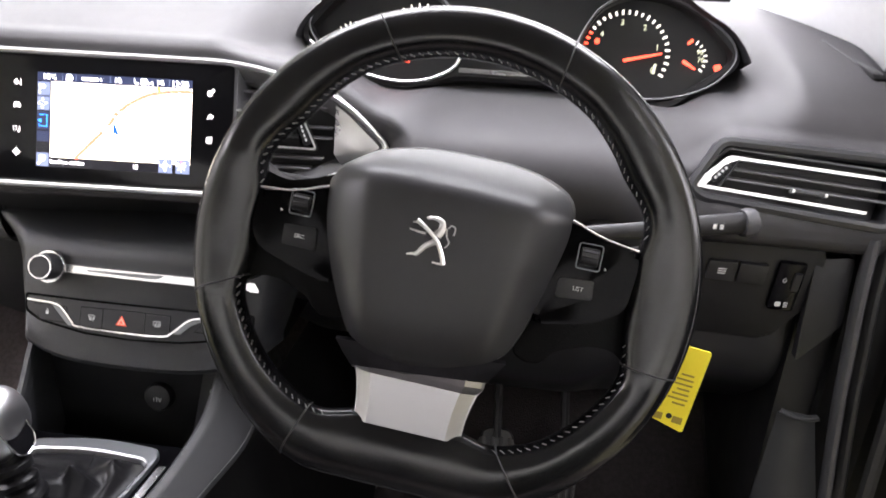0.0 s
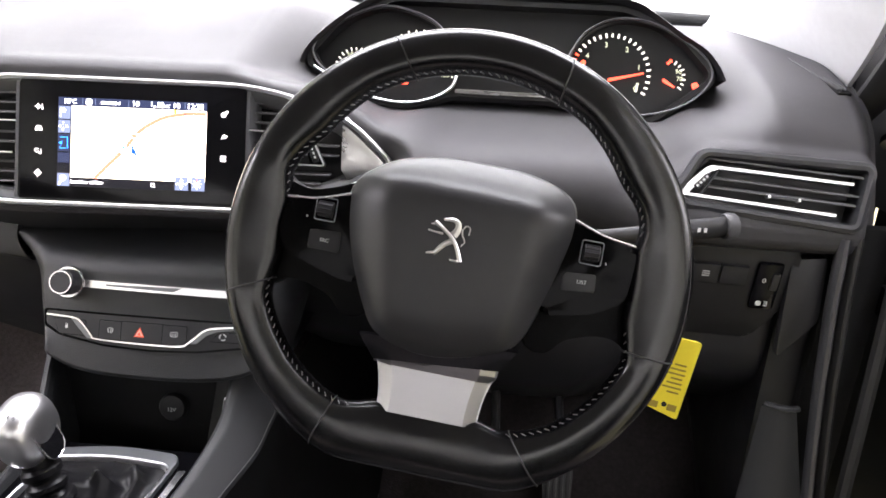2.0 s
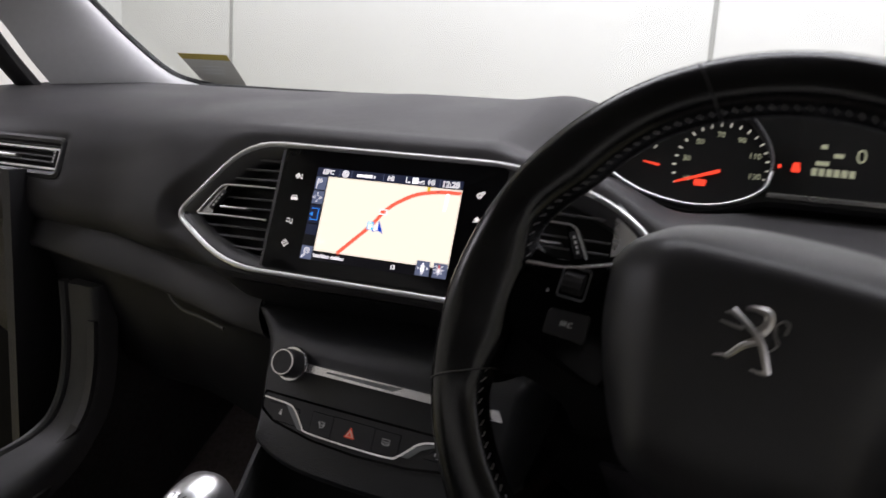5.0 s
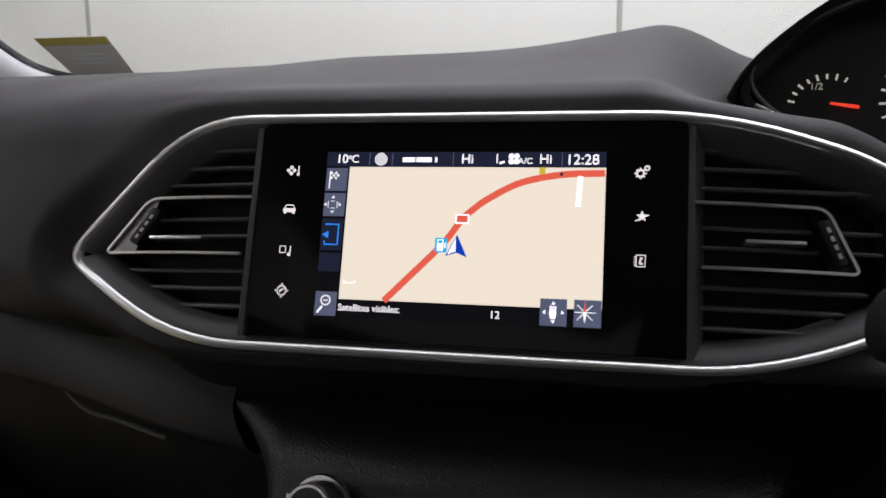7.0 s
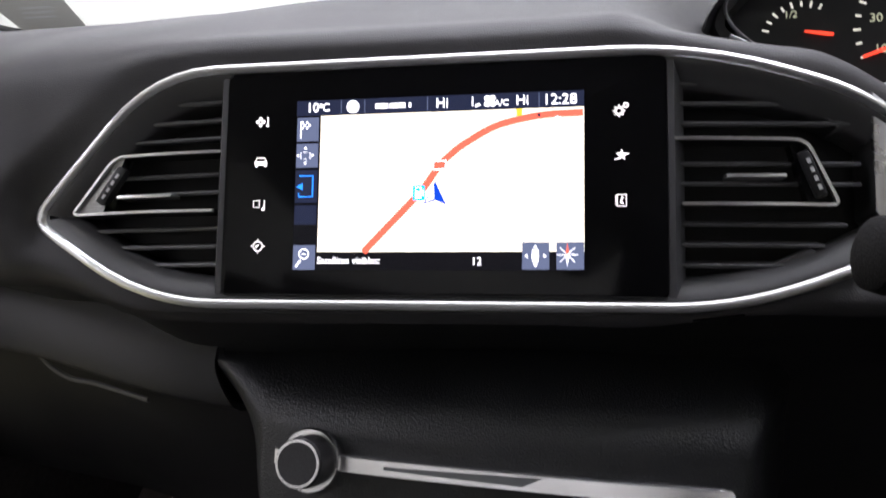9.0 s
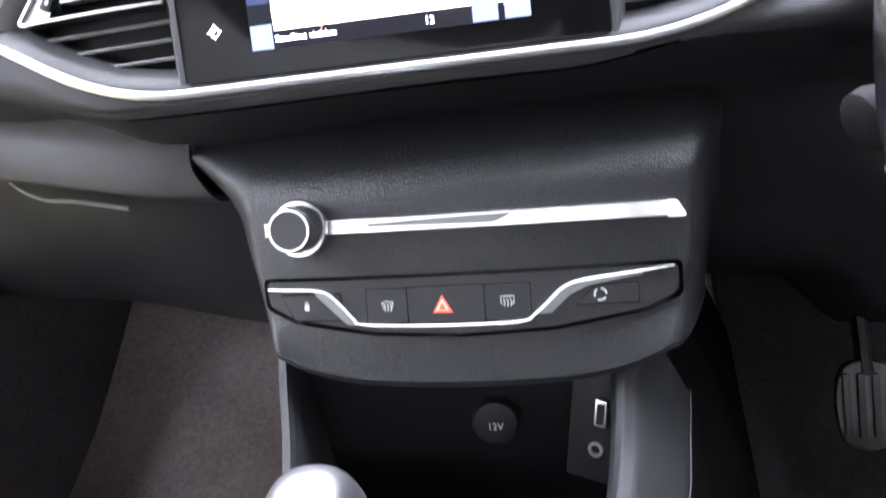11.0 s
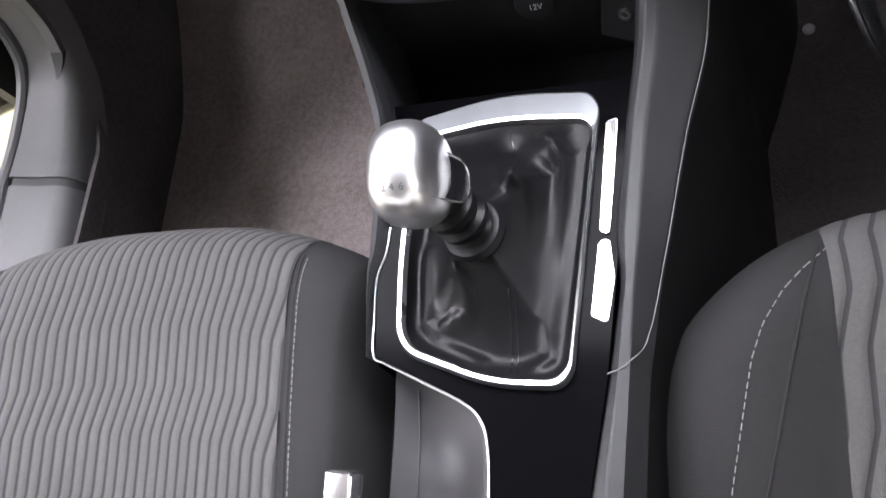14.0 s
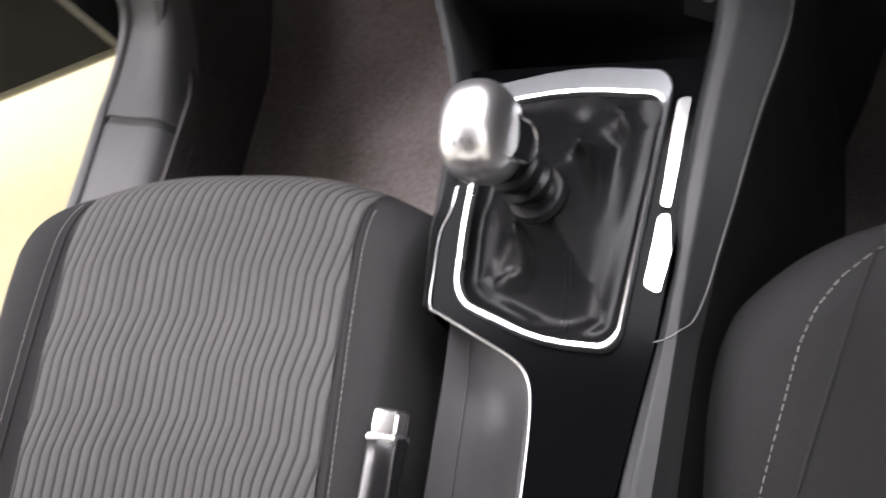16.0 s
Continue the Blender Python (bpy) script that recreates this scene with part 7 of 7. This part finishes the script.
# the open passenger door
door = thing("door_1", "open black car door with dark inner trim", "door", (-0.85, 0.4, 0.3), kind="structure")
DM = Matrix.Translation((-0.76, 0.355, 0.0)) @ Matrix.Rotation(radians(-72), 4, "Z")
part("shell", span(-0.03, 0.03, -1.05, 0.0, -0.10, 0.62, 0.03, DM, 4), PAINT, door)
part("inner_trim", span(0.03, 0.075, -1.0, -0.05, -0.04, 0.60, 0.02, DM, 3), DOORBLACK, door)
part("armrest", span(0.07, 0.12, -0.75, -0.25, 0.30, 0.36, 0.015, DM, 3), DOORBLACK, door)
for y in (-0.03, -1.0):
    part("window_frame", sweep([DM @ Vector((0, y * 0.98 - 0.02, 0.62)), DM @ Vector((0.02, -0.5 + (y + 0.5) * 0.8, 0.98))], oval(0.02, 0.025, 10)), PAINT, door)

# the driver's door, a little open
door = thing("door_2", "dark driver's door standing slightly open", "door", (0.9, 0.3, 0.3), kind="structure")
DR = Matrix.Translation((0.86, 0.30, 0.0)) @ Matrix.Rotation(radians(12), 4, "Z")
part("shell", span(0.05, 0.11, -1.05, 0.0, -0.10, 0.66, 0.03, DR, 4), PAINT, door)
part("inner_trim", span(0.0, 0.05, -1.0, -0.04, -0.04, 0.64, 0.02, DR, 3), DOORBLACK, door)
part("armrest", span(-0.05, 0.01, -0.75, -0.25, 0.36, 0.42, 0.015, DR, 3), RUBBER, door)
part("hinge", box(0.05, 0.03, 0.06, pose(0.86, 0.25, 0.40), 0.006), RUBBER, door)
for y in (-0.03, -1.0):
    part("window_frame", sweep([DR @ Vector((0.05, y * 0.98 - 0.02, 0.66)), DR @ Vector((0.0, -0.55 + (y + 0.5) * 0.7, 1.0))], oval(0.02, 0.025, 10)), PAINT, door)

# Unseen panels added to block light from behind and beside.
tagged(part("rear_light_block", span(-0.70, 0.70, -1.66, -1.62, 0.0, 0.78, 0.02), CLOTH), "unseen dark panel that keeps light out of the cabin behind", "wall", kind="structure")
tagged(part("side_light_block", span(-0.78, -0.70, -1.66, -0.95, 0.0, 0.70, 0.02), CLOTH), "unseen dark panel that keeps light out beside the cabin", "wall", kind="structure")
tagged(part("side_light_block", span(0.70, 0.78, -1.66, -0.95, 0.0, 0.70, 0.02), CLOTH), "unseen dark panel that keeps light out beside the cabin", "wall", kind="structure")

tagged(part("wall_foot", span(-0.560, -0.545, 0.02, 0.62, 0.0, 0.60), LOWER), "near-black side of the footwell", "wall", kind="structure")
# Covers the raised carpet edge; its black stands in for the footwell's shade.
tagged(part("wall_foot", span(0.703, 0.750, 0.075, 0.62, 0.0, 0.56), DARK), "near-black side of the footwell", "wall", kind="structure")
tagged(part("wall_hinge", span(0.80, 0.90, 0.31, 0.36, 0.0, 0.70, 0.01), PAINT), "black hinge pillar behind the door", "wall", kind="structure")
tagged(part("wall_hinge", span(-0.90, -0.80, 0.42, 0.47, 0.0, 0.70, 0.01), PAINT), "black hinge pillar behind the door", "wall", kind="structure")
# The bulkhead's shade is put into the dark pile.
tagged(part("wall_front", span(-0.80, 0.80, 0.60, 0.62, -0.05, 0.70), PILE_AND_SHADE), "carpeted bulkhead ahead of the footwells, darkened for the shade there", "wall", kind="structure")
